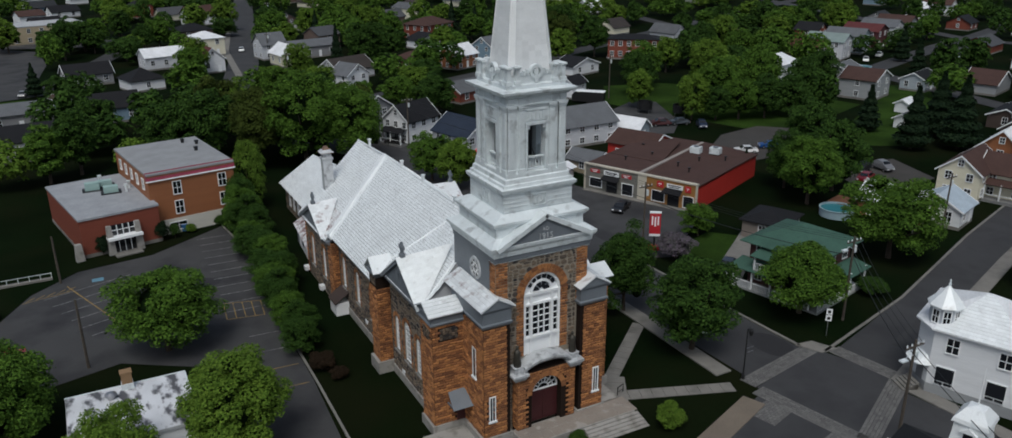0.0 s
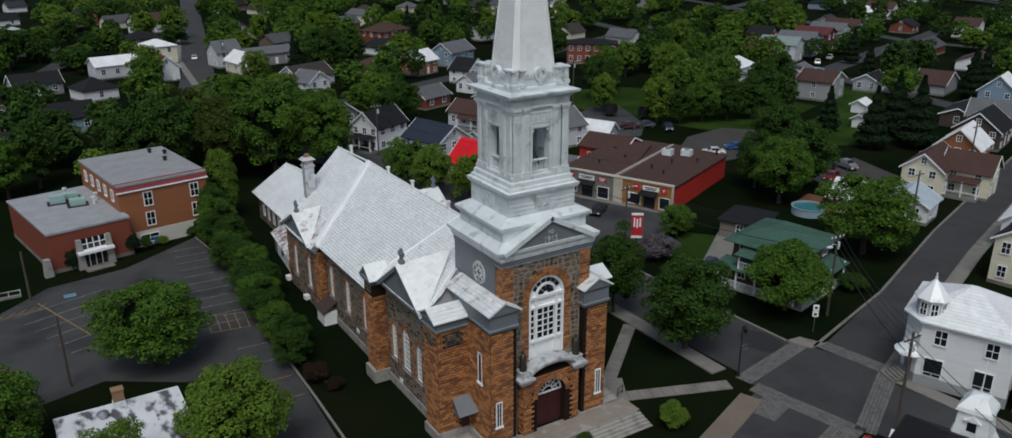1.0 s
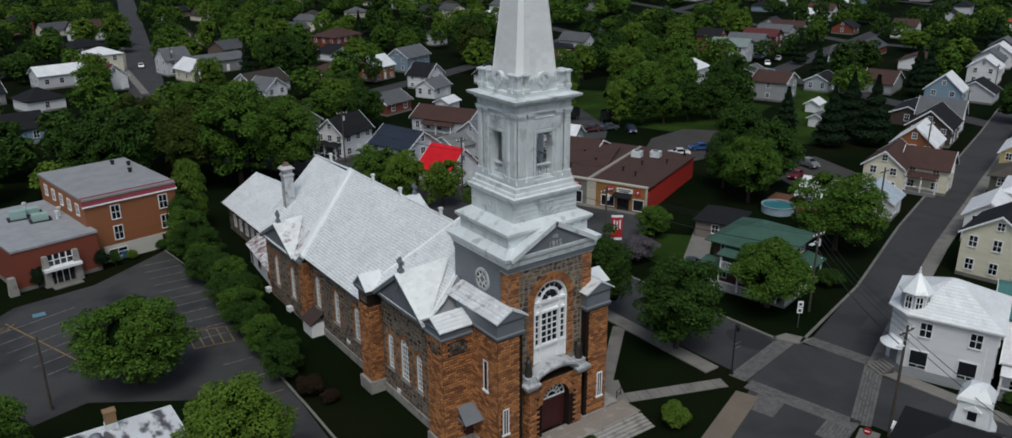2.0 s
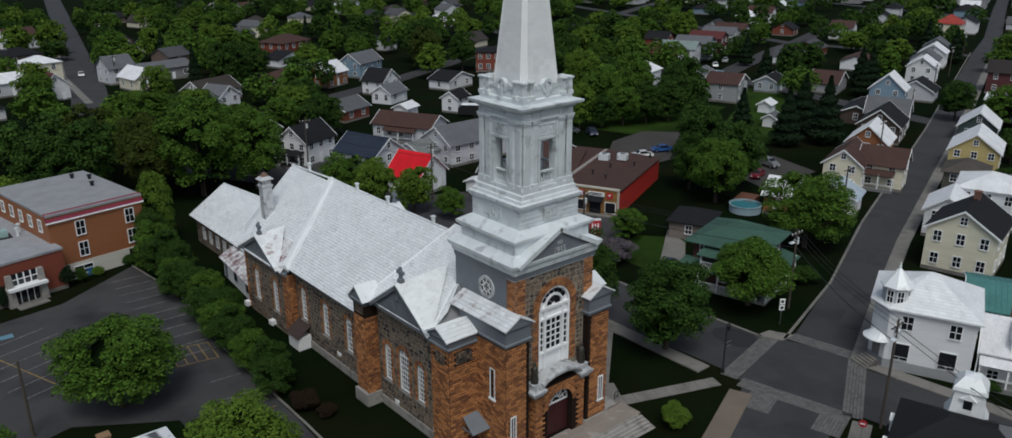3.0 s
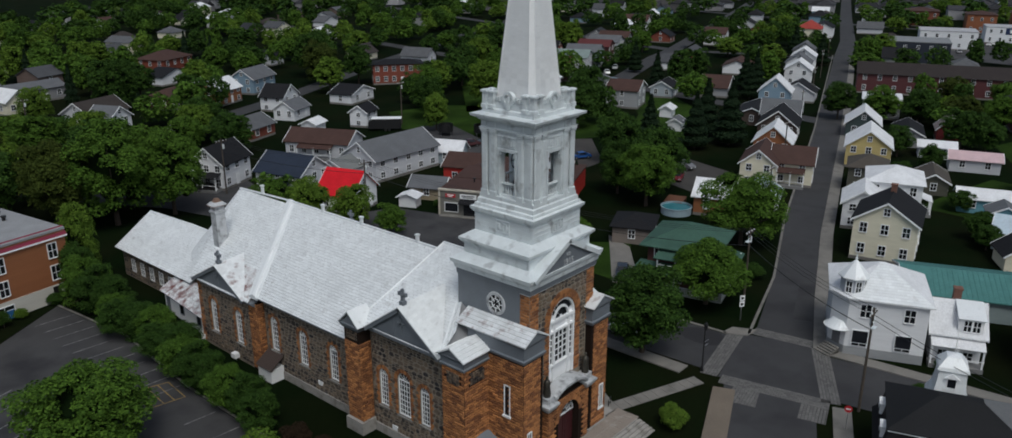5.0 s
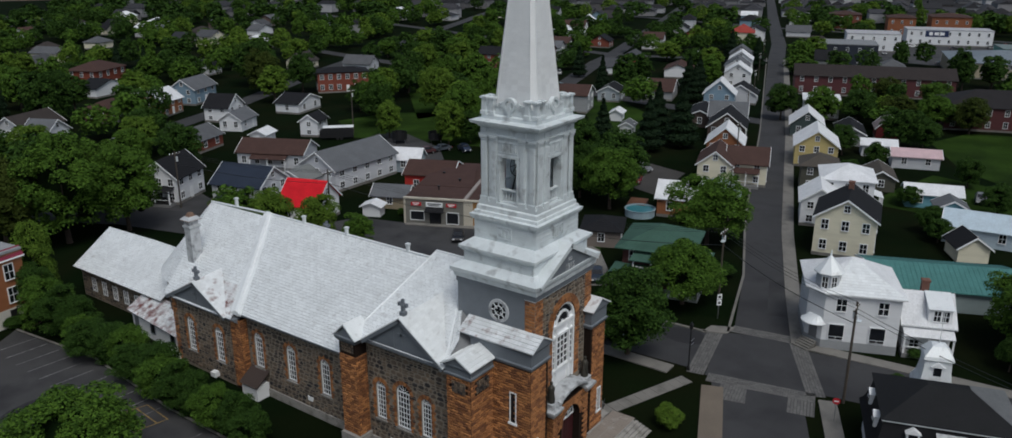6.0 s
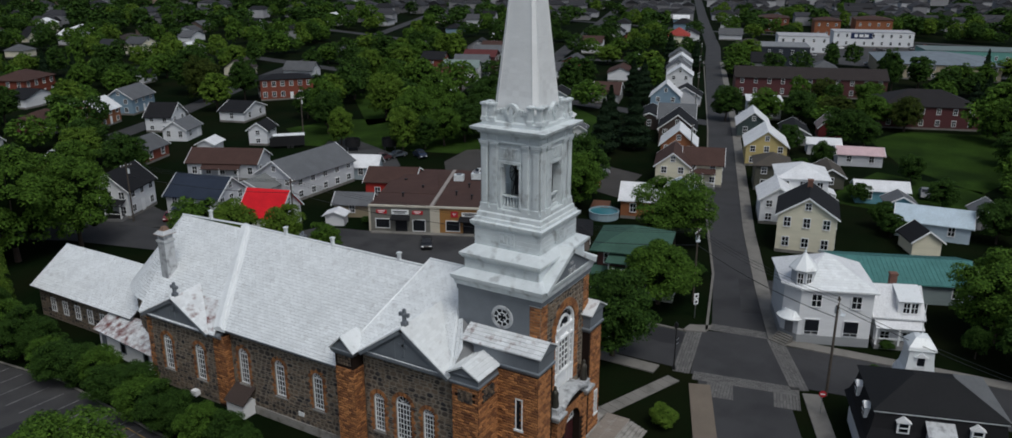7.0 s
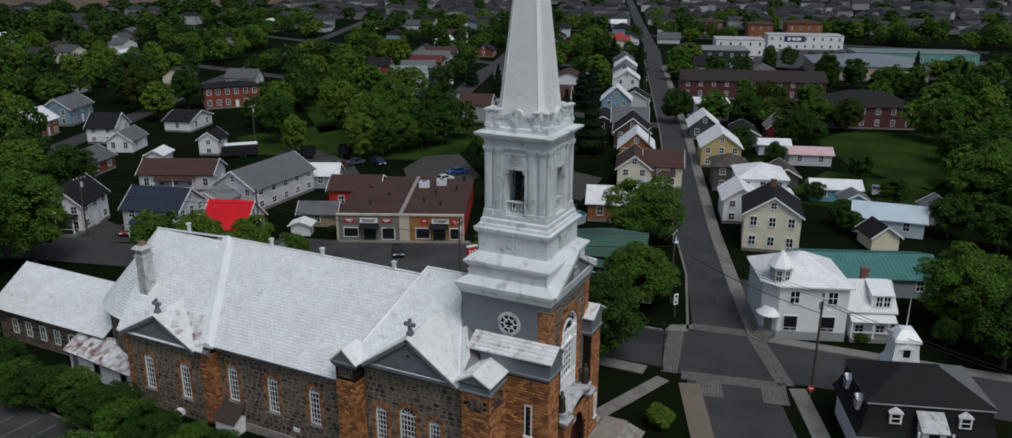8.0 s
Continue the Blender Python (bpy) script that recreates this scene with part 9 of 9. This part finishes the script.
# garden trees of the town
nt = 0
for k in range(1500):
    an, dist = radians(rh.uniform(-8, 99)), 90 + 260 * math.sqrt(rh.random())
    x, y = -45 + dist * math.cos(an), -40 + dist * math.sin(an)
    if open_field(x, y) or kept_clear(x, y) or road_gap(x, y) < 6.5 or math.hypot(x + 45, y + 40) < 150 and x < 60 and y < 80:
        continue
    if (x < 60 and y < 70) or not is_free(x, y, 3.2) or nt > 130:
        continue
    occupy(x, y, 3.0)
    nt += 1
    lf = rh.choice((LEAF_DARK, LEAF_DARK, LEAF_MID, LEAF_MID, LEAF_LIME, LEAF_LIME))
    if rh.random() < 0.12:
        tree(x, y, rh.uniform(8, 13), rh.uniform(8, 13), "conifer", LEAF_PINE, 0, nt % 2, "dark conifer in the town", rh.uniform(0, 6), group="town trees")
    else:
        tree(x, y, rh.uniform(7, 13), rh.uniform(9, 14), rh.choice(("broad", "broad", "tall")), lf, 0 if dist > 230 else 1, nt % 3, "leafy tree among the town houses", rh.uniform(0, 6), group="town trees")
# the canopy of the town and the far woods, uncountable
rw = np.random.default_rng(3)


def canopy(name, models, spots, material, label):
    chunks = []
    for k, (x, y, h, s, t) in enumerate(spots):
        bv = models[k % len(models)]
        c, d = math.cos(t), math.sin(t)
        chunks.append(np.stack([(bv[:, 0] * c - bv[:, 1] * d) * s + x, (bv[:, 0] * d + bv[:, 1] * c) * s + y, bv[:, 2] * h], 1))
    me = leaf_sheet(name, np.concatenate(chunks), material)
    return tagged(new(name, me), label=label, category="trees", kind="stuff")


def raw_model(seed, shape, n, leaf):
    me = tree_model(seed, shape, LEAF_DARK, n, leaf)[0]
    v = np.empty(len(me.vertices) * 3, np.float32)
    me.vertices.foreach_get("co", v)
    return v.reshape(-1, 3)


mid = [raw_model(70 + k, ("broad", "tall", "broad")[k], 1500, 0.043) for k in range(3)]
low = [raw_model(80 + k, "broad", 420, 0.08) for k in range(3)]
spots = {0: [], 1: [], 2: [], 3: []}
for k in range(9000):
    an = math.radians(rw.uniform(-9, 100))
    dist = 110 + 500 * rw.random() ** 0.8
    x, y = -45 + dist * math.cos(an), -40 + dist * math.sin(an)
    if (x < 62 and y < 78) or kept_clear(x, y) or open_field(x, y) or road_gap(x, y) < 6.5 or not is_free(x, y, 2.6) or len(spots[0]) + len(spots[1]) + len(spots[2]) > 640:
        continue
    if noise.noise((x * 0.018, y * 0.018, 3.0)) < -0.05:
        continue
    occupy(x, y, 2.4)
    spots[int(rw.choice([0, 0, 1, 1, 2]))].append((x, y, rw.uniform(6, 12), rw.uniform(8, 12.5), rw.uniform(0, 6)))
for k in range(3600):
    an = math.radians(rw.uniform(-9, 100))
    dist = rw.uniform(480, 1600)
    x, y = -45 + dist * math.cos(an), -40 + dist * math.sin(an)
    if road_gap(x, y) < 6 or not is_free(x, y, 3) or (open_field(x, y) and rw.random() < 0.96) or (an < 0.75 and dist < 1250 and rw.random() < 0.7):
        continue
    spots[3].append((x, y, rw.uniform(6, 12), rw.uniform(10, 18), rw.uniform(0, 6)))
canopy("town_canopy", mid, spots[0], LEAF_DARK, "dark green tree canopy between the town houses")
canopy("town_canopy", mid, spots[1], LEAF_MID, "mid green tree canopy between the town houses")
canopy("town_canopy", mid, spots[2], LEAF_LIME, "light green tree canopy between the town houses")
canopy("far_woods", low, spots[3], LEAF_DARK, "dark green far woods and hedges beyond the town")
